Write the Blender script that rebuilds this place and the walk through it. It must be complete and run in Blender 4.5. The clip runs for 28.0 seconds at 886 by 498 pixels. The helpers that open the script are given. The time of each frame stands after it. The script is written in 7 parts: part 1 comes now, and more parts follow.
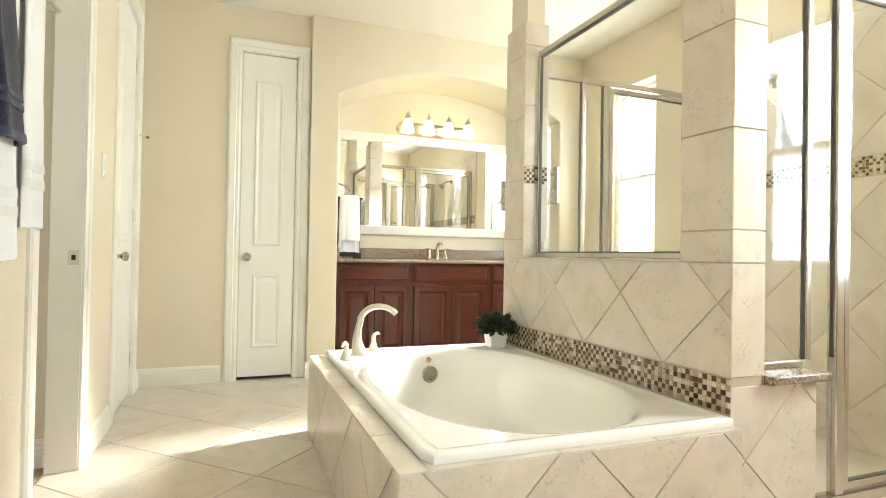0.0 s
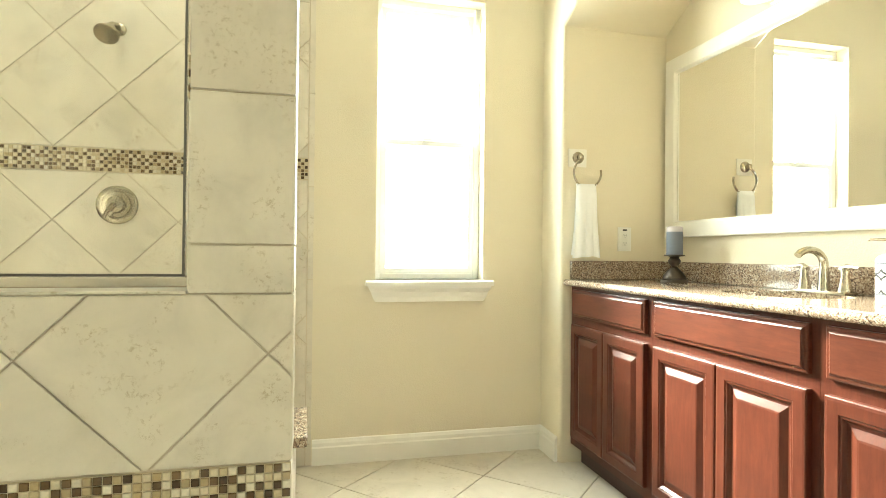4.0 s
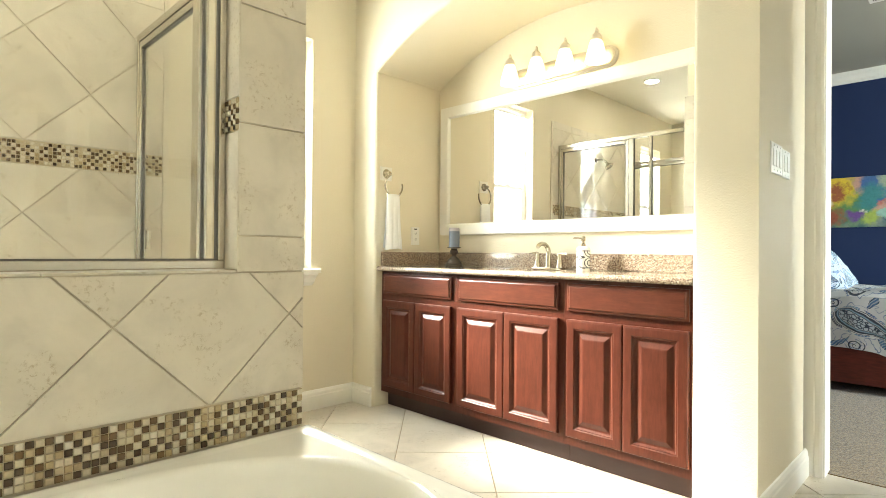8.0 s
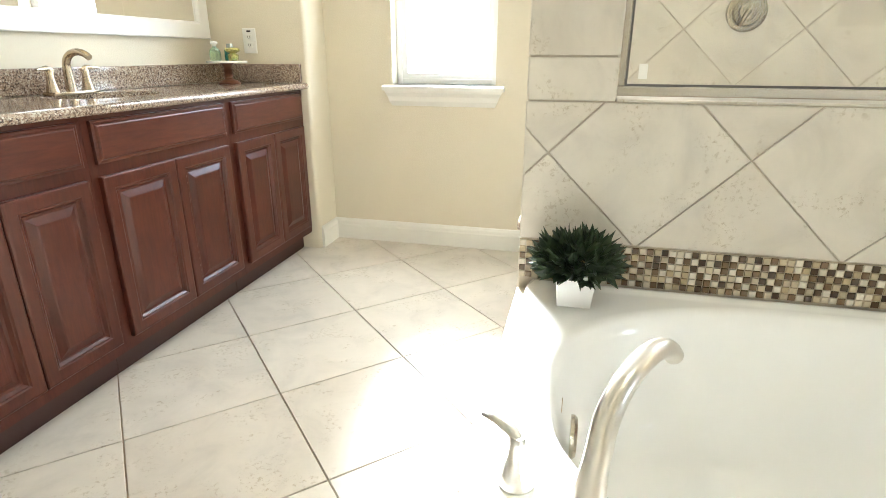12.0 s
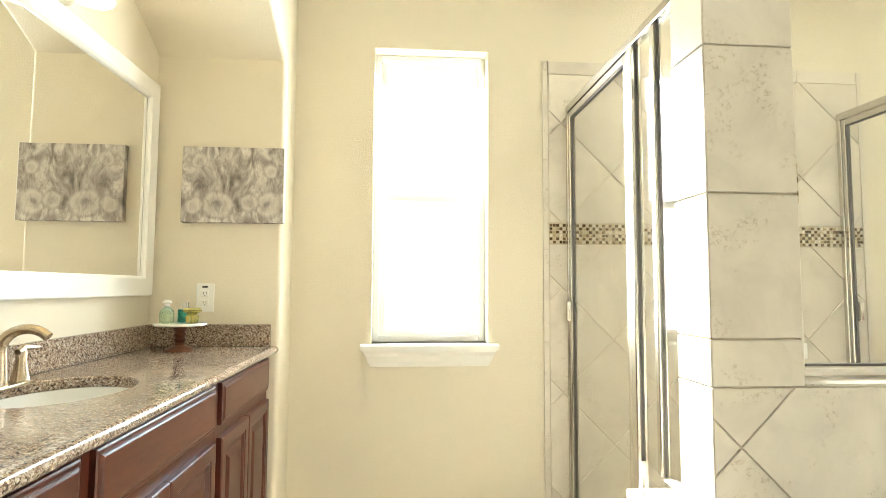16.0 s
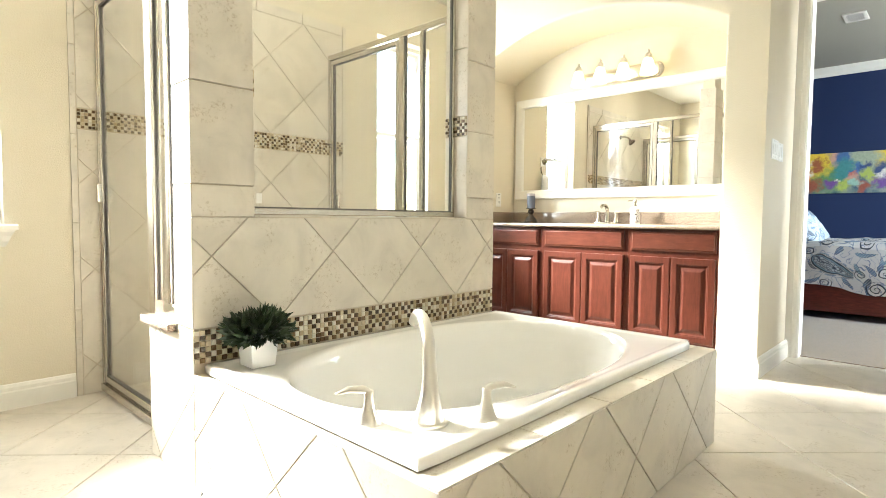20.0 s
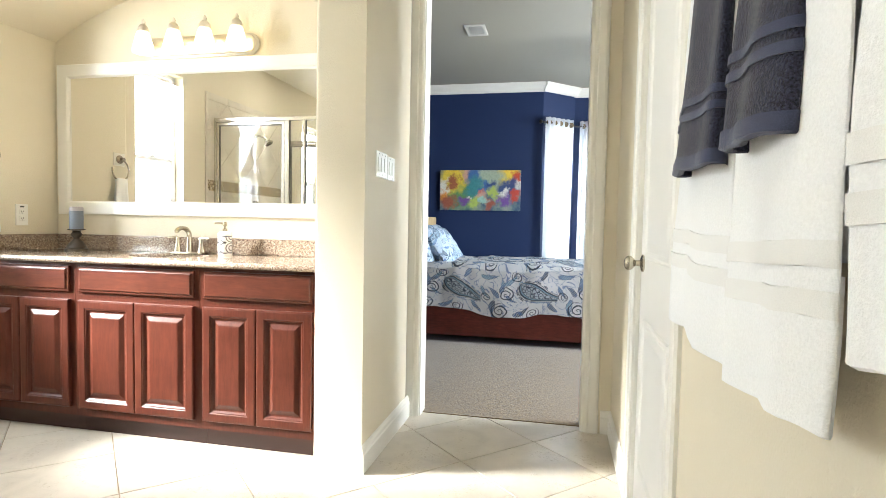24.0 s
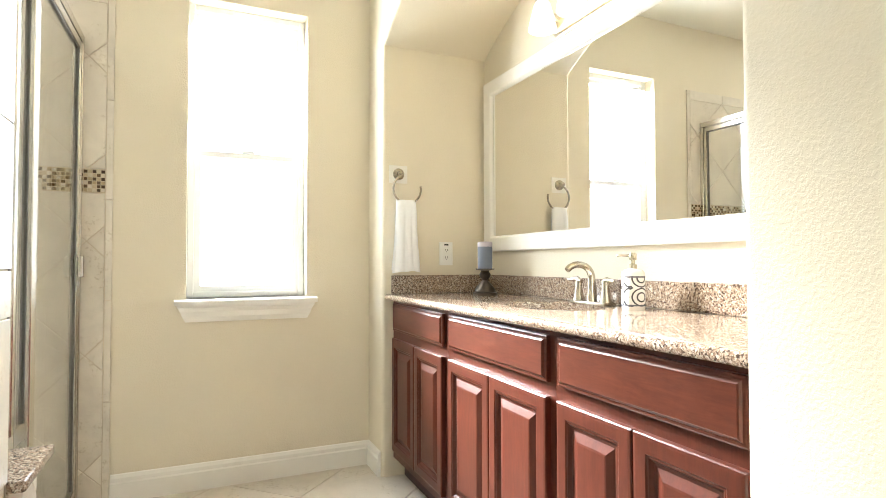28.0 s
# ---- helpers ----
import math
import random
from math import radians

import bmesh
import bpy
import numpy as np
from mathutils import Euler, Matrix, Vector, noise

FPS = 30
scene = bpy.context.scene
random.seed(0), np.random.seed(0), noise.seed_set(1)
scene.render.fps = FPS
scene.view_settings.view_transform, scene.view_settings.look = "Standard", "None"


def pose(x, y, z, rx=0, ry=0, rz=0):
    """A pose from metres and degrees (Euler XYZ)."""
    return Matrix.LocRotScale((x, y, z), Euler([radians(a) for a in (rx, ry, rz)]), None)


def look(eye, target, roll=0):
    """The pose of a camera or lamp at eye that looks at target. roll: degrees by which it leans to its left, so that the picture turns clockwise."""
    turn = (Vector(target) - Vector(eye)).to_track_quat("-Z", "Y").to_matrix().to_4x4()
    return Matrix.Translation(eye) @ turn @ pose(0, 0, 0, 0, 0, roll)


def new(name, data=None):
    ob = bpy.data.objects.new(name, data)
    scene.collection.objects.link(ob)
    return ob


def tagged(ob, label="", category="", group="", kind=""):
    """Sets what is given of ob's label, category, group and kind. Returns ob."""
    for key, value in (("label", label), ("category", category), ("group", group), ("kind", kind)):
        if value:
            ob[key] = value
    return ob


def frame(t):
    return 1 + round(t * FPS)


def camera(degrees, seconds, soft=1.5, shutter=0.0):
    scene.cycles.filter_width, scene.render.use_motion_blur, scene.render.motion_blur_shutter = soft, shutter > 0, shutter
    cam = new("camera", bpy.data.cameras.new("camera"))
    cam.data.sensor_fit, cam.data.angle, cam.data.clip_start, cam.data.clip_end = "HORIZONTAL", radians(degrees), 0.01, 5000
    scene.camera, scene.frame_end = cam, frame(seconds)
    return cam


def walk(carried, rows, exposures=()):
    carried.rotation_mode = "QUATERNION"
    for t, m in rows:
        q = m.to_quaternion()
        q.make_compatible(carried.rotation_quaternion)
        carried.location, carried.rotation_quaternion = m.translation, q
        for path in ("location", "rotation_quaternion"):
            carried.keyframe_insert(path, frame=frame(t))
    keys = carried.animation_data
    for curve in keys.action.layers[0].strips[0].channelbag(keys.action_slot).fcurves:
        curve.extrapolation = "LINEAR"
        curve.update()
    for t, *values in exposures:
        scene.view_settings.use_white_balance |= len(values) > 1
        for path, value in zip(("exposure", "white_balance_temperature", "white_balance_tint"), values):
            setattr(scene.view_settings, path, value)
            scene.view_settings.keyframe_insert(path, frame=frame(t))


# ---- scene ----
import functools
cam = camera(77.9, 28.0, soft=0.7)
PATH = [
    (0, (1.385, -1.59, 0.965), (-0.480, -0.870, 0.990), 1.0),
    (1, (1.237, -1.648, 0.958), (-0.499, -0.655, 1.002), 1.25),
    (1.5, (1.055, -1.64, 0.972), (-0.490, -0.374, 1.024), 1.3),
    (2, (0.829, -1.56, 0.958), (-0.477, -0.048, 1.014), 1.0),
    (2.5, (0.658, -1.431, 0.991), (-0.352, 0.296, 0.994), 0.5),
    (3, (0.452, -1.406, 1.02), (-0.048, 0.531, 1.021), 0.9),
    (3.5, (0.278, -1.361, 1.024), (0.265, 0.639, 1.031), 0.9),
    (4, (0.039, -1.341, 1.057), (0.506, 0.604, 1.072), 0.6),
    (4.5, (-0.19, -1.421, 1.064), (0.677, 0.381, 1.078), 0.7),
    (6.5, (-0.908, -1.651, 1.187), (0.583, -0.317, 1.193), 1.0),
    (7, (-0.929, -1.648, 1.194), (0.572, -0.326, 1.196), 1.0),
    (7.5, (-0.963, -1.642, 1.126), (0.529, -0.31, 1.131), 0.8),
    (8, (-0.995, -1.642, 1.026), (0.429, -0.238, 1.038), 0.5),
    (8.5, (-1.043, -1.657, 0.935), (0.25, -0.132, 0.898), 0.3),
    (9, (-1.103, -1.686, 0.896), (0.052, -0.066, 0.694), 1.2),
    (9.5, (-1.151, -1.694, 0.818), (-0.151, 0.001, 0.459), 1.0),
    (10, (-1.22, -1.747, 0.854), (-0.42, -0.008, 0.275), 0.1),
    (10.5, (-1.278, -1.701, 0.851), (-0.7, 0.093, 0.183), -0.0),
    (11, (-1.356, -1.657, 0.883), (-1.057, 0.197, 0.196), 0.2),
    (11.5, (-1.455, -1.62, 0.967), (-1.571, 0.249, 0.265), -0.0),
    (12, (-1.526, -1.555, 1.077), (-1.976, 0.275, 0.406), 0.1),
    (12.5, (-1.577, -1.524, 1.173), (-2.233, 0.3, 0.68), 0.2),
    (13, (-1.604, -1.508, 1.233), (-2.394, 0.311, 0.967), -0.1),
    (13.5, (-1.679, -1.455, 1.25), (-2.614, 0.31, 1.154), -0.3),
    (15.5, (-2.347, -1.16, 1.168), (-2.657, 0.811, 1.31), -0.2),
    (16, (-2.41, -1.263, 1.193), (-2.26, 0.727, 1.331), 0.3),
    (16.5, (-2.516, -1.43, 1.235), (-1.969, 0.491, 1.346), 0.3),
    (17, (-2.477, -1.584, 1.235), (-1.642, 0.23, 1.345), 1.0),
    (17.5, (-2.418, -1.692, 1.194), (-1.315, -0.031, 1.342), 0.0),
    (18, (-2.41, -1.772, 1.123), (-1.148, -0.229, 1.285), 0.2),
    (18.5, (-2.415, -1.933, 1.086), (-1.094, -0.44, 1.256), -0.4),
    (19, (-2.434, -1.935, 1.02), (-1.042, -0.506, 1.159), 0.1),
    (19.5, (-2.453, -1.93, 0.962), (-1.015, -0.54, 0.991), 0.3),
    (20, (-2.45, -1.924, 0.958), (-0.998, -0.552, 0.848), 0.5),
    (20.5, (-2.42, -1.927, 0.98), (-0.959, -0.572, 0.812), 0.7),
    (22.5, (-1.867, -1.877, 1.055), (-0.071, -1.015, 0.878), 1.0),
    (23, (-1.563, -1.887, 1.097), (0.274, -1.115, 0.926), 0.9),
    (23.5, (-1.258, -1.932, 1.122), (0.641, -1.321, 0.975), 0.9),
    (24, (-1.036, -1.896, 1.137), (0.919, -1.483, 1.043), 1.1),
    (24.5, (-0.751, -1.843, 1.143), (1.221, -1.515, 1.101), 1.6),
    (25, (-0.466, -1.809, 1.151), (1.515, -1.533, 1.145), 1.3),
    (25.5, (-0.166, -1.783, 1.137), (1.815, -1.514, 1.16), 1.6),
    (26, (0.055, -1.737, 1.133), (1.967, -1.15, 1.165), 1.2),
    (26.5, (0.253, -1.627, 1.118), (1.987, -0.632, 1.164), 0.9),
    (27, (0.359, -1.537, 1.114), (1.755, -0.104, 1.148), 0.2),
    (27.5, (0.397, -1.496, 1.114), (1.435, 0.214, 1.154), -0.1),
    (28, (0.409, -1.468, 1.086), (1.225, 0.358, 1.139), -0.1),
]
EXPOSURE = [(0, 3.96, 6460, 6), (1.5, 4.02, 6650, 4), (4, 4.08, 6800, -5), (7, 3.85, 6800, 1), (9, 4.1, 6340, 2), (11, 4.29, 5640, 6), (13, 4.02, 5990, 8), (16, 4.22, 6270, 4), (17, 4.14, 6420, 6), (20, 4.11, 6240, 7), (23, 4.0, 6200, 8), (25, 3.86, 6100, 9), (26.5, 4.02, 6200, 6), (28, 3.97, 6050, 9)]
walk(cam, [(t, look(eye, target, roll)) for t, eye, target, roll in PATH], EXPOSURE)

# ---- world and light ----
world = bpy.data.worlds.new("sky")
scene.world = world
world.use_nodes = True
wn = world.node_tree.nodes
sky = wn.new("ShaderNodeTexSky")
sky.sky_type = "NISHITA"
sky.sun_disc = False
sky.sun_elevation = radians(29.4)
sky.sun_rotation = radians(-22.3)
world.node_tree.links.new(sky.outputs[0], wn["Background"].inputs[0])
wn["Background"].inputs[1].default_value = 0.055

SUN_WAY = Vector((0.41, -1.0, -0.61)).normalized()   # a hazy sun with a wide glow
sun_data = bpy.data.lights.new("sun", "SUN")
sun_data.energy, sun_data.angle, sun_data.color = 5.0, radians(22), (1.0, 0.96, 0.90)
sun = new("sun", sun_data)
sun.matrix_world = look((0, 0, 0), SUN_WAY)


def window_lamp(name, eye, target, w, h, watts, colour):
    data = bpy.data.lights.new(name, "AREA")
    data.shape, data.size, data.size_y, data.energy, data.color = "RECTANGLE", w, h, watts, colour
    lamp = new(name, data)
    lamp.matrix_world = look(eye, target)
    return lamp


# ---- plan ----
BACK = 1.455            # inner face of the window wall
FRONT = -2.2           # inner face of the wall with the towels
RIGHT, LEFT = 1.27, -2.945   # faces of the two vanity walls
LINEN = -3.02
CEIL = 2.83
TW0, TW1 = -1.675, 0.0       # ends of the tiled wall behind the tub
DECK = 0.41
DOORTOP = 2.505
WIN_B, WIN_A = (0.357, 0.930), (-2.555, -1.980)
WZ0, WZ1 = 0.915, 2.40

# bright sky behind the upper sash, dimmer garden light behind the lower one
for side, (wx0, wx1) in (("b", WIN_B), ("a", WIN_A)):
    wx = (wx0 + wx1) / 2
    window_lamp("sky_light_" + side, (wx, BACK + 0.2, 2.00), (wx, -3, -0.3), 0.56, 0.70, 3.6 if side == "b" else 2.5, (0.98, 1.0, 1.0))
    window_lamp("garden_light_" + side, (wx, BACK + 0.2, 1.28), (wx, -3, 1.28), 0.56, 0.68, 1.5 if side == "b" else 0.95, (0.86, 0.95, 1.0))
# fill lamp added at an unseen opening, to lift the small room's dim wall
window_lamp("small_room_fill_light", (0.44, -3.05, 1.55), (-1.5, -3.05, 1.3), 0.6, 1.1, 1.4, (0.98, 1.0, 1.0))


# ---- material helpers ----
def material(name):
    m = bpy.data.materials.new(name)
    m.use_nodes = True
    return m, m.node_tree.nodes, m.node_tree.links, m.node_tree.nodes["Principled BSDF"]


def texture_place(n, l, scale=1.0):
    g = n.new("ShaderNodeNewGeometry")
    mp = n.new("ShaderNodeMapping")
    mp.inputs["Scale"].default_value = (scale, scale, scale) if not isinstance(scale, tuple) else scale
    l.new(g.outputs["Position"], mp.inputs["Vector"])
    return mp.outputs["Vector"]


def noise_node(n, l, vec, scale, detail=4, rough=0.55, distort=0.0):
    t = n.new("ShaderNodeTexNoise")
    t.inputs["Scale"].default_value, t.inputs["Detail"].default_value = scale, detail
    t.inputs["Roughness"].default_value, t.inputs["Distortion"].default_value = rough, distort
    l.new(vec, t.inputs["Vector"])
    return t.outputs["Fac"]


def ramp(n, l, fac, stops, constant=False):
    r = n.new("ShaderNodeValToRGB")
    e = r.color_ramp.elements
    while len(e) < len(stops):
        e.new(0.5)
    for el, (p, c) in zip(e, stops):
        el.position, el.color = p, (*c, 1)
    if constant:
        r.color_ramp.interpolation = "CONSTANT"
    l.new(fac, r.inputs[0])
    return r.outputs[0]


def mix(n, l, kind, fac, a, b):
    m = n.new("ShaderNodeMix")
    m.data_type, m.blend_type = "RGBA", kind
    for sock, v in ((m.inputs[0], fac), (m.inputs[6], a), (m.inputs[7], b)):
        if isinstance(v, (int, float)):
            sock.default_value = v
        elif isinstance(v, tuple):
            sock.default_value = (*v, 1)
        else:
            l.new(v, sock)
    return m.outputs[2]


def bump(n, l, p, height, strength, distance=0.002):
    b = n.new("ShaderNodeBump")
    b.inputs["Strength"].default_value, b.inputs["Distance"].default_value = strength, distance
    l.new(height, b.inputs["Height"])
    l.new(b.outputs[0], p.inputs["Normal"])


def plain(name, colour, rough=0.5, metal=0.0, spec=0.5, grain=0.0, grain_scale=60, vary=0.06, coat=0.0):
    m, n, l, p = material(name)
    v = texture_place(n, l)
    f = noise_node(n, l, v, 3.0, 3)
    dark = tuple(c * (1 - vary) for c in colour)
    lite = tuple(min(1, c * (1 + vary)) for c in colour)
    l.new(ramp(n, l, f, [(0.3, dark), (0.7, lite)]), p.inputs["Base Color"])
    p.inputs["Roughness"].default_value, p.inputs["Metallic"].default_value = rough, metal
    p.inputs["Specular IOR Level"].default_value = spec
    p.inputs["Coat Weight"].default_value = coat
    if grain:
        bump(n, l, p, noise_node(n, l, v, grain_scale, 3), grain)
    return m


def tile_material(name, base, random_island=False):
    m, n, l, p = material(name)
    v = texture_place(n, l)
    if random_island:
        rnd = n.new("ShaderNodeNewGeometry").outputs["Random Per Island"]
    else:
        rnd = n.new("ShaderNodeObjectInfo").outputs["Random"]
    off = n.new("ShaderNodeVectorMath")
    off.operation = "MULTIPLY_ADD"
    comb = n.new("ShaderNodeCombineXYZ")
    for i in range(3):
        l.new(rnd, comb.inputs[i])
    l.new(comb.outputs[0], off.inputs[0])
    off.inputs[1].default_value = (23.0, 11.0, 17.0)
    l.new(v, off.inputs[2])
    vec = off.outputs[0]
    cloud = noise_node(n, l, vec, 5.5, 6, 0.6, 0.6)
    c = ramp(n, l, cloud, [(0.28, tuple(x * 0.86 for x in base)), (0.5, base), (0.74, tuple(min(1, x * 1.1) for x in base))])
    pits = noise_node(n, l, vec, 70, 8, 0.75, 0.3)
    patch = noise_node(n, l, vec, 7.0, 3, 0.5, 0.8)
    veil = ramp(n, l, pits, [(0.38, (0.72, 0.67, 0.58)), (0.47, (1, 1, 1))])
    gate = ramp(n, l, patch, [(0.52, (0, 0, 0)), (0.62, (0.95, 0.95, 0.95))])
    c2 = mix(n, l, "MULTIPLY", gate, c, veil)
    tone = ramp(n, l, rnd, [(0.0, (0.94, 0.93, 0.92)), (1.0, (1.0, 1.0, 1.0))])
    c3 = mix(n, l, "MULTIPLY", 1.0, c2, tone)
    l.new(c3, p.inputs["Base Color"])
    p.inputs["Roughness"].default_value = 0.32
    bump(n, l, p, pits, 0.2, 0.0012)
    return m


def mosaic_material(name, island, stops):
    m, n, l, p = material(name)
    src = n.new("ShaderNodeNewGeometry").outputs["Random Per Island"] if island else n.new("ShaderNodeObjectInfo").outputs["Random"]
    c = ramp(n, l, src, stops, True)
    v = texture_place(n, l)
    f = ramp(n, l, noise_node(n, l, v, 90, 4), [(0.3, (0.82, 0.82, 0.82)), (0.7, (1, 1, 1))])
    l.new(mix(n, l, "MULTIPLY", 1.0, c, f), p.inputs["Base Color"])
    p.inputs["Roughness"].default_value = 0.22
    return m


def granite_material():
    m, n, l, p = material("speckled_granite")
    v = texture_place(n, l)
    cols = []
    for sc, stops in ((190, [(0.0, (0.025, 0.018, 0.016)), (0.30, (0.080, 0.055, 0.042)), (0.44, (0.21, 0.135, 0.090)), (0.60, (0.35, 0.265, 0.19)), (0.74, (0.57, 0.50, 0.41))]),
                      (380, [(0.0, (0.06, 0.045, 0.038)), (0.4, (0.27, 0.18, 0.125)), (0.75, (0.48, 0.40, 0.31))])):
        t = n.new("ShaderNodeTexVoronoi")
        t.inputs["Scale"].default_value = sc
        l.new(v, t.inputs["Vector"])
        cols.append(ramp(n, l, t.outputs["Color"], stops))
    gate = ramp(n, l, noise_node(n, l, v, 130, 4), [(0.47, (0, 0, 0)), (0.53, (1, 1, 1))])
    l.new(mix(n, l, "MIX", gate, cols[0], cols[1]), p.inputs["Base Color"])
    p.inputs["Roughness"].default_value = 0.09
    return m


def wood_material(name, dark, lite, rough, axis_scale):
    m, n, l, p = material(name)
    v = texture_place(n, l, axis_scale)
    f = noise_node(n, l, v, 34, 8, 0.68, 0.6)
    blot = noise_node(n, l, texture_place(n, l), 6.0, 6, 0.65)
    c = ramp(n, l, f, [(0.34, dark), (0.66, lite)])
    l.new(mix(n, l, "MULTIPLY", 0.7, c, ramp(n, l, blot, [(0.32, (0.62, 0.56, 0.52)), (0.68, (1, 1, 1))])), p.inputs["Base Color"])
    p.inputs["Roughness"].default_value = rough
    p.inputs["Coat Weight"].default_value = 0.03
    p.inputs["Specular IOR Level"].default_value = 0.30
    p.inputs["Coat Roughness"].default_value = 0.2
    bump(n, l, p, f, 0.05, 0.001)
    return m


def glass_material(name, tint, gloss=1.0):
    m, n, l, p = material(name)
    n.remove(p)
    out = n["Material Output"]
    tr = n.new("ShaderNodeBsdfTransparent")
    tr.inputs[0].default_value = (*tint, 1)
    gl = n.new("ShaderNodeBsdfGlossy")
    gl.inputs["Roughness"].default_value = 0.01
    lw = n.new("ShaderNodeLayerWeight")
    lw.inputs[0].default_value = 0.5
    pw = n.new("ShaderNodeMath")
    pw.operation = "POWER"
    pw.inputs[1].default_value = 4.0
    l.new(lw.outputs["Facing"], pw.inputs[0])
    fr = n.new("ShaderNodeMath")
    fr.operation = "MULTIPLY_ADD"
    fr.inputs[1].default_value, fr.inputs[2].default_value = 0.55, 0.035
    l.new(pw.outputs[0], fr.inputs[0])
    mx = n.new("ShaderNodeMixShader")
    l.new(fr.outputs[0], mx.inputs[0])
    l.new(tr.outputs[0], mx.inputs[1])
    l.new(gl.outputs[0], mx.inputs[2])
    l.new(mx.outputs[0], out.inputs[0])
    return m


def wall_paint(name, colour, strength=0.35):
    m, n, l, p = material(name)
    v = texture_place(n, l)
    f = noise_node(n, l, v, 1.7, 3)
    l.new(ramp(n, l, f, [(0.3, tuple(c * 0.97 for c in colour)), (0.7, colour)]), p.inputs["Base Color"])
    p.inputs["Roughness"].default_value = 0.62
    h = ramp(n, l, noise_node(n, l, v, 150, 3, 0.5, 0.2), [(0.42, (0, 0, 0)), (0.62, (1, 1, 1))])
    bump(n, l, p, h, strength * 0.75, 0.0015)
    return m


def emission(name, colour, strength):
    m, n, l, p = material(name)
    p.inputs["Base Color"].default_value = (*colour, 1)
    p.inputs["Emission Color"].default_value = (*colour, 1)
    p.inputs["Emission Strength"].default_value = strength
    return m


def cloth_material(name, colour, scale=260, strength=0.9, vary=0.12):
    m, n, l, p = material(name)
    v = texture_place(n, l)
    f = noise_node(n, l, v, scale, 3, 0.7)
    l.new(ramp(n, l, f, [(0.3, tuple(c * (1 - vary * 2) for c in colour)), (0.7, tuple(min(1, c * (1 + vary)) for c in colour))]), p.inputs["Base Color"])
    p.inputs["Roughness"].default_value = 0.95
    p.inputs["Sheen Weight"].default_value = 0.3
    p.inputs["Specular IOR Level"].default_value = 0.1
    bump(n, l, p, f, strength, 0.004)
    return m


PAINT = wall_paint("cream_wall_paint", (0.715, 0.65, 0.51))
CEILING = wall_paint("cream_white_ceiling_paint", (0.75, 0.715, 0.61), 0.25)
NAVY = wall_paint("navy_wall_paint", (0.005, 0.020, 0.080))
TRIM = plain("white_trim_paint", (0.80, 0.78, 0.72), 0.32, vary=0.02)
DOORWHITE = plain("white_door_paint", (0.80, 0.79, 0.755), 0.35, vary=0.02)
TILE = tile_material("travertine_wall_tile", (0.66, 0.61, 0.515))
FLOORTILE = tile_material("travertine_floor_tile", (0.61, 0.555, 0.465))
GROUT = plain("brown_grout", (0.56, 0.49, 0.38), 0.9, grain=0.4, grain_scale=300, vary=0.15)
FGROUT = plain("floor_grout", (0.40, 0.32, 0.22), 0.9, grain=0.4, grain_scale=300, vary=0.15)
MGROUT = plain("mosaic_grout", (0.52, 0.44, 0.30), 0.9, grain=0.3, grain_scale=300, vary=0.12)
MDARK = [(0.0, (0.070, 0.043, 0.021)), (0.35, (0.110, 0.068, 0.032)), (0.7, (0.165, 0.105, 0.050))]
MLITE = [(0.0, (0.46, 0.36, 0.21)), (0.2, (0.56, 0.46, 0.30)), (0.45, (0.67, 0.59, 0.43)), (0.75, (0.74, 0.68, 0.55))]
MOSAICS = [mosaic_material("brown_mosaic_glass", False, MDARK), mosaic_material("cream_mosaic_stone", False, MLITE)]
MOSAICS_ISLAND = [mosaic_material("brown_mosaic_glass_far", True, MDARK), mosaic_material("cream_mosaic_stone_far", True, MLITE)]


def mosaic_pick(i, j, rng):
    """0: a brown square, 1: a cream one; nearly a chequerboard."""
    return 0 if rng.random() < (0.78 if (i + j) % 2 else 0.08) else 1
GRANITE = granite_material()
CHERRY = wood_material("cherry_cabinet_wood", (0.064, 0.0158, 0.0092), (0.094, 0.0250, 0.0140), 0.30, (2, 2, 0.25))
CHERRY_H = wood_material("cherry_drawer_wood", (0.072, 0.0190, 0.0108), (0.108, 0.0305, 0.0168), 0.30, (2, 0.25, 2))
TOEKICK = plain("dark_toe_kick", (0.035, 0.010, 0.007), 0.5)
ACRYLIC = plain("white_tub_acrylic", (0.89, 0.88, 0.84), 0.05, vary=0.01, coat=0.3)
CERAMIC = plain("white_ceramic", (0.84, 0.83, 0.79), 0.12, vary=0.02)
NICKEL = plain("brushed_nickel", (0.70, 0.67, 0.61), 0.30, metal=1.0, vary=0.03)
CHROME = plain("satin_chrome", (0.62, 0.59, 0.53), 0.26, metal=1.0, vary=0.03)
AGED = plain("aged_nickel", (0.40, 0.36, 0.28), 0.24, metal=1.0, vary=0.05)
SATIN = plain("satin_faucet_nickel", (0.50, 0.455, 0.37), 0.22, metal=1.0, vary=0.04)
BRONZE = plain("bronze_nickel", (0.50, 0.41, 0.30), 0.25, metal=1.0, vary=0.05)
BLACK = plain("black_gasket", (0.10, 0.092, 0.080), 0.4)
MIRROR = plain("mirror_silver", (0.92, 0.92, 0.90), 0.0, metal=1.0, vary=0.0)
GLASS = glass_material("clear_shower_glass", (0.975, 0.98, 0.97))
WINGLASS = glass_material("window_glass", (0.98, 0.99, 1.0))
CARPET = cloth_material("tan_carpet", (0.235, 0.158, 0.078), 75, 1.0, 0.33)
NAVYTOWEL = cloth_material("navy_terry", (0.036, 0.038, 0.066), 330, 0.6, 0.45)
WHITETOWEL = cloth_material("white_terry", (0.84, 0.85, 0.86), 260, 0.4, 0.03)
PLASTIC = plain("white_plastic", (0.80, 0.79, 0.74), 0.35, vary=0.02)
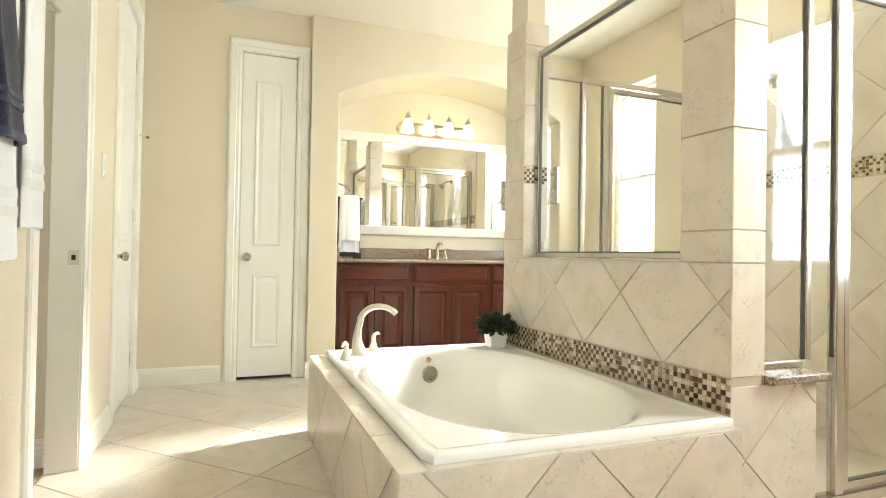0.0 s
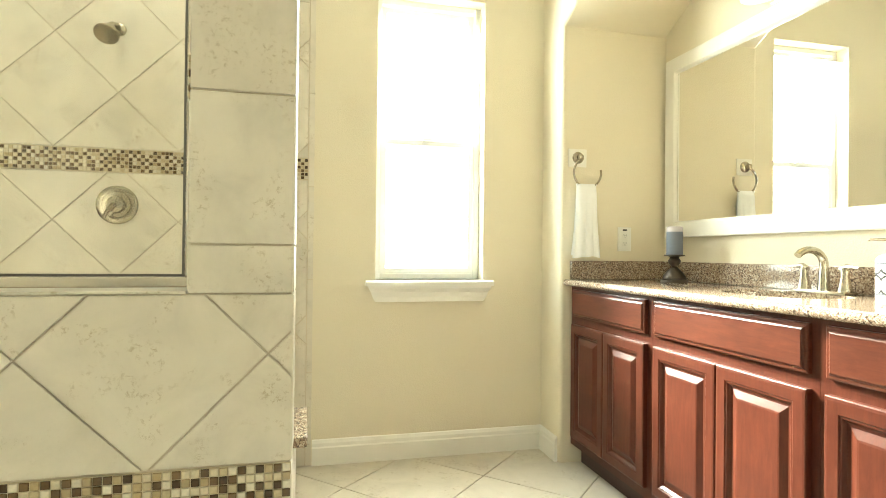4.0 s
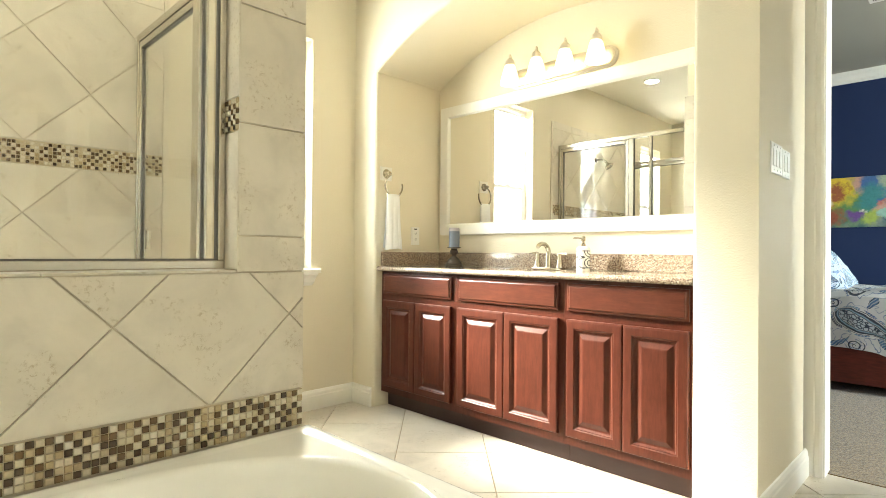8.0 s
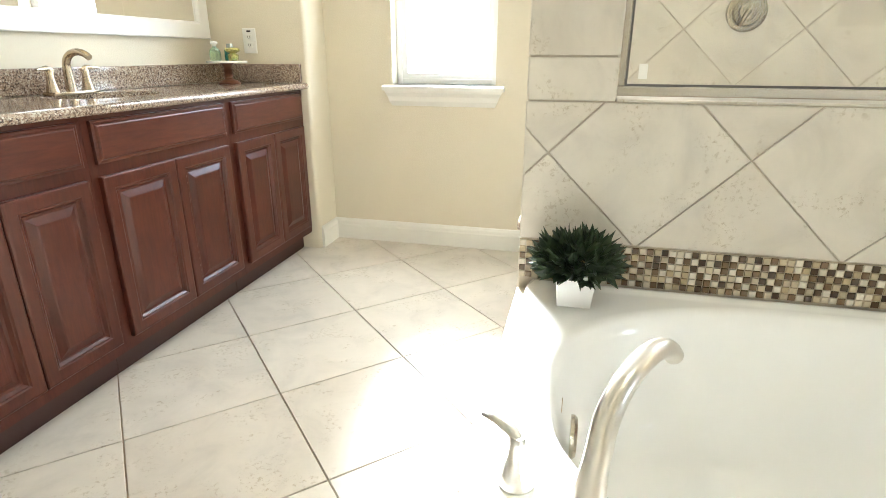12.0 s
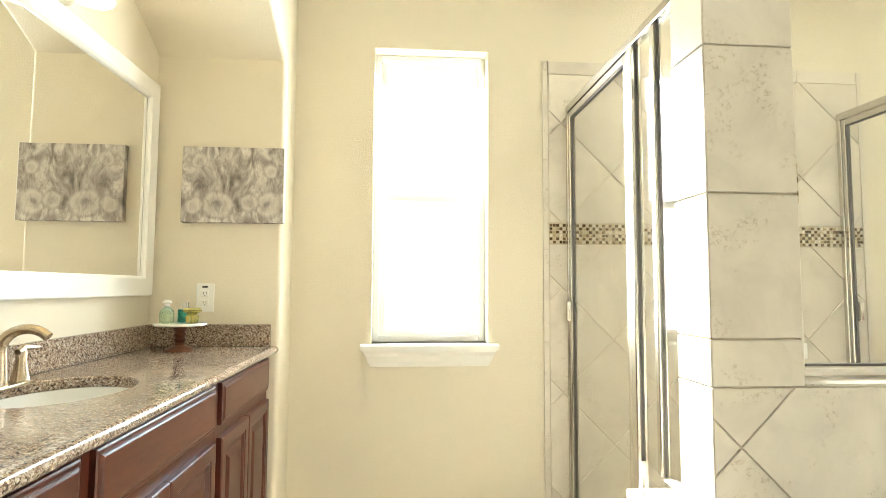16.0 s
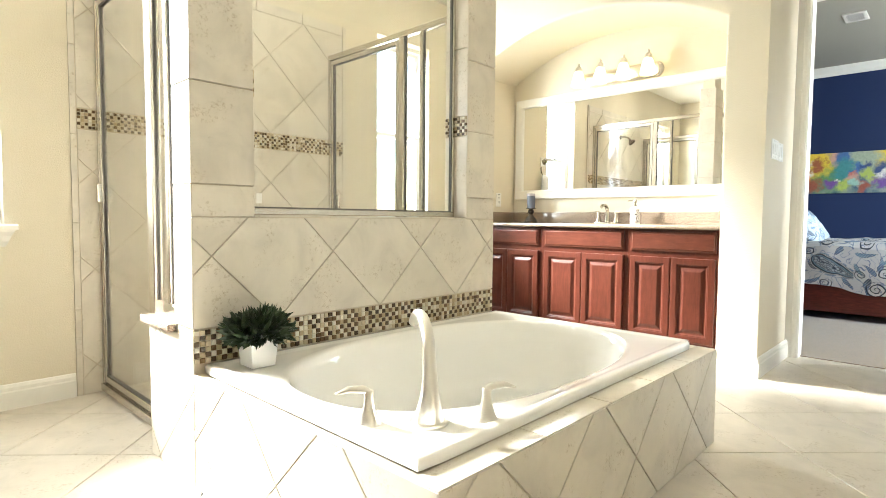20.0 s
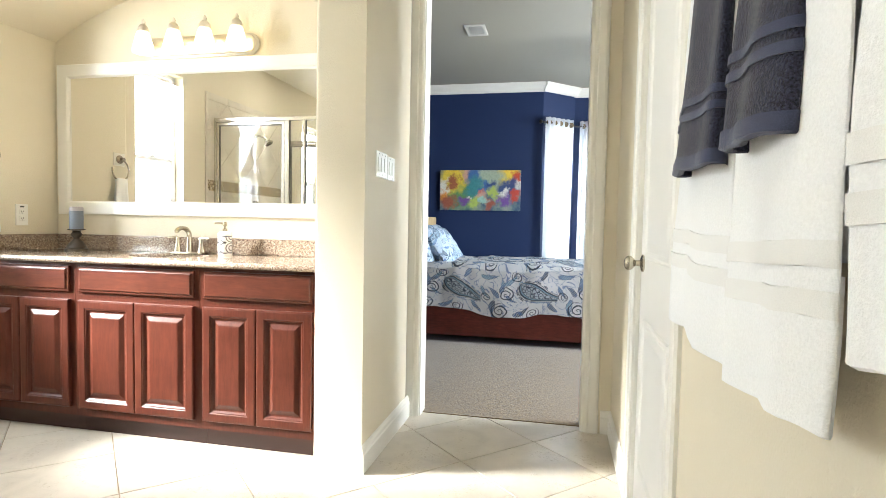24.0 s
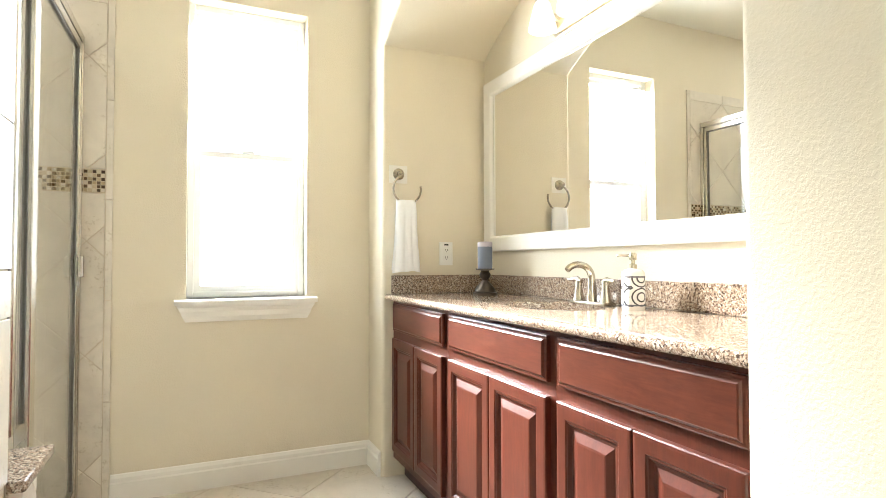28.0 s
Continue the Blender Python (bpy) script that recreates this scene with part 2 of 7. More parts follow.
DARK = plain("dark_slot", (0.02, 0.02, 0.02), 0.6)
VINYL = plain("white_window_vinyl", (0.84, 0.84, 0.82), 0.3, vary=0.02)
LAMPGLASS = emission("lit_frosted_glass", (1.0, 0.78, 0.40), 0.34)
DOWNGLASS = emission("lit_downlight_lens", (1.0, 0.93, 0.80), 12.0)


# ---- mesh helpers ----
def box(bm, x0, x1, y0, y1, z0, z1, bevel=0.0, seg=2):
    before = set(bm.faces)
    vs = [bm.verts.new((x, y, z)) for x in (x0, x1) for y in (y0, y1) for z in (z0, z1)]
    fs = [bm.faces.new([vs[i] for i in q]) for q in ((0, 1, 3, 2), (4, 6, 7, 5), (0, 4, 5, 1), (2, 3, 7, 6), (0, 2, 6, 4), (1, 5, 7, 3))]
    if bevel:
        edges = {e for f in fs for e in f.edges}
        bmesh.ops.bevel(bm, geom=list(edges), offset=bevel, segments=seg, affect="EDGES", profile=0.6)
    return bm


def boxm(*a, **k):
    return box(bmesh.new(), *a, **k)


def tube(bm, pts, radii, n=14, cap=True):
    pts = [Vector(p) for p in pts]
    if not isinstance(radii, (list, tuple)):
        radii = [radii] * len(pts)
    rings = []
    ref = None
    for i, p in enumerate(pts):
        d = (pts[min(i + 1, len(pts) - 1)] - pts[max(i - 1, 0)]).normalized()
        if ref is None:
            ref = Vector((0, 0, 1)) if abs(d.z) < 0.9 else Vector((1, 0, 0))
        ref = (ref - d * ref.dot(d)).normalized()
        side = d.cross(ref)
        rings.append([bm.verts.new(p + (ref * math.cos(a) + side * math.sin(a)) * radii[i]) for a in (2 * math.pi * k / n for k in range(n))])
    for a, b in zip(rings, rings[1:]):
        for k in range(n):
            bm.faces.new((a[k], a[(k + 1) % n], b[(k + 1) % n], b[k]))
    if cap:
        bm.faces.new(rings[0][::-1])
        bm.faces.new(rings[-1])
    return bm


def lathe(bm, profile, centre, n=24, axis="z"):
    """profile: (radius, height) pairs from bottom to top."""
    cx, cy, cz = centre
    rings = []
    for r, h in profile:
        ring = []
        for k in range(n):
            a = 2 * math.pi * k / n
            u, w = r * math.cos(a), r * math.sin(a)
            ring.append(bm.verts.new({"z": (cx + u, cy + w, cz + h), "x": (cx + h, cy + u, cz + w), "y": (cx + u, cy + h, cz + w)}[axis]))
        rings.append(ring)
    for a, b in zip(rings, rings[1:]):
        for k in range(n):
            bm.faces.new((a[k], a[(k + 1) % n], b[(k + 1) % n], b[k]))
    bm.faces.new(rings[0][::-1])
    bm.faces.new(rings[-1])
    return bm


def loft(bm, loops, close_start=True, close_end=True):
    rings = [[bm.verts.new(p) for p in loop] for loop in loops]
    n = len(rings[0])
    for a, b in zip(rings, rings[1:]):
        for k in range(n):
            bm.faces.new((a[k], a[(k + 1) % n], b[(k + 1) % n], b[k]))
    if close_start:
        bm.faces.new(rings[0][::-1])
    if close_end:
        bm.faces.new(rings[-1])
    return bm


def prism(bm, polygon, p0, p1, place):
    """A polygon of (a, b) pairs swept from p0 to p1 along the third axis; place(a, b, s) gives the point."""
    return loft(bm, [[place(a, b, s) for a, b in polygon] for s in (p0, p1)])


def clean(bm):
    bmesh.ops.recalc_face_normals(bm, faces=bm.faces)
    return bm


def mesh_of(name, bm, mat, smooth=False, angle=40):
    clean(bm)
    me = bpy.data.meshes.new(name)
    bm.to_mesh(me)
    bm.free()
    me.materials.append(mat)
    if smooth:
        me.polygons.foreach_set("use_smooth", [True] * len(me.polygons))
        me.set_sharp_from_angle(angle=radians(angle))
    return me


def part(name, bm, mat, parent, label="", smooth=False, kind=""):
    ob = new(name, mesh_of(name, bm, mat, smooth))
    ob.parent = parent
    return tagged(ob, label=label, kind=kind)


def solid(name, bm, mat, label="", category="", group="", kind="", smooth=False):
    return tagged(new(name, mesh_of(name, bm, mat, smooth)), label, category, group, kind)


def thing(name, label, category, group="", kind="", at=(0, 0, 0)):
    ob = new(name)
    ob.location = at
    ob.empty_display_size = 0.1
    return tagged(ob, label, category, group, kind)


def slab(u0, u1, z0, z1, holes, place, thick):
    """A wall with rectangular holes. place(u, d, z): d runs from 0 (the room's face) to thick."""
    us = sorted({u0, u1, *(h[i] for h in holes for i in (0, 1))})
    zs = sorted({z0, z1, *(h[i] for h in holes for i in (2, 3))})
    full = {}
    for i in range(len(us) - 1):
        for j in range(len(zs) - 1):
            cu, cz = (us[i] + us[i + 1]) / 2, (zs[j] + zs[j + 1]) / 2
            full[i, j] = not any(h[0] < cu < h[1] and h[2] < cz < h[3] for h in holes)
    bm, cache = bmesh.new(), {}

    def v(u, d, z):
        key = (round(u, 5), d, round(z, 5))
        if key not in cache:
            cache[key] = bm.verts.new(place(u, d, z))
        return cache[key]
    for (i, j), on in full.items():
        if not on:
            continue
        a, b, c, d = us[i], us[i + 1], zs[j], zs[j + 1]
        for t in (0, thick):
            bm.faces.new([v(a, t, c), v(b, t, c), v(b, t, d), v(a, t, d)])
        for (ni, nj), (p, q) in (((i - 1, j), ((a, c), (a, d))), ((i + 1, j), ((b, c), (b, d))), ((i, j - 1), ((a, c), (b, c))), ((i, j + 1), ((a, d), (b, d)))):
            if not full.get((ni, nj), False):
                bm.faces.new([v(p[0], 0, p[1]), v(q[0], 0, q[1]), v(q[0], thick, q[1]), v(p[0], thick, p[1])])
    return bm


# ---- structure ----
ground = solid("ground", boxm(-60, 60, -60, 60, -0.5, -0.35), plain("pale_ground", (0.42, 0.40, 0.34), 0.9), "pale dry ground outside the house", "ground", kind="structure")

floor = solid("floor", boxm(-3.6, 2.13, -2.34, 1.55, -0.16, -0.007), FGROUT, "beige stone floor tiles laid on the diagonal", "floor", kind="structure")
ceiling = solid("ceiling", boxm(-3.7, 2.2, -2.4, 1.6, CEIL, CEIL + 0.12), CEILING, "white textured bathroom ceiling", "ceiling", kind="structure")

wall_back = solid("wall_back", slab(-3.6, 2.0, -0.1, CEIL, [(*WIN_B, WZ0, WZ1), (*WIN_A, WZ0, WZ1)], lambda u, d, z: (u, BACK + d, z), 0.15), PAINT,
                  "cream painted wall with two tall windows", "wall", kind="structure")


def niche_wall(name, face, way, y0, y1, label, depth):
    """The wall block with the arched vanity recess. way: +1 or -1, the sense in which the recess goes in."""
    n0, n1, spring, rise = -0.81, 1.225, 2.22, 0.285
    half, mid = (n1 - n0) / 2, (n1 + n0) / 2
    rad = (half * half + rise * rise) / (2 * rise)
    r = 0.022
    opening = [(n0, -0.1)] + [(n0 + (n1 - n0) * k / 32, spring + rise - rad + math.sqrt(rad * rad - (n0 + (n1 - n0) * k / 32 - mid) ** 2)) for k in range(33)] + [(n1, -0.1)]

    def ring(d, grow):
        return [(face + way * d, mid + (u - mid) * (1 + grow / half), z + (grow if z > 0 else 0)) for u, z in opening]
    bm = bmesh.new()
    loops = [ring(r * (1 - math.sin(math.pi / 2 * k / 5)), r * (1 - math.cos(math.pi / 2 * k / 5))) for k in range(6)][::-1] + [ring(depth, 0)]
    rings = [[bm.verts.new(p) for p in lp] for lp in loops]
    for p, q in zip(rings, rings[1:]):
        for k in range(len(p) - 1):
            bm.faces.new((p[k], p[k + 1], q[k + 1], q[k]))
    edge = loops[0]
    up = [bm.verts.new((face, v[1], CEIL)) for v in edge]
    f = rings[0]
    for k in range(1, len(f) - 2):
        bm.faces.new((f[k], f[k + 1], up[k + 1], up[k]))
    for side, k0, k1, yy in ((0, 0, 1, y0), (1, -1, -2, y1)):
        vs = [bm.verts.new((face, yy, -0.1)), bm.verts.new((face, yy, CEIL))]
        lowmid = f[k1]
        bm.faces.new((f[k0], lowmid, up[k1], vs[1], vs[0]))
    xa, xb = sorted((face, face + way * depth))
    for yy in (y0, y1):
        bm.faces.new([bm.verts.new(p) for p in ((xa, yy, -0.1), (xb, yy, -0.1), (xb, yy, CEIL), (xa, yy, CEIL))])
    x0, x1 = sorted((face + way * depth, face + way * (depth + 0.12)))
    box(bm, x0, x1, y0, y1, -0.1, CEIL)
    return solid(name, bm, PAINT, label, "wall", kind="structure", smooth=True)


wall_right = niche_wall("wall_right", RIGHT, 1, -1.05, BACK + 0.02, "cream wall with an arched vanity recess", 0.60)
wall_left = niche_wall("wall_left", LEFT, -1, -1.03, BACK + 0.02, "cream wall with an arched vanity recess", 0.56)
wall_linen = solid("wall_linen", slab(FRONT - 0.1, -1.015, -0.1, CEIL, [(-1.555, -1.115, -0.2, DOORTOP)], lambda u, d, z: (LINEN - d, u, z), 0.12), PAINT,
                   "cream wall with the narrow linen closet door", "wall", kind="structure")
wall_front = solid("wall_front", slab(-3.6, 2.2, -0.1, CEIL, [(-2.80, -2.14, -0.2, DOORTOP), (-1.44, -0.80, -0.2, DOORTOP), (0.475, 1.225, -0.2, DOORTOP)], lambda u, d, z: (u, FRONT - d, z), 0.12), PAINT,
                   "cream wall with two closed doors and a doorway", "wall", kind="structure")
wall_bedroom = solid("wall_bedroom", slab(-2.3, -0.95, -0.1, CEIL, [(-2.055, -1.105, -0.2, DOORTOP)], lambda u, d, z: (2.05 + d, u, z), 0.12), PAINT,
                     "cream wall with the bedroom doorway", "wall", kind="structure")
# the small closed room behind the open doorway
wall_closet = solid("wall_closet", boxm(-1.64, -1.52, -3.6, -2.33, -0.1, CEIL), PAINT, "cream side wall of the small room", "wall", kind="structure")
wall_closet_back = solid("wall_closet_back", boxm(-1.6, 0.4, -3.72, -3.6, -0.1, CEIL), PAINT, "cream end wall of the small room", "wall", kind="structure")
# the hole in this side wall is added, out of view, for the fill lamp
wall_closet_side = solid("wall_closet_side", slab(-3.6, -2.33, -0.1, CEIL, [(-3.35, -2.75, 1.0, 2.1)], lambda u, d, z: (0.28 + d, u, z), 0.12), PAINT, "cream side wall of the small room", "wall", kind="structure")
floor_closet = solid("floor_closet", boxm(-1.6, 0.4, -3.7, -2.335, -0.16, -0.002), FGROUT, "plain floor of the small room", "floor", kind="structure")
ceiling_closet = solid("ceiling_closet", boxm(-1.6, 0.4, -3.7, -2.4, CEIL, CEIL + 0.1), CEILING, "white ceiling of the small room", "ceiling", kind="structure")


# unseen boxes added behind the three shut doors, to block daylight under them
for nm, a in (("linen_light_block", (LINEN - 0.62, LINEN - 0.54, -1.70, -1.0)), ("toilet_light_block", (0.30, 1.40, FRONT - 0.80, FRONT - 0.70)), ("far_light_block", (-2.95, -2.0, FRONT - 0.80, FRONT - 0.70))):
    solid(nm, boxm(*a, -0.1, CEIL), PAINT, "unseen wall added behind a shut door to block light", "wall", kind="structure")
for a in ((LINEN - 0.54, LINEN - 0.12, -1.70, -1.62), (LINEN - 0.54, LINEN - 0.12, -1.08, -1.0), (0.30, 0.38, FRONT - 0.70, FRONT - 0.12), (1.32, 1.40, FRONT - 0.70, FRONT - 0.12), (-2.95, -2.87, FRONT - 0.70, FRONT - 0.12), (-2.08, -2.0, FRONT - 0.70, FRONT - 0.12)):
    solid("light_block_side", boxm(*a, -0.1, CEIL), PAINT, "unseen side wall added behind a shut door to block light", "wall", kind="structure")
for a in ((LINEN - 0.62, LINEN - 0.12, -1.70, -1.0), (0.30, 1.40, FRONT - 0.80, FRONT - 0.12), (-2.95, -2.0, FRONT - 0.80, FRONT - 0.12)):
    solid("light_block_floor", boxm(*a, -0.16, -0.001), FGROUT, "unseen floor added behind a shut door to block light", "floor", kind="structure")


BB = [(0, 0), (0.016, 0), (0.016, 0.085), (0.012, 0.092), (0.012, 0.108), (0.006, 0.122), (0, 0.126)]


def baseboard(name, a, b, normal):
    a, b, nrm = Vector((*a, 0)), Vector((*b, 0)), Vector((*normal, 0))
    bm = bmesh.new()
    loft(bm, [[tuple(p + nrm * o + Vector((0, 0, h))) for o, h in BB] for p in (a, b)])
    return solid(name, bm, TRIM, "white moulded baseboard along the wall", "baseboard", kind="structure")


for a, b, nn in (((0.052, BACK), (RIGHT, BACK), (0, -1)), ((LEFT, BACK), (-1.702, BACK), (0, -1)),
                 ((RIGHT, 1.245), (RIGHT, BACK), (-1, 0)), ((LEFT, 1.245), (LEFT, BACK), (1, 0)),
                 ((RIGHT, -1.05), (RIGHT, -0.835), (-1, 0)), ((LEFT, -1.045), (LEFT, -0.835), (1, 0)),
                 ((RIGHT - 0.016, -1.05), (2.05, -1.05), (0, -1)), ((2.05, FRONT), (2.05, -2.145), (-1, 0)),
                 ((1.315, FRONT), (2.05, FRONT), (0, 1)), ((-0.72, FRONT), (0.385, FRONT), (0, 1)),
                 ((-2.05, FRONT), (-1.53, FRONT), (0, 1)), ((LINEN, FRONT), (-2.89, FRONT), (0, 1)),
                 ((LINEN, FRONT), (LINEN, -1.65), (1, 0)), ((-1.52, -3.6), (-1.52, -2.34), (1, 0))):
    baseboard("baseboard", a, b, nn)

# casing profile across its width: (distance from the opening, how proud)
CAS = [(0.0, 0.0), (0.0, 0.010), (0.012, 0.014), (0.030, 0.014), (0.036, 0.019), (0.070, 0.021), (0.084, 0.018), (0.090, 0.010), (0.090, 0.0)]


def casing(name, u0, u1, top, place, label="white moulded door casing"):
    """Casing round a doorway: place(u, d, z), d towards the viewer."""
    bm = bmesh.new()
    path = [(u0, -0.001, -1, 0), (u0, top, -1, 1), (u1, top, 1, 1), (u1, -0.001, 1, 0)]
    loops = []
    for u, z, su, sz in path:
        loops.append([place(u + su * w, d, z + sz * w) for w, d in CAS])
    loft(bm, loops)
    return solid(name, bm, TRIM, label, "door casing", kind="structure")


def jamb(u0, u1, top, place, depth, name="door_jamb"):
    bm = bmesh.new()
    t = 0.018
    for a, b, c, d in ((u0, u0 + t, 0, top), (u1 - t, u1, 0, top), (u0 + t, u1 - t, top - t, top)):
        ps = [place(u, dd, z) for u in (a, b) for dd in (0.001, -depth) for z in (c, d)]
        xs, ys, zs = zip(*ps)
        box(bm, min(xs), max(xs), min(ys), max(ys), min(zs), max(zs))
    return solid(name, bm, TRIM, "white door jamb lining", "door jamb", kind="structure")


def panel_outline(u0, u1, z0, z1, arch):
    pts = [(u0, z0), (u1, z0)]
    if not arch:
        return pts + [(u1, z1), (u0, z1)]
    n = 10
    for k in range(n + 1):
        t = k / n
        pts.append((u1 + (u0 - u1) * t, z1 + arch * math.sin(math.pi * t)))
    return pts


def door_leaf(name, u0, u1, z0, z1, place, label, knob_u, hinge_u, knob_z=0.93):
    ob = thing(name, label, "door", kind="structure", at=place((u0 + u1) / 2, 0, 0))
    base = Vector(ob.location)

    def pl(u, d, z):
        return tuple(Vector(place(u, d, z)) - base)
    ps = [pl(u, d, z) for u in (u0, u1) for d in (0, -0.035) for z in (z0, z1)]
    xs, ys, zs = zip(*ps)
    part("leaf", boxm(min(xs), max(xs), min(ys), max(ys), min(zs), max(zs), bevel=0.002), DOORWHITE, ob)
    w = u1 - u0
    m = min(0.115, w * 0.24)
    for a, b, arch in ((z0 + 0.22, 0.80, 0.0), (1.02, z1 - 0.20, 0.05 if w > 0.5 else 0.0)):
        out = panel_outline(u0 + m, u1 - m, a, b, arch)
        cu, cz = (u0 + u1) / 2, (a + b) / 2
        bm = bmesh.new()
        loops = []
        for inset, d in ((0, 0.0005), (0.006, 0.007), (0.014, 0.008), (0.026, 0.0025), (0.032, 0.002), (0.060, 0.006), (0.066, 0.006)):
            loops.append([pl(cu + (u - cu) * (1 - inset / abs(u0 + m - cu)), d, cz + (z - cz) * (1 - inset / ((b - a) / 2))) for u, z in out])
        loft(bm, loops, close_start=False)
        part("panel", bm, DOORWHITE, ob)
    bm = bmesh.new()
    k = Vector(pl(knob_u, 0, knob_z))
    outw = Vector(place(0, 1, 0)) - Vector(place(0, 0, 0))
    prof = [(0.032, 0.0), (0.033, 0.006), (0.026, 0.010), (0.012, 0.014), (0.011, 0.030), (0.018, 0.036), (0.027, 0.046), (0.028, 0.056), (0.022, 0.066), (0.010, 0.071)]
    ax = "x" if abs(outw.x) > 0.5 else "y"
    sg = 1 if (outw.x + outw.y) > 0 else -1
    lathe(bm, [(r, h * sg) for r, h in prof], k, 24, ax)
    part("door_knob", bm, SATIN, ob, "brushed nickel door knob", smooth=True)
    for hz in (0.25, 1.2, 2.2):
        bm = bmesh.new()
        h = Vector(pl(hinge_u, 0.006, hz))
        tube(bm, [h - Vector((0, 0, 0.045)), h + Vector((0, 0, 0.045))], 0.007, 8)
        part("hinge", bm, NICKEL, ob, "nickel butt hinge", smooth=True)
    return ob


front_place = lambda u, d, z: (u, FRONT + d, z)
linen_place = lambda u, d, z: (LINEN + d, u, z)
bed_place = lambda u, d, z: (2.05 - d, u, z)
for nm, u0, u1, pl in (("closet", -2.80, -2.14, front_place), ("passage", -1.44, -0.80, front_place), ("toilet", 0.475, 1.225, front_place)):
    casing("door_trim", u0 + 0.012, u1 - 0.012, DOORTOP - 0.012, pl)
    jamb(u0, u1, DOORTOP, pl, 0.12)
casing("door_trim", -1.543, -1.127, DOORTOP - 0.012, linen_place)
jamb(-1.555, -1.115, DOORTOP, linen_place, 0.12)
casing("door_trim", -2.043, -1.117, DOORTOP - 0.012, bed_place)
jamb(-2.055, -1.105, DOORTOP, bed_place, 0.12)
door_leaf("door_1", 0.496, 1.204, 0.012, DOORTOP - 0.021, lambda u, d, z: (u, FRONT - 0.012 + d, z), "closed white two-panel door with a nickel knob", 1.145, 0.494, 1.0)
door_leaf("door_2", -2.779, -2.161, 0.012, DOORTOP - 0.021, lambda u, d, z: (u, FRONT - 0.012 + d, z), "closed white two-panel door with a nickel knob", -2.22, -2.781)
door_leaf("door_3", -1.534, -1.136, 0.022, DOORTOP - 0.021, lambda u, d, z: (LINEN - 0.012 + d, u, z), "narrow closed white linen closet door", -1.48, -1.134)

# ---- windows ----
def window_unit(name, w, label):
    x0, x1 = w
    ob = thing(name, label, "window", kind="structure", at=((x0 + x1) / 2, BACK + 0.09, WZ0))
    o = Vector(ob.location)

    def bx(a, b, c, d, e, f, bevel=0.003):
        return boxm(a - o.x, b - o.x, c - o.y, d - o.y, e - o.z, f - o.z, bevel=bevel, seg=1)
    y = BACK + 0.085
    t = 0.032
    for n_, a in (("window_frame", (x0, x0 + t, y, y + 0.06, WZ0, WZ1)), ("window_frame", (x1 - t, x1, y, y + 0.06, WZ0, WZ1)),
                  ("window_frame", (x0 + t, x1 - t, y, y + 0.06, WZ1 - t, WZ1)), ("window_frame", (x0 + t, x1 - t, y, y + 0.06, WZ0, WZ0 + t))):
        part(n_, bx(*a), VINYL, ob)
    mz = 1.64
    for z0, z1, yy in ((mz - 0.02, WZ1 - t, y + 0.03), (WZ0 + t, mz + 0.02, y + 0.002)):
        s = 0.03
        bm = bmesh.new()
        for a in ((x0 + t, x0 + t + s, z0, z1), (x1 - t - s, x1 - t, z0, z1), (x0 + t + s, x1 - t - s, z0, z0 + s), (x0 + t + s, x1 - t - s, z1 - s, z1)):
            box(bm, a[0] - o.x, a[1] - o.x, yy - o.y, yy + 0.026 - o.y, a[2] - o.z, a[3] - o.z)
        sash = part("sash", bm, VINYL, ob)
        p = part("pane", boxm(x0 + t + s - o.x, x1 - t - s - o.x, yy + 0.010 - o.y, yy + 0.015 - o.y, z0 + s - o.z, z1 - s - o.z), WINGLASS, sash)
        p.visible_shadow = False
    part("sash_lock", bx((x0 + x1) / 2 - 0.03, (x0 + x1) / 2 + 0.03, y - 0.012, y + 0.006, mz + 0.018, mz + 0.034), VINYL, ob)
    st = [(-0.045, -0.028), (0.0, -0.028), (0.0, 0.0), (-0.035, 0.0), (-0.045, -0.008)]
    bm = bmesh.new()
    prism(bm, [(a, b) for a, b in st], x0 - 0.05, x1 + 0.05, lambda a, b, s: (s - o.x, BACK + a - o.y, WZ0 + b - o.z))
    box(bm, x0 - o.x, x1 - o.x, BACK - o.y, y - o.y, WZ0 - 0.028 - o.z, WZ0 - o.z)
    part("window_sill", bm, TRIM, ob)
    prof = [(0, -0.028), (-0.030, -0.028), (-0.030, -0.040), (-0.022, -0.060), (-0.022, -0.085), (-0.014, -0.110), (0, -0.110)]
    bm = bmesh.new()
    loops = []
    for s, sg in ((x0 - 0.04, -1), (x1 + 0.04, 1)):
        loops.append([(s + sg * (-(0.03 + a)) * 0.6 - sg * (-b - 0.028) * 0.35 - o.x, BACK + a - o.y, WZ0 + b - o.z) for a, b in prof])
    loft(bm, loops)
    part("apron", bm, TRIM, ob)
    return ob


window_unit("window_1", WIN_B, "tall white sash window with a moulded sill")
window_unit("window_2", WIN_A, "tall white sash window with a moulded sill")


# ---- tiles ----
def clip(poly, u0, u1, w0, w1):
    for axis, lim, keep in ((0, u0, 1), (0, u1, -1), (1, w0, 1), (1, w1, -1)):
        res = []
        for i, p in enumerate(poly):
            q = poly[(i + 1) % len(poly)]
            ip, iq = (p[axis] - lim) * keep >= 0, (q[axis] - lim) * keep >= 0
            if ip:
                res.append(p)
            if ip != iq:
                t = (lim - p[axis]) / (q[axis] - p[axis])
                res.append((p[0] + (q[0] - p[0]) * t, p[1] + (q[1] - p[1]) * t))
        poly = res
        if not poly:
            return []
    return poly


def area(poly):
    return abs(sum(p[0] * q[1] - q[0] * p[1] for p, q in zip(poly, poly[1:] + poly[:1]))) / 2


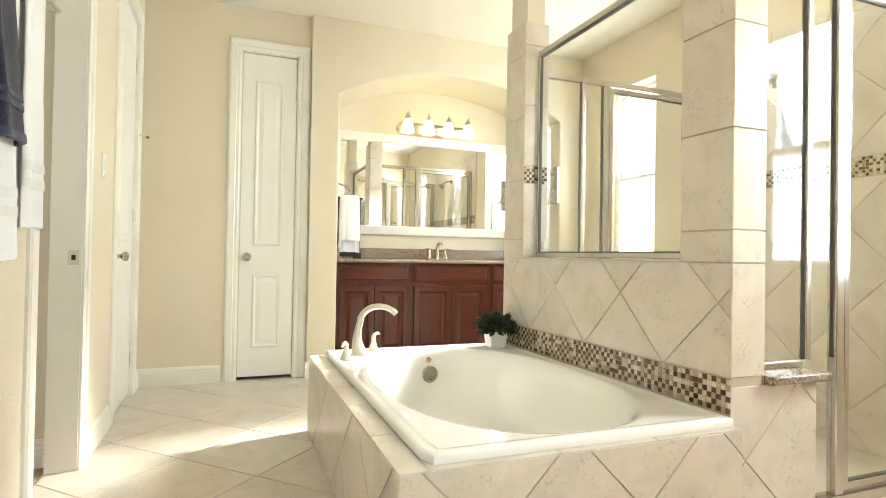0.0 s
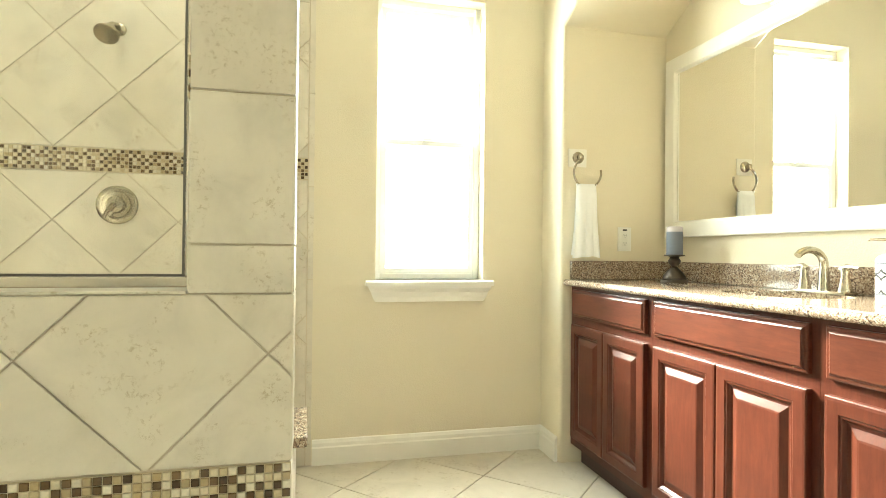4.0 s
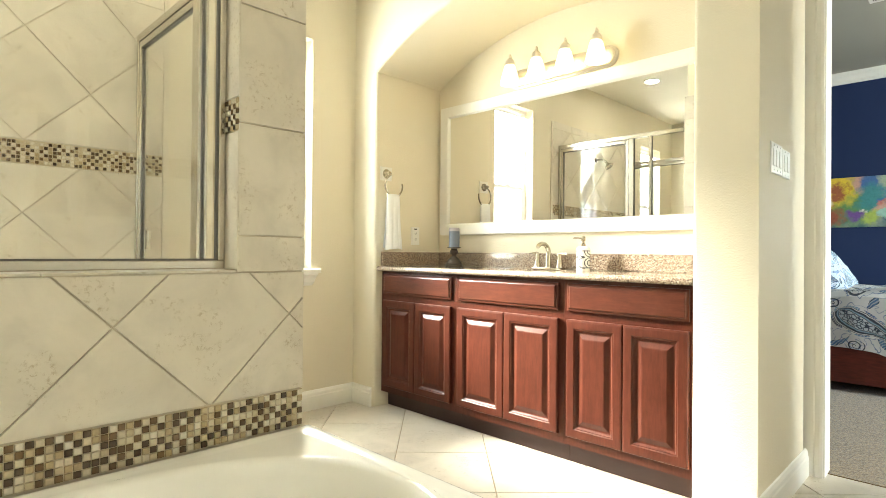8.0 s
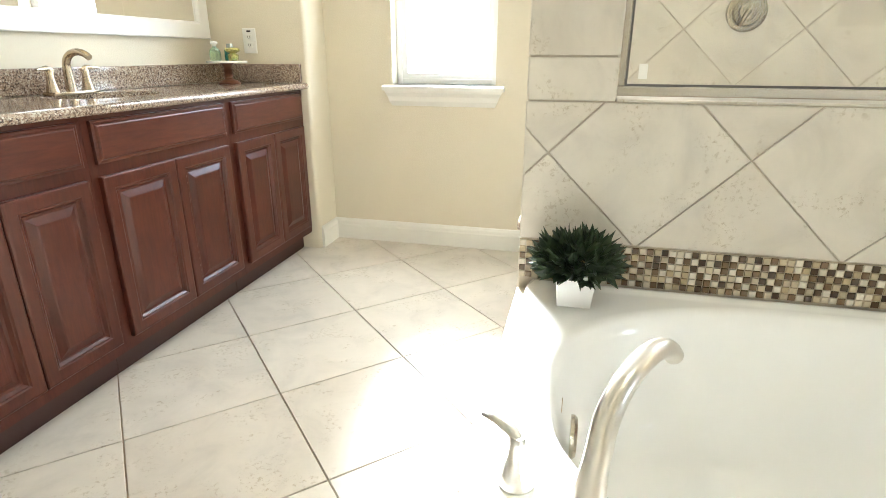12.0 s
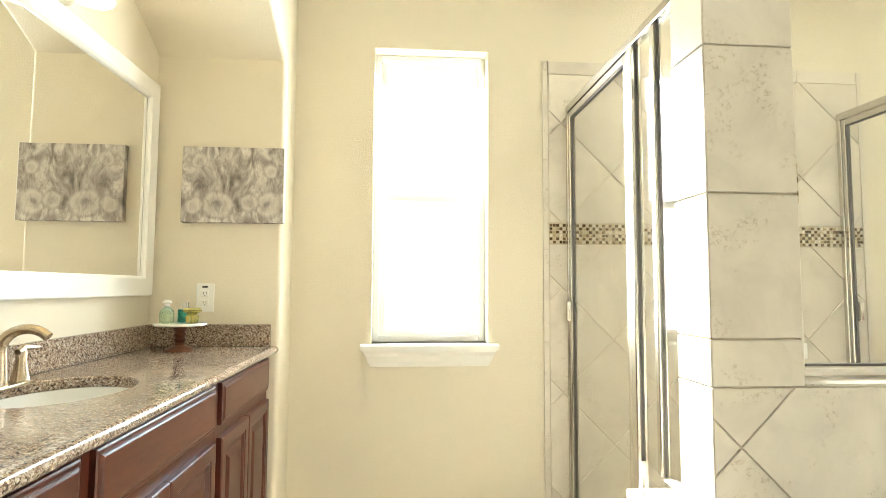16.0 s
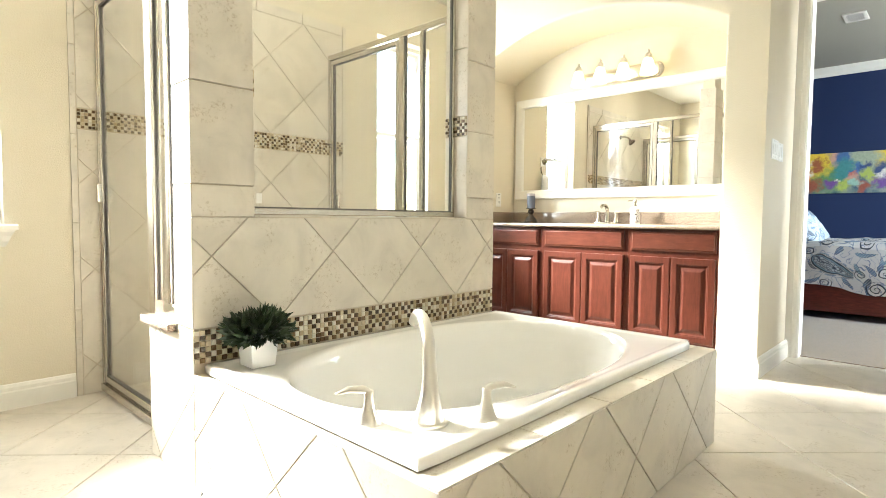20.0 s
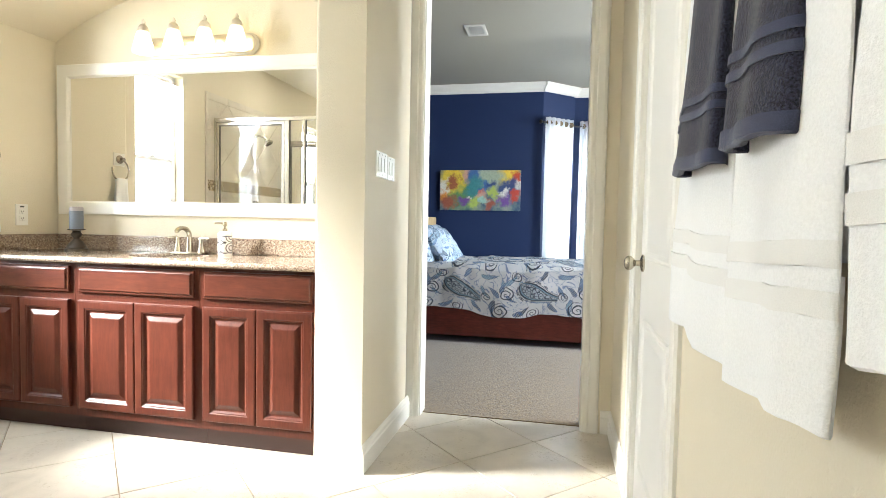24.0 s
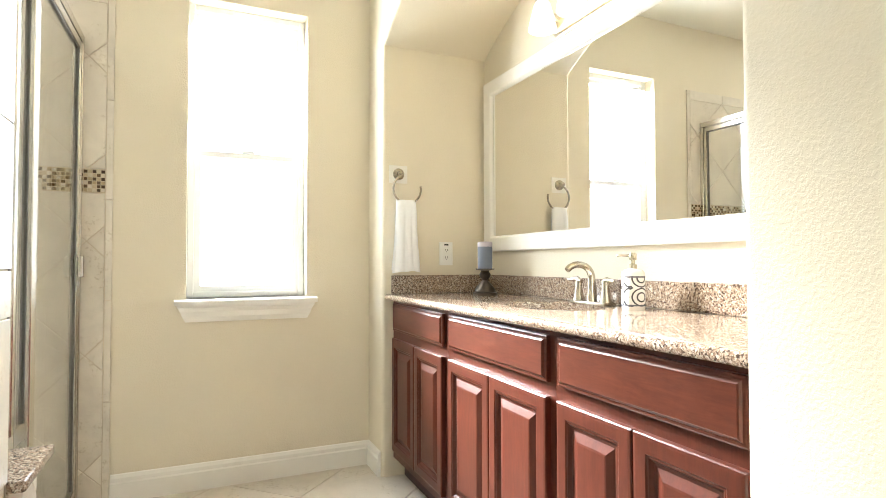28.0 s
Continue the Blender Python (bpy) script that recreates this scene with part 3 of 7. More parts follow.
def tile_piece(poly, place, depth, parent, mat, name="tile", edge=0.0015):
    cu = sum(p[0] for p in poly) / len(poly)
    cw = sum(p[1] for p in poly) / len(poly)
    r = max(0.01, min(math.hypot(p[0] - cu, p[1] - cw) for p in poly))
    k = 1 - edge / r
    bm = bmesh.new()
    loft(bm, [[place(u, -depth, w) for u, w in poly], [place(u, -edge, w) for u, w in poly],
              [place(cu + (u - cu) * k, 0.0, cw + (w - cw) * k) for u, w in poly]], close_start=False)
    return part(name, bm, mat, parent)


def diamond_field(u0, u1, w0, w1, ou, ow, diag, gap, place, parent, mat, depth=0.006):
    """Square tiles on their corners; a joint crossing lies at (ou, ow); diag: crossing to crossing."""
    h = diag / 2
    k = 1 - gap * 1.414 / diag
    g = gap / 2
    for i in range(int((u0 - ou) / h) - 3, int((u1 - ou) / h) + 4):
        for j in range(int((w0 - ow) / h) - 3, int((w1 - ow) / h) + 4):
            if (i + j) % 2 == 0:
                continue
            cu, cw = ou + i * h, ow + j * h
            poly = clip([(cu - h * k, cw), (cu, cw - h * k), (cu + h * k, cw), (cu, cw + h * k)], u0 + g, u1 - g, w0 + g, w1 - g)
            if len(poly) > 2 and area(poly) > 0.0004:
                tile_piece(poly, place, depth, parent, mat)


def row_field(us, ws, gap, place, parent, mat, depth=0.006):
    for a, b in zip(us, us[1:]):
        for c, d in zip(ws, ws[1:]):
            g = gap / 2
            tile_piece([(a + g, c + g), (b - g, c + g), (b - g, d - g), (a + g, d - g)], place, depth, parent, mat)


def mosaic_mesh(side):
    bm = bmesh.new()
    h = side / 2
    loft(bm, [[(sx * h, 0, sz * h) for sx, sz in ((-1, -1), (1, -1), (1, 1), (-1, 1))],
              [(sx * h, -0.003, sz * h) for sx, sz in ((-1, -1), (1, -1), (1, 1), (-1, 1))],
              [(sx * (h - 0.0012), -0.0045, sz * (h - 0.0012)) for sx, sz in ((-1, -1), (1, -1), (1, 1), (-1, 1))]], close_start=False)
    return bm


def mosaic_joined(u0, u1, w0, w1, rows, place, parent, name="mosaic_strip", skip=0):
    """The small squares of a band as one mesh of loose islands."""
    p = (w1 - w0) / rows
    cols = max(1, round((u1 - u0) / p))
    q = (u1 - u0) / cols
    verts, faces, tones = [], [], []
    rng = random.Random(cols * 31 + rows)
    for i in range(skip, cols):
        for j in range(rows):
            tones += [mosaic_pick(i, j, rng)] * 5
            cu, cw = u0 + (i + 0.5) * q, w0 + (j + 0.5) * p
            b = len(verts)
            for d, s in ((-0.003, 0.43), (0.0025, 0.43 - 0.03)):
                for su, sw in ((-1, -1), (1, -1), (1, 1), (-1, 1)):
                    verts.append(place(cu + su * q * s, d, cw + sw * p * s))
            faces.append((b + 4, b + 5, b + 6, b + 7))
            for k in range(4):
                faces.append((b + k, b + (k + 1) % 4, b + 4 + (k + 1) % 4, b + 4 + k))
    me = bpy.data.meshes.new(name)
    me.from_pydata(verts, [], faces)
    for m in MOSAICS_ISLAND:
        me.materials.append(m)
    me.polygons.foreach_set("material_index", tones)
    ob = new(name, me)
    ob.parent = parent
    return tagged(ob, label="brown and cream mosaic squares", kind="stuff")


# ---- tiled wall between tub and shower ----
PILLAR = 0.235
WT = 0.16
SILL = 0.965
KNEE, KZ = 0.425, 0.535
tub_wall = thing("wall_tub", "travertine tiled wall with posts and a glazed opening", "tiled wall", kind="structure", at=(0, 0, 0))
e = 0.006
bm = bmesh.new()
box(bm, TW0 + e, TW1 - e, e, WT - e, 0, SILL - e)
part("pony_core", bm, GROUT, tub_wall)
for x0, x1, topz in ((TW1 - PILLAR, TW1, 2.36), (TW0, TW0 + PILLAR, 2.36)):
    part("pillar_core", boxm(x0 + e, x1 - e, e, WT - e, SILL - e, topz - e), GROUT, tub_wall)
    part("knee_core", boxm(x0 + e, x1 - e, WT - e, KNEE - e, 0, KZ - 0.002), GROUT, tub_wall)
    part("column", boxm(x0 + 0.02, x1 - 0.02, 0.02, WT - 0.02, topz, CEIL, bevel=0.006), PAINT, tub_wall, "cream painted column above the tiles")
    # granite ledge on the knee wall
    part("ledge", boxm(x0 - 0.025, x1 + 0.035, WT + 0.002, KNEE + 0.035, KZ, KZ + 0.03, bevel=0.008, seg=3), GRANITE, tub_wall, "speckled granite ledge", smooth=True)

py0 = lambda u, d, w: (u, -d, w)              # the face towards the tub
px1 = lambda u, d, w: (TW1 + d, u, w)         # the end towards the sunny vanity
px0 = lambda u, d, w: (TW0 - d, u, w)
pyb = lambda u, d, w: (u, WT + d, w)          # the face inside the shower
XD, XC = 0.517, (-0.573, 0.818)
diamond_field(TW0, TW1, 0.564, 0.958, XC[0], XC[1], XD, 0.004, py0, tub_wall, TILE)
for x0, x1 in ((TW1 - PILLAR, TW1), (TW0, TW0 + PILLAR)):
    rows = [0.958, 1.072, 1.425, 1.795, 2.165, 2.360]
    row_field([x0, x1], rows, 0.005, py0, tub_wall, TILE)
    row_field([x0, x1], rows, 0.005, pyb, tub_wall, TILE)
    end = px1 if x1 == TW1 else px0
    row_field([0, WT], rows, 0.005, end, tub_wall, TILE)
    row_field([0, WT], [KZ + 0.03, 0.958], 0.005, end, tub_wall, TILE)
    # inner sides of the opening, with a short mosaic band
    inner = (lambda u, d, w: (TW1 - PILLAR - d, u, w)) if x1 == TW1 else (lambda u, d, w: (TW0 + PILLAR + d, u, w))
    row_field([0, WT], [SILL, 1.40], 0.005, inner, tub_wall, TILE)
    row_field([0, WT], [1.505, 1.86, 2.22, 2.36], 0.005, inner, tub_wall, TILE)
    part("band_bed", boxm(*(sorted((inner(0, -0.006, 0)[0], inner(0, -0.003, 0)[0]))), 0.002, WT - 0.002, 1.401, 1.504), MGROUT, tub_wall)
    mosaic_joined(0.002, WT - 0.002, 1.402, 1.503, 6, inner, tub_wall)
    # knee wall outside
    diamond_field(WT if x1 == TW0 else 0.0, KNEE, 0.0, KZ, 0.33, 0.02, XD, 0.005, end, tub_wall, TILE)
    row_field([x0, x1], [0, KZ], 0.005, lambda u, d, w: (u, KNEE + d, w), tub_wall, TILE)
# tiles on the sill of the opening
row_field([TW0 + PILLAR, -1.10, -0.73, TW1 - PILLAR], [0.0, WT], 0.004, lambda u, d, w: (u, w, SILL + d), tub_wall, TILE)
row_field([TW0, TW0 + 0.4, TW0 + 0.8, TW0 + 1.2, TW1], [0.0, 0.34, 0.68, 0.958], 0.005, pyb, tub_wall, TILE)
# bed of the long band; its squares come last in the file
BZ0, BZ1 = DECK + 0.030, 0.561
part("band_bed", boxm(TW0 + 0.002, TW1 - 0.002, 0.003, 0.0065, BZ0, BZ1), MGROUT, tub_wall)

# ---- shower back wall tiles ----
shower_tiles = thing("wall_shower", "diagonal travertine shower tiles with a mosaic band", "tiled wall", kind="structure", at=(0, 0, 0))
S0, S1, STOP = TW0 - 0.025, TW1 + 0.050, 2.36
part("tile_bed", boxm(S0 + 0.002, S1 - 0.002, BACK - 0.006, BACK - 0.0005, 0, STOP - 0.002), GROUT, shower_tiles)
sp = lambda u, d, w: (u, BACK - 0.011 - d, w)
diamond_field(S0 + 0.03, S1 - 0.03, 0.0, 1.410, -0.828, 0.931, XD, 0.005, sp, shower_tiles, TILE)
diamond_field(S0 + 0.03, S1 - 0.03, 1.518, 2.290, -0.828, 1.518 + XD / 2, XD, 0.005, sp, shower_tiles, TILE)
row_field([S0 + 0.03 + (S1 - S0 - 0.06) * k / 5 for k in range(6)], [2.290, STOP], 0.004, sp, shower_tiles, TILE)
for a, b in ((S0, S0 + 0.03), (S1 - 0.03, S1)):
    row_field([a, b], [0, 0.46, 0.92, 1.38, 1.84, STOP], 0.004, sp, shower_tiles, TILE)
part("band_bed", boxm(S0 + 0.032, S1 - 0.032, BACK - 0.011, BACK - 0.007, 1.411, 1.517), MGROUT, shower_tiles)
mosaic_joined(S0 + 0.032, S1 - 0.032, 1.413, 1.515, 6, sp, shower_tiles)

shower_floor = solid("floor_shower", boxm(TW0 + PILLAR - 0.1, TW1 - PILLAR + 0.1, WT, BACK - 0.012, -0.006, 0.008), TILE, "beige stone shower floor", "shower floor", kind="structure")


# ---- shower glass ----
def frame_bar(name, a, parent, mat=CHROME):
    return part(name, boxm(*a, bevel=0.003, seg=1), mat, parent)


def pane(a, parent):
    p = part("pane", boxm(*a), GLASS, parent)
    p.visible_shadow = False
    return p


front_screen = thing("shower_window", "fixed clear glass panel in a nickel frame above the tub wall", "glass panel", at=(0, 0, 0))
gx0, gx1, gy, gz0, gz1 = TW0 + PILLAR + 0.001, TW1 - PILLAR - 0.001, 0.085, SILL + 0.003, 2.155
for a in ((gx0, gx1, gy, gy + 0.025, gz0, gz0 + 0.026), (gx0, gx1, gy, gy + 0.025, gz1, gz1 + 0.032), (gx0, gx0 + 0.022, gy, gy + 0.025, gz0 + 0.026, gz1), (gx1 - 0.022, gx1, gy, gy + 0.025, gz0 + 0.026, gz1)):
    frame_bar("rail", a, front_screen)
for a in ((gx0 + 0.022, gx1 - 0.022, gy + 0.006, gy + 0.019, gz0 + 0.026, gz0 + 0.032), (gx0 + 0.022, gx1 - 0.022, gy + 0.006, gy + 0.019, gz1 - 0.012, gz1),
          (gx0 + 0.022, gx0 + 0.028, gy + 0.006, gy + 0.019, gz0 + 0.032, gz1 - 0.012), (gx1 - 0.028, gx1 - 0.022, gy + 0.006, gy + 0.019, gz0 + 0.032, gz1 - 0.012)):
    part("gasket", boxm(*a), BLACK, front_screen)
pane((gx0 + 0.028, gx1 - 0.028, gy + 0.010, gy + 0.015, gz0 + 0.032, gz1 - 0.012), front_screen)
part("glass_mark", boxm(gx0 + 0.055, gx0 + 0.078, gy + 0.0085, gy + 0.0096, gz0 + 0.045, gz0 + 0.085, bevel=0.0003, seg=1), PLASTIC, front_screen, "small white etched safety mark")


def shower_side(x, name, label, out):
    ob = thing(name, label, "shower enclosure", group="shower enclosures", at=(0, 0, 0))
    top = 2.085
    w = 0.016
    y_a, y_b, y_c, y_d = WT + 0.002, 0.485, 0.640, BACK - 0.013
    frame_bar("header", (x - 0.02, x + 0.02, y_a, y_d, top, top + 0.035), ob)
    frame_bar("ledge_channel", (x - w, x + w, y_a, KNEE + 0.03, KZ + 0.031, KZ + 0.055), ob)
    frame_bar("post", (x - w, x + w, y_a, y_a + 0.022, KZ + 0.055, top), ob)
    frame_bar("post", (x - w, x + w, y_b - 0.012, y_b + 0.014, KZ + 0.055, top), ob)
    frame_bar("post", (x - 0.02, x + 0.02, y_c, y_c + 0.045, 0.05, top), ob)
    frame_bar("post", (x - 0.02, x + 0.02, y_d - 0.028, y_d, 0.05, top), ob)
    frame_bar("sill_track", (x - 0.028, x + 0.028, KNEE + 0.002, y_d, 0.009, 0.05), ob)
    frame_bar("channel", (x - w, x + w, KNEE + 0.002, KNEE + 0.022, 0.05, KZ - 0.004), ob)
    for a, b, z in ((y_a + 0.022, y_b - 0.012, KZ + 0.055), (y_b + 0.014, y_c, KZ + 0.055)):
        pane((x - 0.003, x + 0.003, a + 0.004, b - 0.004, z, top), ob)
        for yy in (a, b - 0.004):
            part("gasket", boxm(x - 0.007, x + 0.007, yy, yy + 0.004, z, top), BLACK, ob)
    pane((x - 0.003, x + 0.003, KNEE + 0.022, y_c, 0.05, KZ - 0.004), ob)
    d0, d1 = y_c + 0.050, y_d - 0.031
    door = part("shower_door", boxm(x - 0.016, x + 0.016, d0, d0 + 0.03, 0.062, top - 0.006, bevel=0.003, seg=1), CHROME, ob)
    for a in ((x - 0.016, x + 0.016, d1 - 0.022, d1, 0.062, top - 0.006), (x - 0.016, x + 0.016, d0 + 0.03, d1 - 0.022, 0.062, 0.092), (x - 0.016, x + 0.016, d0 + 0.03, d1 - 0.022, top - 0.036, top - 0.006)):
        part("door_rail", boxm(*a, bevel=0.003, seg=1), CHROME, door)
    for a in ((d0 + 0.03, d0 + 0.036, 0.092, top - 0.036), (d1 - 0.028, d1 - 0.022, 0.092, top - 0.036)):
        part("gasket", boxm(x - 0.008, x + 0.008, *a), BLACK, door)
    part("gasket", boxm(x - 0.008, x + 0.008, d0 + 0.036, d1 - 0.028, 0.092, 0.098), BLACK, door)
    part("gasket", boxm(x - 0.008, x + 0.008, d0 + 0.036, d1 - 0.028, top - 0.042, top - 0.036), BLACK, door)
    p = part("door_pane", boxm(x - 0.003, x + 0.003, d0 + 0.036, d1 - 0.028, 0.098, top - 0.042), GLASS, door)
    p.visible_shadow = False
    part("door_pull", boxm(x + out * 0.018, x + out * 0.038, d1 - 0.030, d1 - 0.006, 1.03, 1.125, bevel=0.003), CHROME, door, "flat nickel pull plate", smooth=True)
    return ob


shower_side(-0.090, "shower_enclosure", "nickel framed glass shower door with fixed side panels", 1)
shower_side(TW0 + 0.115, "shower_enclosure", "nickel framed glass shower door with fixed side panels", -1)

valve = thing("shower_valve", "round brushed nickel shower valve with a lever", "shower valve", at=(-0.826, BACK - 0.011, 1.262))
part("escutcheon", lathe(bmesh.new(), [(0.088, 0.0), (0.088, -0.006), (0.078, -0.012), (0.062, -0.012), (0.058, -0.018), (0.040, -0.020), (0.036, -0.040), (0.020, -0.046)], (0, 0, 0), 36, "y"), AGED, valve, smooth=True)
part("lever", tube(bmesh.new(), [(0, -0.046, 0), (-0.015, -0.062, -0.02), (-0.035, -0.066, -0.065)], [0.014, 0.011, 0.007], 10), AGED, valve, smooth=True)
head = thing("wall_shower_spray", "brushed nickel shower head on a bent arm", "shower head", at=(-0.828, BACK - 0.011, 2.065))
part("arm", tube(bmesh.new(), [(0, 0, 0), (0, -0.05, 0.005), (0, -0.10, -0.012), (0, -0.13, -0.035)], 0.010, 12), AGED, head, smooth=True)
part("flange", lathe(bmesh.new(), [(0.030, 0), (0.028, -0.006), (0.012, -0.012)], (0, 0, 0), 24, "y"), AGED, head, smooth=True)
bm = lathe(bmesh.new(), [(0.010, 0.03), (0.014, 0.0), (0.022, -0.014), (0.044, -0.035), (0.050, -0.046), (0.047, -0.052), (0.040, -0.050)], (0, 0, 0), 28, "z")
bmesh.ops.transform(bm, matrix=pose(0, -0.135, -0.045, -38, 0, 0), verts=bm.verts)
part("spray_head", bm, AGED, head, smooth=True)

# ---- bathtub and its deck ----
TX0, TX1, TY0 = TW0 + 0.001, 0.052, -1.185
tub_deck = thing("tub_deck", "travertine tiled tub surround", "tub surround", kind="structure", at=(0, 0, 0))
bm = bmesh.new()
box(bm, TX0 + e, TX1 - e, TY0 + e, TY0 + 0.10, 0, DECK - e)
box(bm, TX0 + e, TX0 + 0.05, TY0 + 0.10, -0.001, 0, DECK - e)
box(bm, TX1 - 0.085, TX1 - e, TY0 + 0.10, -0.001, 0, DECK - e)
part("surround_core", bm, GROUT, tub_deck)
diamond_field(TX0, TX1, 0.0, DECK - 0.002, -0.222, 0.186, XD, 0.005, lambda u, d, w: (u, TY0 - d, w), tub_deck, TILE)
diamond_field(TY0, -0.001, 0.0, DECK - 0.002, -0.40, 0.20, XD, 0.005, lambda u, d, w: (TX1 + d, u, w), tub_deck, TILE)
diamond_field(TY0, -0.001, 0.0, DECK - 0.002, -0.55, 0.20, XD, 0.005, lambda u, d, w: (TX0 - d, u, w), tub_deck, TILE)
row_field([TX0, -1.28, -0.92, -0.61, -0.26, TX1], [TY0, TY0 + 0.085], 0.004, lambda u, d, w: (u, w, DECK + d), tub_deck, TILE)
row_field([TX1 - 0.09, TX1], [TY0 + 0.085, -0.7, -0.35, -0.001], 0.004, lambda u, d, w: (u, w, DECK + d), tub_deck, TILE)

tub = thing("bathtub", "white acrylic drop-in bathtub with an oval basin", "bathtub", at=(-0.83, -0.53, DECK))
RX0, RX1, RY0, RY1 = TX0 + 0.030, TX1 - 0.030, TY0 + 0.085, -0.002
BX, BY, BRX, BRY = -0.800, -0.545, 0.750, 0.470


def rect_ring(grow, z, rad, n=120):
    pts = []
    x0, x1, y0, y1 = RX0 - grow, RX1 + grow, RY0 - grow, RY1 + min(grow, 0)
    for k in range(n):
        a = 2 * math.pi * k / n
        c, s = math.cos(a), math.sin(a)
        # from the basin's centre out to the rectangle
        tx = ((x1 if c > 0 else x0) - BX) / c if abs(c) > 1e-6 else 1e9
        ty = ((y1 if s > 0 else y0) - BY) / s if abs(s) > 1e-6 else 1e9
        t = min(tx, ty)
        pts.append((BX + c * t + 0.83, BY + s * t + 0.53, z))
    return pts


def oval_ring(rx, ry, z, sx=0.0, n=120, p=2.35):
    pts = []
    for k in range(n):
        a = 2 * math.pi * k / n
        c, s = math.cos(a), math.sin(a)
        r = (abs(c / rx) ** p + abs(s / ry) ** p) ** (-1 / p)
        pts.append((BX + sx + c * r + 0.83, BY + s * r + 0.53, z))
    return pts


bm = bmesh.new()
loops = [rect_ring(0, 0.001, 0), rect_ring(0.0, 0.020, 0), rect_ring(-0.004, 0.027, 0), rect_ring(-0.012, 0.030, 0), rect_ring(-0.030, 0.030, 0), rect_ring(-0.040, 0.026, 0), rect_ring(-0.055, 0.024, 0)]
loops += [oval_ring(BRX + 0.03, BRY + 0.03, 0.024), oval_ring(BRX + 0.012, BRY + 0.012, 0.022), oval_ring(BRX, BRY, 0.012), oval_ring(BRX - 0.015, BRY - 0.012, -0.02)]
for f, z in ((0.96, -0.08), (0.925, -0.16), (0.885, -0.24), (0.83, -0.30), (0.74, -0.335), (0.55, -0.35), (0.25, -0.355)):
    loops.append(oval_ring(BRX * f, BRY * f, z, sx=-0.02 * (1 - f)))
loft(bm, loops, close_start=False)
part("tub_shell", bm, ACRYLIC, tub, smooth=True)
part("overflow_plate", lathe(bmesh.new(), [(0.046, 0.0), (0.046, 0.008), (0.040, 0.014), (0.028, 0.015), (0.026, 0.011), (0.010, 0.012)], (BX - BRX * 0.925 + 0.83, BY + 0.53, -0.105), 28, "x"), AGED, tub, "round nickel overflow plate", smooth=True)
part("drain", lathe(bmesh.new(), [(0.036, -0.356), (0.036, -0.348), (0.028, -0.346), (0.026, -0.340), (0.006, -0.338)], (BX - 0.40 + 0.83, BY + 0.53, 0), 28), CHROME, tub, "round chrome drain", smooth=True)

part("maker_badge", lathe(bmesh.new(), [(0.016, 0.0), (0.016, 0.0015), (0.010, 0.002)], (BX - BRX * 0.955 + 0.83, BY + 0.53, -0.030), 20, "x"), BRONZE, tub, "small oval bronze badge", smooth=True)

# ---- tub faucet ----
fx, fy, fz = -1.468, -0.950, DECK + 0.025
faucet = thing("tub_faucet", "brushed nickel gooseneck tub faucet", "faucet", at=(fx, fy, fz))
fd = Vector((0.53, 0.85, 0)).normalized()
pts, rad = [], []
for t in range(27):
    a = t / 26
    if a < 0.5:
        s = a / 0.5
        pts.append((-0.014 * math.sin(s * math.pi) * fd.x, -0.014 * math.sin(s * math.pi) * fd.y, 0.172 * s))
        rad.append(0.026 * (1 - s) ** 2 + 0.0175)
    else:
        s = (a - 0.5) / 0.5
        an = math.pi * (1 - s * 0.80)
        h = 0.108 + 0.108 * math.cos(an)
        pts.append((h * fd.x, h * fd.y, 0.172 + 0.088 * math.sin(an)))
        rad.append(0.0175 - 0.003 * s)
part("spout", tube(bmesh.new(), pts, rad, 18), NICKEL, faucet, smooth=True)
part("base_ring", lathe(bmesh.new(), [(0.052, 0.0), (0.052, 0.004), (0.047, 0.008)], (0, 0, 0), 28), NICKEL, faucet, smooth=True)


def tub_handle(x, y, turn):
    ob = thing("faucet_handle", "brushed nickel lever handle beside the tub faucet", "faucet handle", group="tub faucet handles", at=(x, y, fz))
    part("handle_base", lathe(bmesh.new(), [(0.030, 0.0), (0.030, 0.004), (0.024, 0.016), (0.015, 0.045), (0.012, 0.068), (0.013, 0.080), (0.010, 0.086)], (0, 0, 0), 24), NICKEL, ob, smooth=True)
    d = Vector((math.cos(radians(turn)), math.sin(radians(turn)), 0))
    bm = tube(bmesh.new(), [(0, 0, 0.080), tuple(d * 0.015 + Vector((0, 0, 0.089))), tuple(d * 0.05 + Vector((0, 0, 0.090))), tuple(d * 0.085 + Vector((0, 0, 0.078)))], [0.009, 0.010, 0.009, 0.003], 12)
    part("lever", bm, NICKEL, ob, smooth=True)


tub_handle(-1.580, -0.848, 140)
tub_handle(-1.350, -1.045, -25)

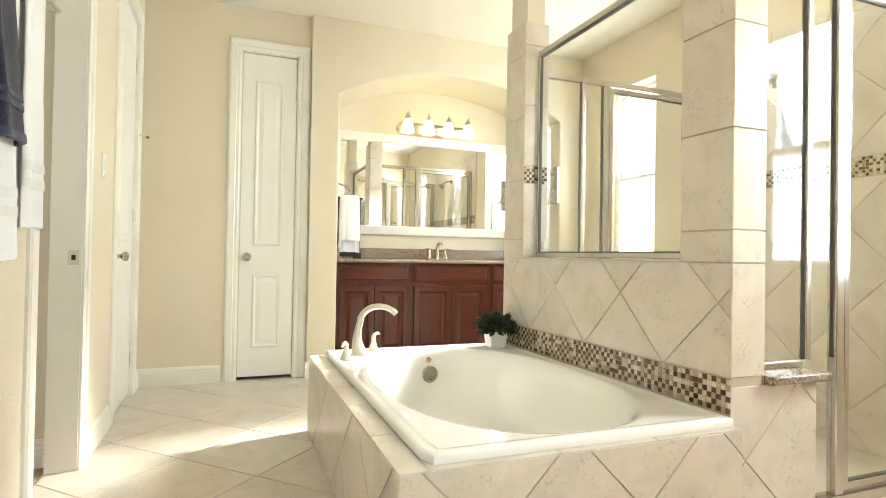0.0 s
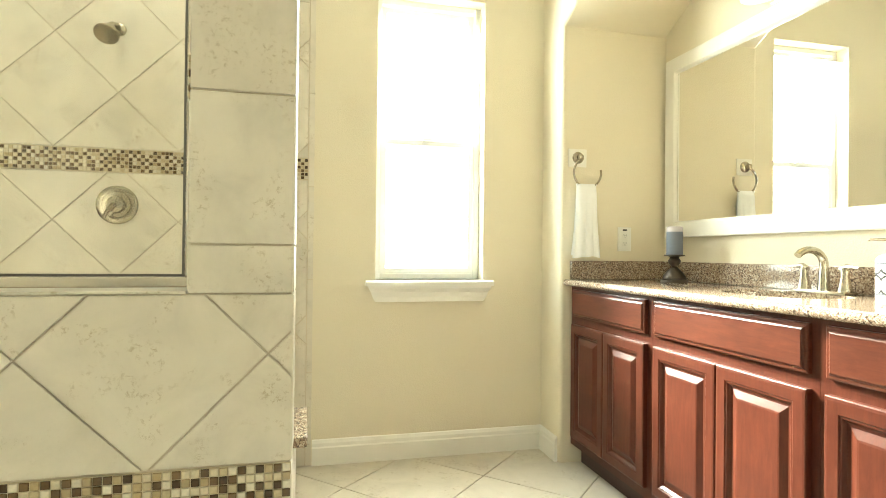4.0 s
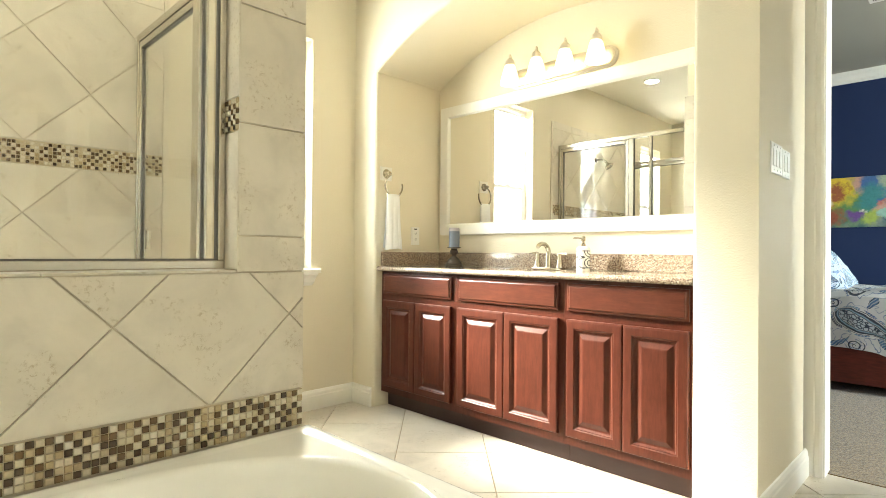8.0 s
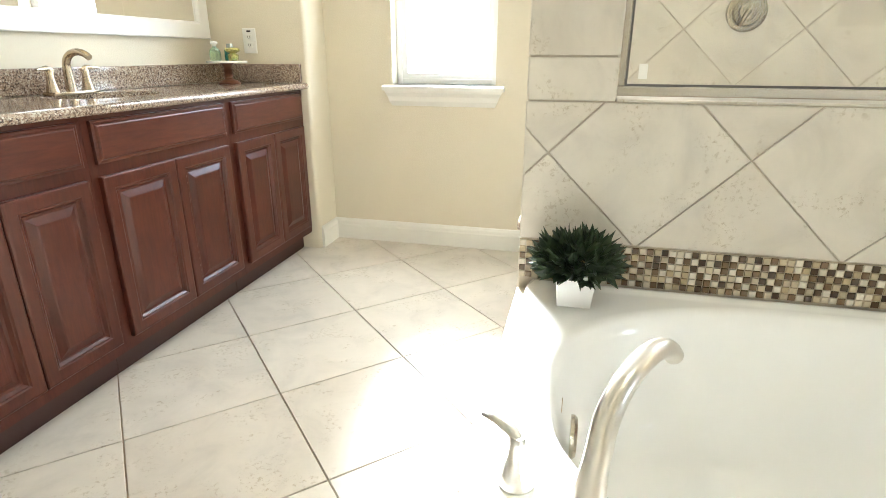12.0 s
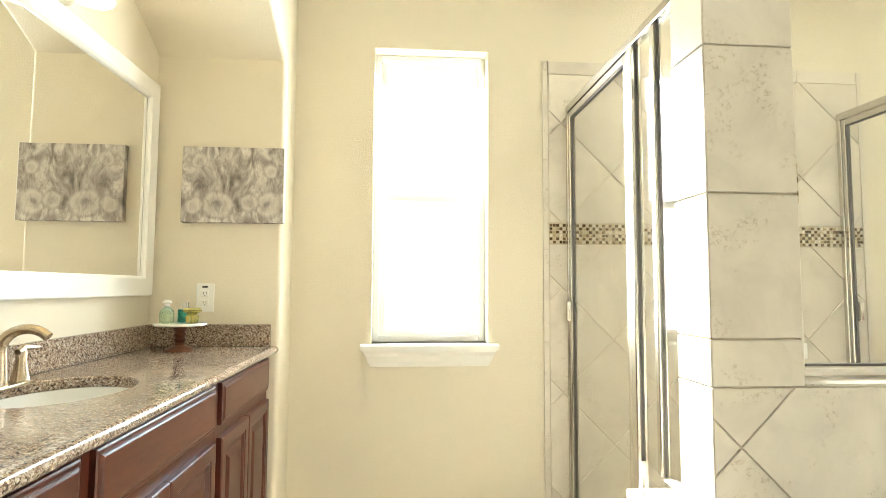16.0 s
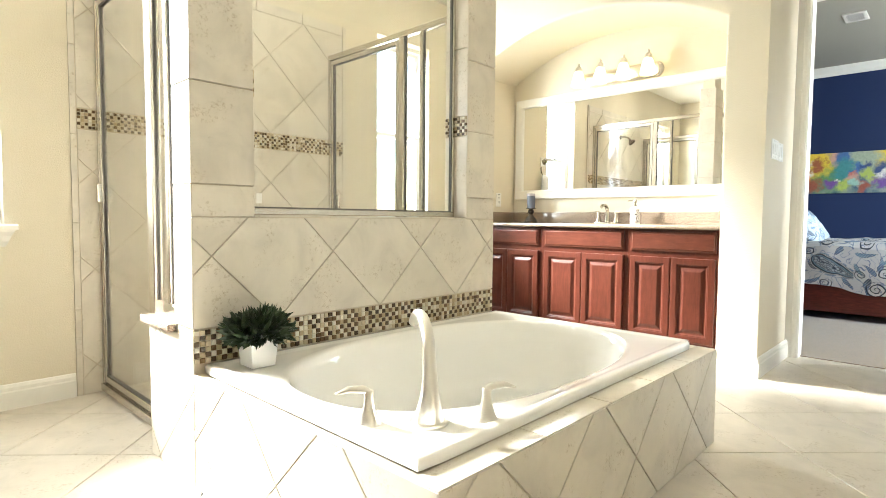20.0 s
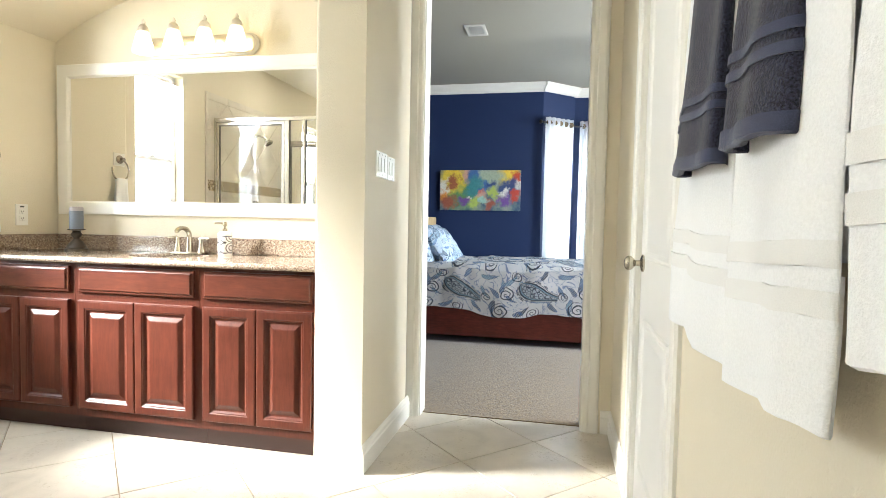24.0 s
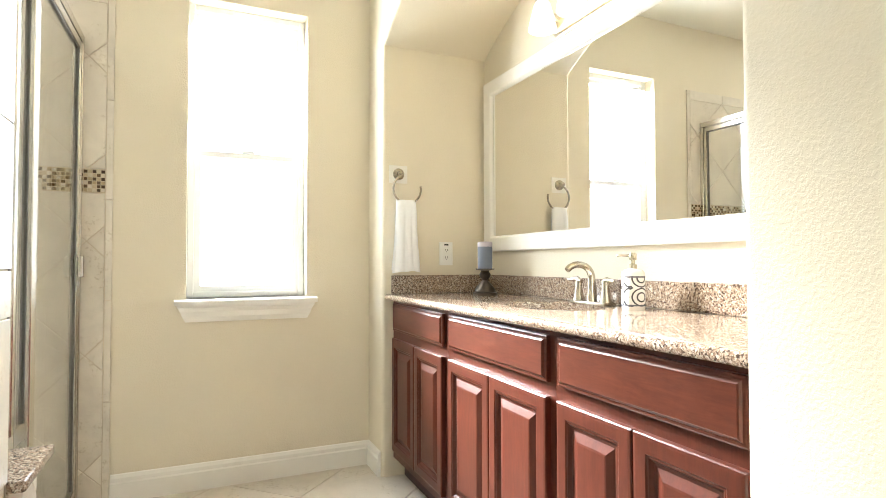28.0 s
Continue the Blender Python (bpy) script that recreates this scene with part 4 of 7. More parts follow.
# ---- plant in a white pot on the tub deck ----
plant = thing("potted_plant", "dark green leafy ball plant in a white square pot", "plant", at=(-1.505, -0.135, DECK + 0.026))
bm = bmesh.new()
loft(bm, [[(sx * a, sy * a, z) for sx, sy in ((-1, -1), (1, -1), (1, 1), (-1, 1))] for a, z in ((0.044, 0), (0.052, 0.095), (0.046, 0.095), (0.044, 0.075))])
bmesh.ops.bevel(bm, geom=[ed for ed in bm.edges], offset=0.002, segments=1, affect="EDGES")
part("pot", bm, CERAMIC, plant, "white square ceramic pot")
rng = random.Random(4)
verts, faces = [], []
for k in range(620):
    a, u = rng.uniform(0, 2 * math.pi), rng.uniform(-0.55, 1.0)
    r = math.sqrt(max(0, 1 - u * u))
    d = Vector((r * math.cos(a), r * math.sin(a), u))
    dep = rng.uniform(0.55, 1.0)
    c = Vector((0, 0, 0.122)) + Vector((d.x * 0.112, d.y * 0.112, d.z * 0.070)) * dep
    L, W = rng.uniform(0.024, 0.040), rng.uniform(0.009, 0.014)
    tip = (d + Vector((rng.uniform(-.5, .5), rng.uniform(-.5, .5), rng.uniform(-.1, .6)))).normalized()
    side = tip.cross(Vector((rng.uniform(-1, 1), rng.uniform(-1, 1), rng.uniform(-1, 1)))).normalized()
    up = tip.cross(side)
    b = len(verts)
    verts += [tuple(c - tip * L * 0.5), tuple(c + side * W + up * 0.003), tuple(c + tip * L * 0.25 + side * W * 0.8 + up * 0.004), tuple(c + tip * L), tuple(c + tip * L * 0.25 - side * W * 0.8 + up * 0.004), tuple(c - side * W + up * 0.003), tuple(c + tip * L * 0.2)]
    faces += [(b, b + 1, b + 6), (b + 1, b + 2, b + 6), (b + 2, b + 3, b + 6), (b + 3, b + 4, b + 6), (b + 4, b + 5, b + 6), (b + 5, b, b + 6)]
me = bpy.data.meshes.new("foliage")
me.from_pydata(verts, [], faces)
m_, n_, l_, p_ = material("dark_leaf")
l_.new(ramp(n_, l_, n_.new("ShaderNodeNewGeometry").outputs["Random Per Island"], [(0.0, (0.020, 0.032, 0.014)), (0.6, (0.035, 0.062, 0.024)), (1.0, (0.06, 0.085, 0.038))]), p_.inputs["Base Color"])
p_.inputs["Roughness"].default_value = 0.4
me.materials.append(m_)
fo = new("foliage", me)
fo.parent = plant
tagged(fo, label="many small dark green leaves", kind="stuff")
part("stem", tube(bmesh.new(), [(0, 0, 0.07), (0.004, 0, 0.15)], 0.008, 8), m_, plant)

# ---- vanities ----
def nested(bm, u0, u1, z0, z1, steps, place):
    loops = []
    for inset, d in steps:
        loops.append([place(u, d, z) for u, z in ((u0 + inset, z0 + inset), (u1 - inset, z0 + inset), (u1 - inset, z1 - inset), (u0 + inset, z1 - inset))])
    return loft(bm, loops, close_start=False)


DOOR_STEPS = [(0, 0), (0, 0.016), (0.003, 0.019), (0.010, 0.020), (0.040, 0.020), (0.044, 0.017), (0.048, 0.017), (0.056, 0.009), (0.064, 0.008), (0.086, 0.017), (0.092, 0.018)]
DRAWER_STEPS = [(0, 0), (0, 0.012), (0.004, 0.014), (0.010, 0.014), (0.014, 0.018), (0.018, 0.020), (0.022, 0.020)]
UNITS = [(1.218, 0.541), (0.541, -0.184), (-0.184, -0.805)]
DRW = [(0.570, 1.189), (-0.158, 0.512), (-0.783, -0.209)]


def vanity(face, way, group_name):
    """face: x of the cabinet frame's front; way: sense towards the wall."""
    pl = lambda u, d, z: (face - way * d, u, z)
    back = face + way * (0.50 if way > 0 else 0.472)
    for k, ((y1, y0), (d0, d1)) in enumerate(zip(UNITS, DRW)):
        ob = thing("vanity_cabinet", "cherry wood vanity cabinet with raised panel doors", "cabinet", group=group_name, at=(face + way * 0.25, (y0 + y1) / 2, 0))
        o = Vector(ob.location)
        sub = lambda u, d, z: tuple(Vector(pl(u, d, z)) - o)
        bm = bmesh.new()
        xs = sorted((face - o.x, back - o.x))
        # an open box: front frame, back, sides and floor
        f0, f1 = sorted((face - o.x, face + way * 0.02 - o.x))
        b0, b1 = sorted((back - o.x, back - way * 0.012 - o.x))
        ya, yb = y0 + 0.0005 - o.y, y1 - 0.0005 - o.y
        box(bm, f0, f1, ya, yb, 0.10, 0.899)
        i0, i1 = (f1, b0) if way > 0 else (b1, f0)
        part("side_panel", boxm(i0, i1, ya, ya + 0.018, 0.10, 0.899), CHERRY, ob)
        part("side_panel", boxm(i0, i1, yb - 0.018, yb, 0.10, 0.899), CHERRY, ob)
        part("bottom_panel", boxm(i0, i1, ya + 0.018, yb - 0.018, 0.10, 0.118), CHERRY, ob)
        part("back_panel", boxm(b0, b1, ya, yb, 0.10, 0.899), CHERRY, ob)
        part("face_frame", bm, CHERRY, ob)
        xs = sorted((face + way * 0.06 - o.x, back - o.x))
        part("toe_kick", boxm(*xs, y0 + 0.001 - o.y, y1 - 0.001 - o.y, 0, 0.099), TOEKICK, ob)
        part("drawer_front", nested(bmesh.new(), d0, d1, 0.748, 0.882, DRAWER_STEPS, sub), CHERRY_H, ob, smooth=False)
        m = (d0 + d1) / 2
        for a, b in ((d0, m - 0.002), (m + 0.002, d1)):
            part("cabinet_door", nested(bmesh.new(), a, b, 0.145, 0.708, DOOR_STEPS, sub), CHERRY, ob)
    # worktop with an oval cut for the sink
    y0, y1 = -0.808, 1.222
    sink_y, srx, sry = 0.205, 0.165, 0.215
    sink_x = face + way * 0.275
    n = 96
    top = thing("worktop", "brown speckled granite vanity top with an oval sink cutout", "worktop", group="vanity tops", at=(sink_x, sink_y, 0.900))
    xf, xb = face - way * 0.032, back + way * 0.02
    hole, rim = [], []
    for k in range(n):
        a = 2 * math.pi * k / n
        c, s = math.cos(a), math.sin(a)
        hole.append((srx * c, sry * s))
        tx = (max(xf, xb) - sink_x if c > 0 else min(xf, xb) - sink_x) / c if abs(c) > 1e-6 else 1e9
        ty = ((y1 if s > 0 else y0) - sink_y) / s if abs(s) > 1e-6 else 1e9
        t = min(tx, ty)
        rim.append((c * t, s * t))
    # put true corners into the rim
    for cx in (xf - sink_x, xb - sink_x):
        for cy in (y0 - sink_y, y1 - sink_y):
            k = min(range(n), key=lambda i: math.hypot(rim[i][0] - cx, rim[i][1] - cy))
            rim[k] = (cx, cy)
    bm = bmesh.new()
    loops = [[(x, y, 0.0) for x, y in hole], [(x, y, 0.026) for x, y in hole], [(x * 1.015, y * 1.015, 0.030) for x, y in hole], [(x - way * -0.0, y, 0.030) for x, y in rim]]
    lo = [(x, y, 0.0) for x, y in rim]
    rings = [[bm.verts.new(p) for p in lp] for lp in loops + [lo]]
    for a, b in list(zip(rings, rings[1:])) + [(rings[-1], rings[0])]:
        for k in range(n):
            bm.faces.new((a[k], a[(k + 1) % n], b[(k + 1) % n], b[k]))
    part("slab", bm, GRANITE, top)
    bm = bmesh.new()
    tube(bm, [(xf - sink_x, y0 + 0.002 - sink_y, 0.015), (xf - sink_x, y1 - 0.002 - sink_y, 0.015)], 0.0155, 12)
    part("bullnose", bm, GRANITE, top, smooth=True)
    xs = sorted((back + way * 0.018 - sink_x, back + way * 0.037 - sink_x))
    part("backsplash", boxm(*xs, y0 + 0.001 - sink_y, y1 - 0.001 - sink_y, 0.031, 0.125, bevel=0.002), GRANITE, top)
    for yy in ((y1 - 0.021, y1 - 0.001), (y0 + 0.001, y0 + 0.021)):
        xs = sorted((xf + way * 0.02 - sink_x, back + way * 0.017 - sink_x))
        part("side_splash", boxm(*xs, yy[0] - sink_y, yy[1] - sink_y, 0.031, 0.125, bevel=0.002), GRANITE, top)
    sink = thing("sink", "white oval undermount sink", "sink", group="sinks", at=(sink_x, sink_y, 0.900))
    bm = bmesh.new()
    loops = []
    for f, z in ((1.06, -0.001), (0.995, -0.001), (0.97, -0.03), (0.90, -0.08), (0.75, -0.12), (0.45, -0.14), (0.12, -0.146)):
        loops.append([(x * f, y * f, z) for x, y in hole])
    loft(bm, loops, close_start=False)
    part("bowl", bm, CERAMIC, sink, smooth=True)
    part("drain", lathe(bmesh.new(), [(0.026, -0.146), (0.026, -0.139), (0.01, -0.137)], (0, 0, 0), 20), NICKEL, sink, "round nickel drain", smooth=True)
    # faucet
    bx = back - way * 0.055
    fc = thing("sink_faucet", "brushed nickel arched faucet with two levers", "faucet", group="sink faucets", at=(bx, sink_y, 0.930))
    mat = SATIN if way > 0 else BRONZE
    bm = bmesh.new()
    pts, rr = [], []
    for k in range(15):
        s = k / 14
        if s < 0.4:
            q = s / 0.4
            pts.append((0, 0, 0.012 + 0.09 * q)); rr.append(0.020 - 0.006 * q)
        else:
            q = (s - 0.4) / 0.6
            an = math.pi * (1 - 0.80 * q)
            pts.append((-way * (0.062 + 0.062 * math.cos(an)), 0, 0.102 + 0.05 * math.sin(an))); rr.append(0.014 - 0.002 * q)
    part("spout", tube(bm, pts, rr, 14), mat, fc, smooth=True)
    part("base_plate", boxm(-0.028, 0.028, -0.102, 0.102, 0, 0.012, bevel=0.005), mat, fc, smooth=True)
    for sy in (-1, 1):
        part("handle", lathe(bmesh.new(), [(0.024, 0.012), (0.019, 0.03), (0.013, 0.065), (0.014, 0.085), (0.010, 0.092)], (0, sy * 0.078, 0), 18), mat, fc, smooth=True)
        part("lever", tube(bmesh.new(), [(0, sy * 0.062, 0.086), (0, sy * 0.085, 0.096), (-way * 0.01, sy * 0.135, 0.092)], [0.009, 0.010, 0.004], 10), mat, fc, smooth=True)
    return back


NB = RIGHT + 0.60
NA = LEFT - 0.56
vanity(1.330, 1, "sunlit vanity cabinets")
vanity(LEFT - 0.048, -1, "shaded vanity cabinets")


def framed_mirror(x, way, label):
    """x: wall face; way: towards the room."""
    y0, y1, z0, z1, w = -0.785, 1.192, 1.150, 2.072, 0.082
    ob = thing("mirror", label, "mirror", group="vanity mirrors", at=(x, (y0 + y1) / 2, z0))
    o = Vector(ob.location)
    st = [(0, 0.002), (0, 0.024), (0.004, 0.027), (w - 0.012, 0.027), (w - 0.004, 0.020), (w, 0.010)]
    bm = bmesh.new()
    nested(bm, y0 - o.y, y1 - o.y, 0, z1 - z0, st, lambda u, d, z: (way * d, u, z))
    fcs = [f for f in bm.faces if len(f.verts) == 4 and f.calc_area() > 0.5]
    bmesh.ops.delete(bm, geom=fcs, context="FACES_ONLY")
    part("frame", bm, TRIM, ob, "wide white painted frame")
    xs = sorted((way * 0.004, way * 0.009))
    part("mirror_glass", boxm(*xs, y0 + w - 0.004 - o.y, y1 - w + 0.004 - o.y, w - 0.004, z1 - z0 - w + 0.004), MIRROR, ob, "silvered mirror glass")


framed_mirror(NB, -1, "wide wall mirror in a white frame above the vanity")
framed_mirror(NA, 1, "wide wall mirror in a white frame above the vanity")


def vanity_light(x, way):
    zc = 2.145
    ob = thing("vanity_light", "lit four-globe nickel vanity light with bell shades", "wall lamp", group="vanity lights", at=(x, 0.190, zc))
    prof = []
    bm = bmesh.new()
    out = []
    for k in range(40):
        a = 2 * math.pi * k / 40
        c, s = math.cos(a), math.sin(a)
        out.append((c, s))
    loops = []
    for g, d in ((0.0, 0.001), (0.0, 0.012), (-0.010, 0.018), (-0.014, 0.030), (-0.026, 0.036)):
        lp = []
        for c, s in out:
            yy = (0.315 if c > 0 else -0.315) + (0.062 + g) * c
            lp.append((way * d, yy, (0.062 + g) * s))
        loops.append(lp)
    loft(bm, loops, close_start=False)
    part("back_bar", bm, NICKEL, ob, smooth=True)
    for k in range(4):
        yy = -0.30 + 0.20 * k
        arm = part("arm", tube(bmesh.new(), [(way * 0.034, yy, 0.0), (way * 0.07, yy, 0.02), (way * 0.10, yy, 0.07), (way * 0.115, yy, 0.105)], 0.008, 10), NICKEL, ob, smooth=True)
        part("finial", lathe(bmesh.new(), [(0.030, 0.062), (0.031, 0.080), (0.024, 0.096), (0.010, 0.108), (0.012, 0.118), (0.008, 0.128), (0.003, 0.136)], (way * 0.115, yy, 0), 18), NICKEL, arm, smooth=True)
        part("shade", lathe(bmesh.new(), [(0.056, -0.058), (0.060, -0.050), (0.054, -0.020), (0.044, 0.020), (0.036, 0.050), (0.029, 0.064)], (way * 0.115, yy, 0), 24), LAMPGLASS, arm, "glowing frosted glass bell shade", smooth=True)
    return ob


vanity_light(NB, -1)
vanity_light(NA, 1)

# ---- bedroom shell ----
BX1, BY0, BY1, BH = 5.40, -5.0, 2.4, 2.76
floor_bedroom = solid("floor_bedroom", boxm(2.12, 6.2, BY0, BY1, -0.16, 0.004), CARPET, "tan cut pile bedroom carpet", "carpet", kind="structure")
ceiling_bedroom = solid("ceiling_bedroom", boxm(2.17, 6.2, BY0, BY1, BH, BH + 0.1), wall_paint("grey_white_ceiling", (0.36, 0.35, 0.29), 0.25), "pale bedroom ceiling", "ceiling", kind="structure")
wall_bed_far = solid("wall_bed_far", boxm(BX1, BX1 + 0.12, -1.68, BY1, 0, BH), NAVY, "navy blue painted bedroom wall", "wall", kind="structure")
wall_bed_end = solid("wall_bed_end", boxm(2.17, BX1 + 0.12, BY1, BY1 + 0.1, 0, BH), NAVY, "navy blue painted bedroom wall", "wall", kind="structure")
# the opening in this wall is added, out of view, for the south fill lamp
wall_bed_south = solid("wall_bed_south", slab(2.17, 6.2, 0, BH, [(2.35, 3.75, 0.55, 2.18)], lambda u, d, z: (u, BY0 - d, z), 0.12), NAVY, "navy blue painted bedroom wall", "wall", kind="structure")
wall_bed_near = solid("wall_bed_near", slab(BY0, BY1, 0, BH, [(-2.30, -0.95, -0.1, CEIL)], lambda u, d, z: (2.17 + d, u, z), 0.02), NAVY, "navy blue painted bedroom wall", "wall", kind="structure")
# the bay: a slanted piece, then a straight wall with a wide window
ANG = Vector((0.36, -0.36, 0))
A0 = Vector((BX1, -1.68, 0))
A1 = A0 + ANG
bay_dir = ANG.normalized()
bay_out = Vector((bay_dir.y * -1, bay_dir.x, 0))


def bay_place(u, d, z):
    p = A0 + bay_dir * u + bay_out * d
    return (p.x, p.y, z)


wall_bay = solid("wall_bay", slab(0, ANG.length, 0, BH, [(0.07, 0.43, 0.55, 2.18)], bay_place, 0.12), NAVY, "slanted navy bay wall with a window", "wall", kind="structure")
wall_bay_east = solid("wall_bay_east", slab(BY0, A1.y, 0, BH, [(-3.65, -2.20, 0.55, 2.18)], lambda u, d, z: (A1.x + d, u, z), 0.12), NAVY, "navy bay wall with a wide window", "wall", kind="structure")
window_lamp("bedroom_sky_light", (A1.x + 0.35, -2.92, 1.4), (3.4, -2.2, -0.6), 1.45, 1.6, 4.2, (0.92, 0.97, 1.0))
# fill lamp added outside the unseen south opening, to lift the bed's near side
window_lamp("south_fill_light", (3.05, BY0 - 0.25, 1.5), (3.6, -1.5, 0.5), 1.35, 1.55, 24, (0.95, 0.98, 1.0))
bay_mid = A0 + bay_dir * 0.25 + bay_out * 0.30
window_lamp("bay_sky_light", (bay_mid.x, bay_mid.y, 1.4), (bay_mid.x - bay_out.x, bay_mid.y - bay_out.y, 1.3), 0.30, 1.6, 1.8, (0.92, 0.97, 1.0))


def bay_window(name, label, u0, u1, place):
    ob = thing(name, label, "window", kind="structure", at=place((u0 + u1) / 2, 0.05, 0.55))
    o = Vector(ob.location)
    bm = bmesh.new()
    t = 0.045
    for a, b, c, d in ((u0, u0 + t, 0.55, 2.18), (u1 - t, u1, 0.55, 2.18), (u0 + t, u1 - t, 0.55, 0.55 + t), (u0 + t, u1 - t, 2.18 - t, 2.18), (u0 + t, u1 - t, 1.33, 1.38)):
        loft(bm, [[tuple(Vector(place(u, dd, z)) - o) for u, z in ((a, c), (b, c), (b, d), (a, d))] for dd in (0.04, 0.09)])
    part("window_frame", bm, VINYL, ob)
    for c, d in ((0.55 + t, 1.33), (1.38, 2.18 - t)):
        bm = loft(bmesh.new(), [[tuple(Vector(place(u, dd, z)) - o) for u, z in ((u0 + t, c), (u1 - t, c), (u1 - t, d), (u0 + t, d))] for dd in (0.062, 0.067)])
        p = part("pane", bm, WINGLASS, ob)
        p.visible_shadow = False
    bm = loft(bmesh.new(), [[tuple(Vector(place(u, dd, z)) - o) for u, z in ((u0 - 0.03, 0.52), (u1 + 0.03, 0.52), (u1 + 0.03, 0.548), (u0 - 0.03, 0.548))] for dd in (-0.04, 0.10)])
    part("window_sill", bm, TRIM, ob)


bay_window("window_3", "narrow white window in the slanted bay wall", 0.07, 0.43, bay_place)
bay_window("window_4", "wide white bedroom window", -3.65, -2.20, lambda u, d, z: (A1.x + d, u, z))

# unseen window, added only to frame the south fill lamp's opening
bay_window("added_south_window", "wide white bedroom window", 2.35, 3.75, lambda u, d, z: (u, BY0 - d, z))

CROWN = [(0, 0), (0.012, 0), (0.02, 0.015), (0.022, 0.03), (0.05, 0.065), (0.06, 0.07), (0.07, 0.085), (0.07, 0.10), (0, 0.10)]


def crown(a, b, nrm):
    bm = bmesh.new()
    loft(bm, [[(p[0] + nrm[0] * o, p[1] + nrm[1] * o, BH - 0.10 + h) for o, h in CROWN] for p in (a, b)])
    solid("crown_moulding", bm, TRIM, "white crown moulding under the ceiling", "crown moulding", kind="structure")


crown((BX1, BY1), (BX1, -1.70), (-1, 0))
crown((A0.x - 0.02, A0.y - 0.0), (A1.x - 0.02, A1.y - 0.02), (-bay_out.x, -bay_out.y))
crown((A1.x, A1.y + 0.02), (A1.x, BY0), (-1, 0))
baseboard("baseboard", (BX1, BY1), (BX1, -1.70), (-1, 0))

# ---- bedroom things ----
TINTS = {"yellow": (0.80, 0.60, 0.05), "orange": (0.78, 0.30, 0.03), "red": (0.55, 0.06, 0.03), "rust": (0.34, 0.09, 0.05), "rose": (0.58, 0.34, 0.27),
         "navy": (0.03, 0.06, 0.19), "blue": (0.05, 0.14, 0.38), "teal": (0.05, 0.25, 0.27), "aqua": (0.30, 0.55, 0.48), "green": (0.12, 0.28, 0.09),
         "lime": (0.42, 0.52, 0.10), "sage": (0.36, 0.42, 0.31), "violet": (0.17, 0.07, 0.32), "chalk": (0.76, 0.75, 0.68)}
# washes of paint: across, down (0 to 1), size, tint
WASHES = [(0.30, 0.55, 0.26, "green"), (0.62, 0.20, 0.20, "sage"), (0.13, 0.16, 0.20, "yellow"), (0.03, 0.42, 0.09, "chalk"), (0.35, 0.13, 0.10, "rose"),
          (0.46, 0.10, 0.10, "blue"), (0.16, 0.27, 0.08, "rust"), (0.88, 0.08, 0.13, "yellow"), (0.95, 0.20, 0.09, "red"), (0.97, 0.36, 0.06, "chalk"),
          (0.45, 0.42, 0.15, "teal"), (0.57, 0.43, 0.08, "blue"), (0.65, 0.34, 0.07, "navy"), (0.54, 0.54, 0.06, "red"), (0.52, 0.68, 0.10, "rose"),
          (0.05, 0.62, 0.08, "orange"), (0.09, 0.78, 0.11, "rust"), (0.43, 0.82, 0.09, "lime"), (0.72, 0.55, 0.09, "lime"), (0.29, 0.80, 0.09, "violet"),
          (0.37, 0.67, 0.045, "chalk"), (0.54, 0.80, 0.06, "aqua"), (0.88, 0.42, 0.11, "navy"), (0.82, 0.52, 0.05, "chalk"), (0.80, 0.74, 0.10, "violet"),
          (0.97, 0.62, 0.08, "red"), (0.63, 0.88, 0.07, "rust")]
m_, n_, l_, p_ = material("abstract_painting")
v_ = texture_place(n_, l_)
nz_ = n_.new("ShaderNodeTexNoise")
nz_.inputs["Scale"].default_value, nz_.inputs["Detail"].default_value = 6.5, 9
nz_.inputs["Roughness"].default_value = 0.62
l_.new(v_, nz_.inputs["Vector"])
ad_ = n_.new("ShaderNodeMix")
ad_.data_type = "VECTOR"
ad_.inputs[0].default_value = 0.27
l_.new(v_, ad_.inputs[4])
l_.new(nz_.outputs["Color"], ad_.inputs[5])
coat = ramp(n_, l_, noise_node(n_, l_, v_, 8.0, 5), [(0.35, (0.05, 0.10, 0.17)), (0.5, (0.14, 0.21, 0.21)), (0.65, (0.30, 0.33, 0.27))])
for across, down, size, tint in WASHES:
    ds_ = n_.new("ShaderNodeVectorMath")
    ds_.operation = "DISTANCE"
    l_.new(ad_.outputs[1], ds_.inputs[0])
    place_ = (BX1 - 0.036, -0.97 + 0.475 - 0.95 * across, 1.53 + 0.235 - 0.47 * down)
    ds_.inputs[1].default_value = tuple(0.73 * c + 0.27 * 0.5 for c in place_)
    wash = ramp(n_, l_, ds_.outputs["Value"], [(0.52 * size * 0.84, (0.95, 0.95, 0.95)), (size * 0.84, (0, 0, 0))])
    coat = mix(n_, l_, "MIX", wash, coat, TINTS[tint])
l_.new(mix(n_, l_, "MULTIPLY", 0.6, coat, ramp(n_, l_, noise_node(n_, l_, v_, 45.0, 4), [(0.3, (0.7, 0.7, 0.7)), (0.7, (1, 1, 1))])), p_.inputs["Base Color"])
p_.inputs["Roughness"].default_value = 0.6
painting = thing("painting", "wide colourful abstract canvas on the navy wall", "painting", at=(BX1, -0.97, 1.53))
part("canvas", boxm(-0.036, -0.004, -0.475, 0.475, -0.235, 0.235, bevel=0.003), m_, painting)


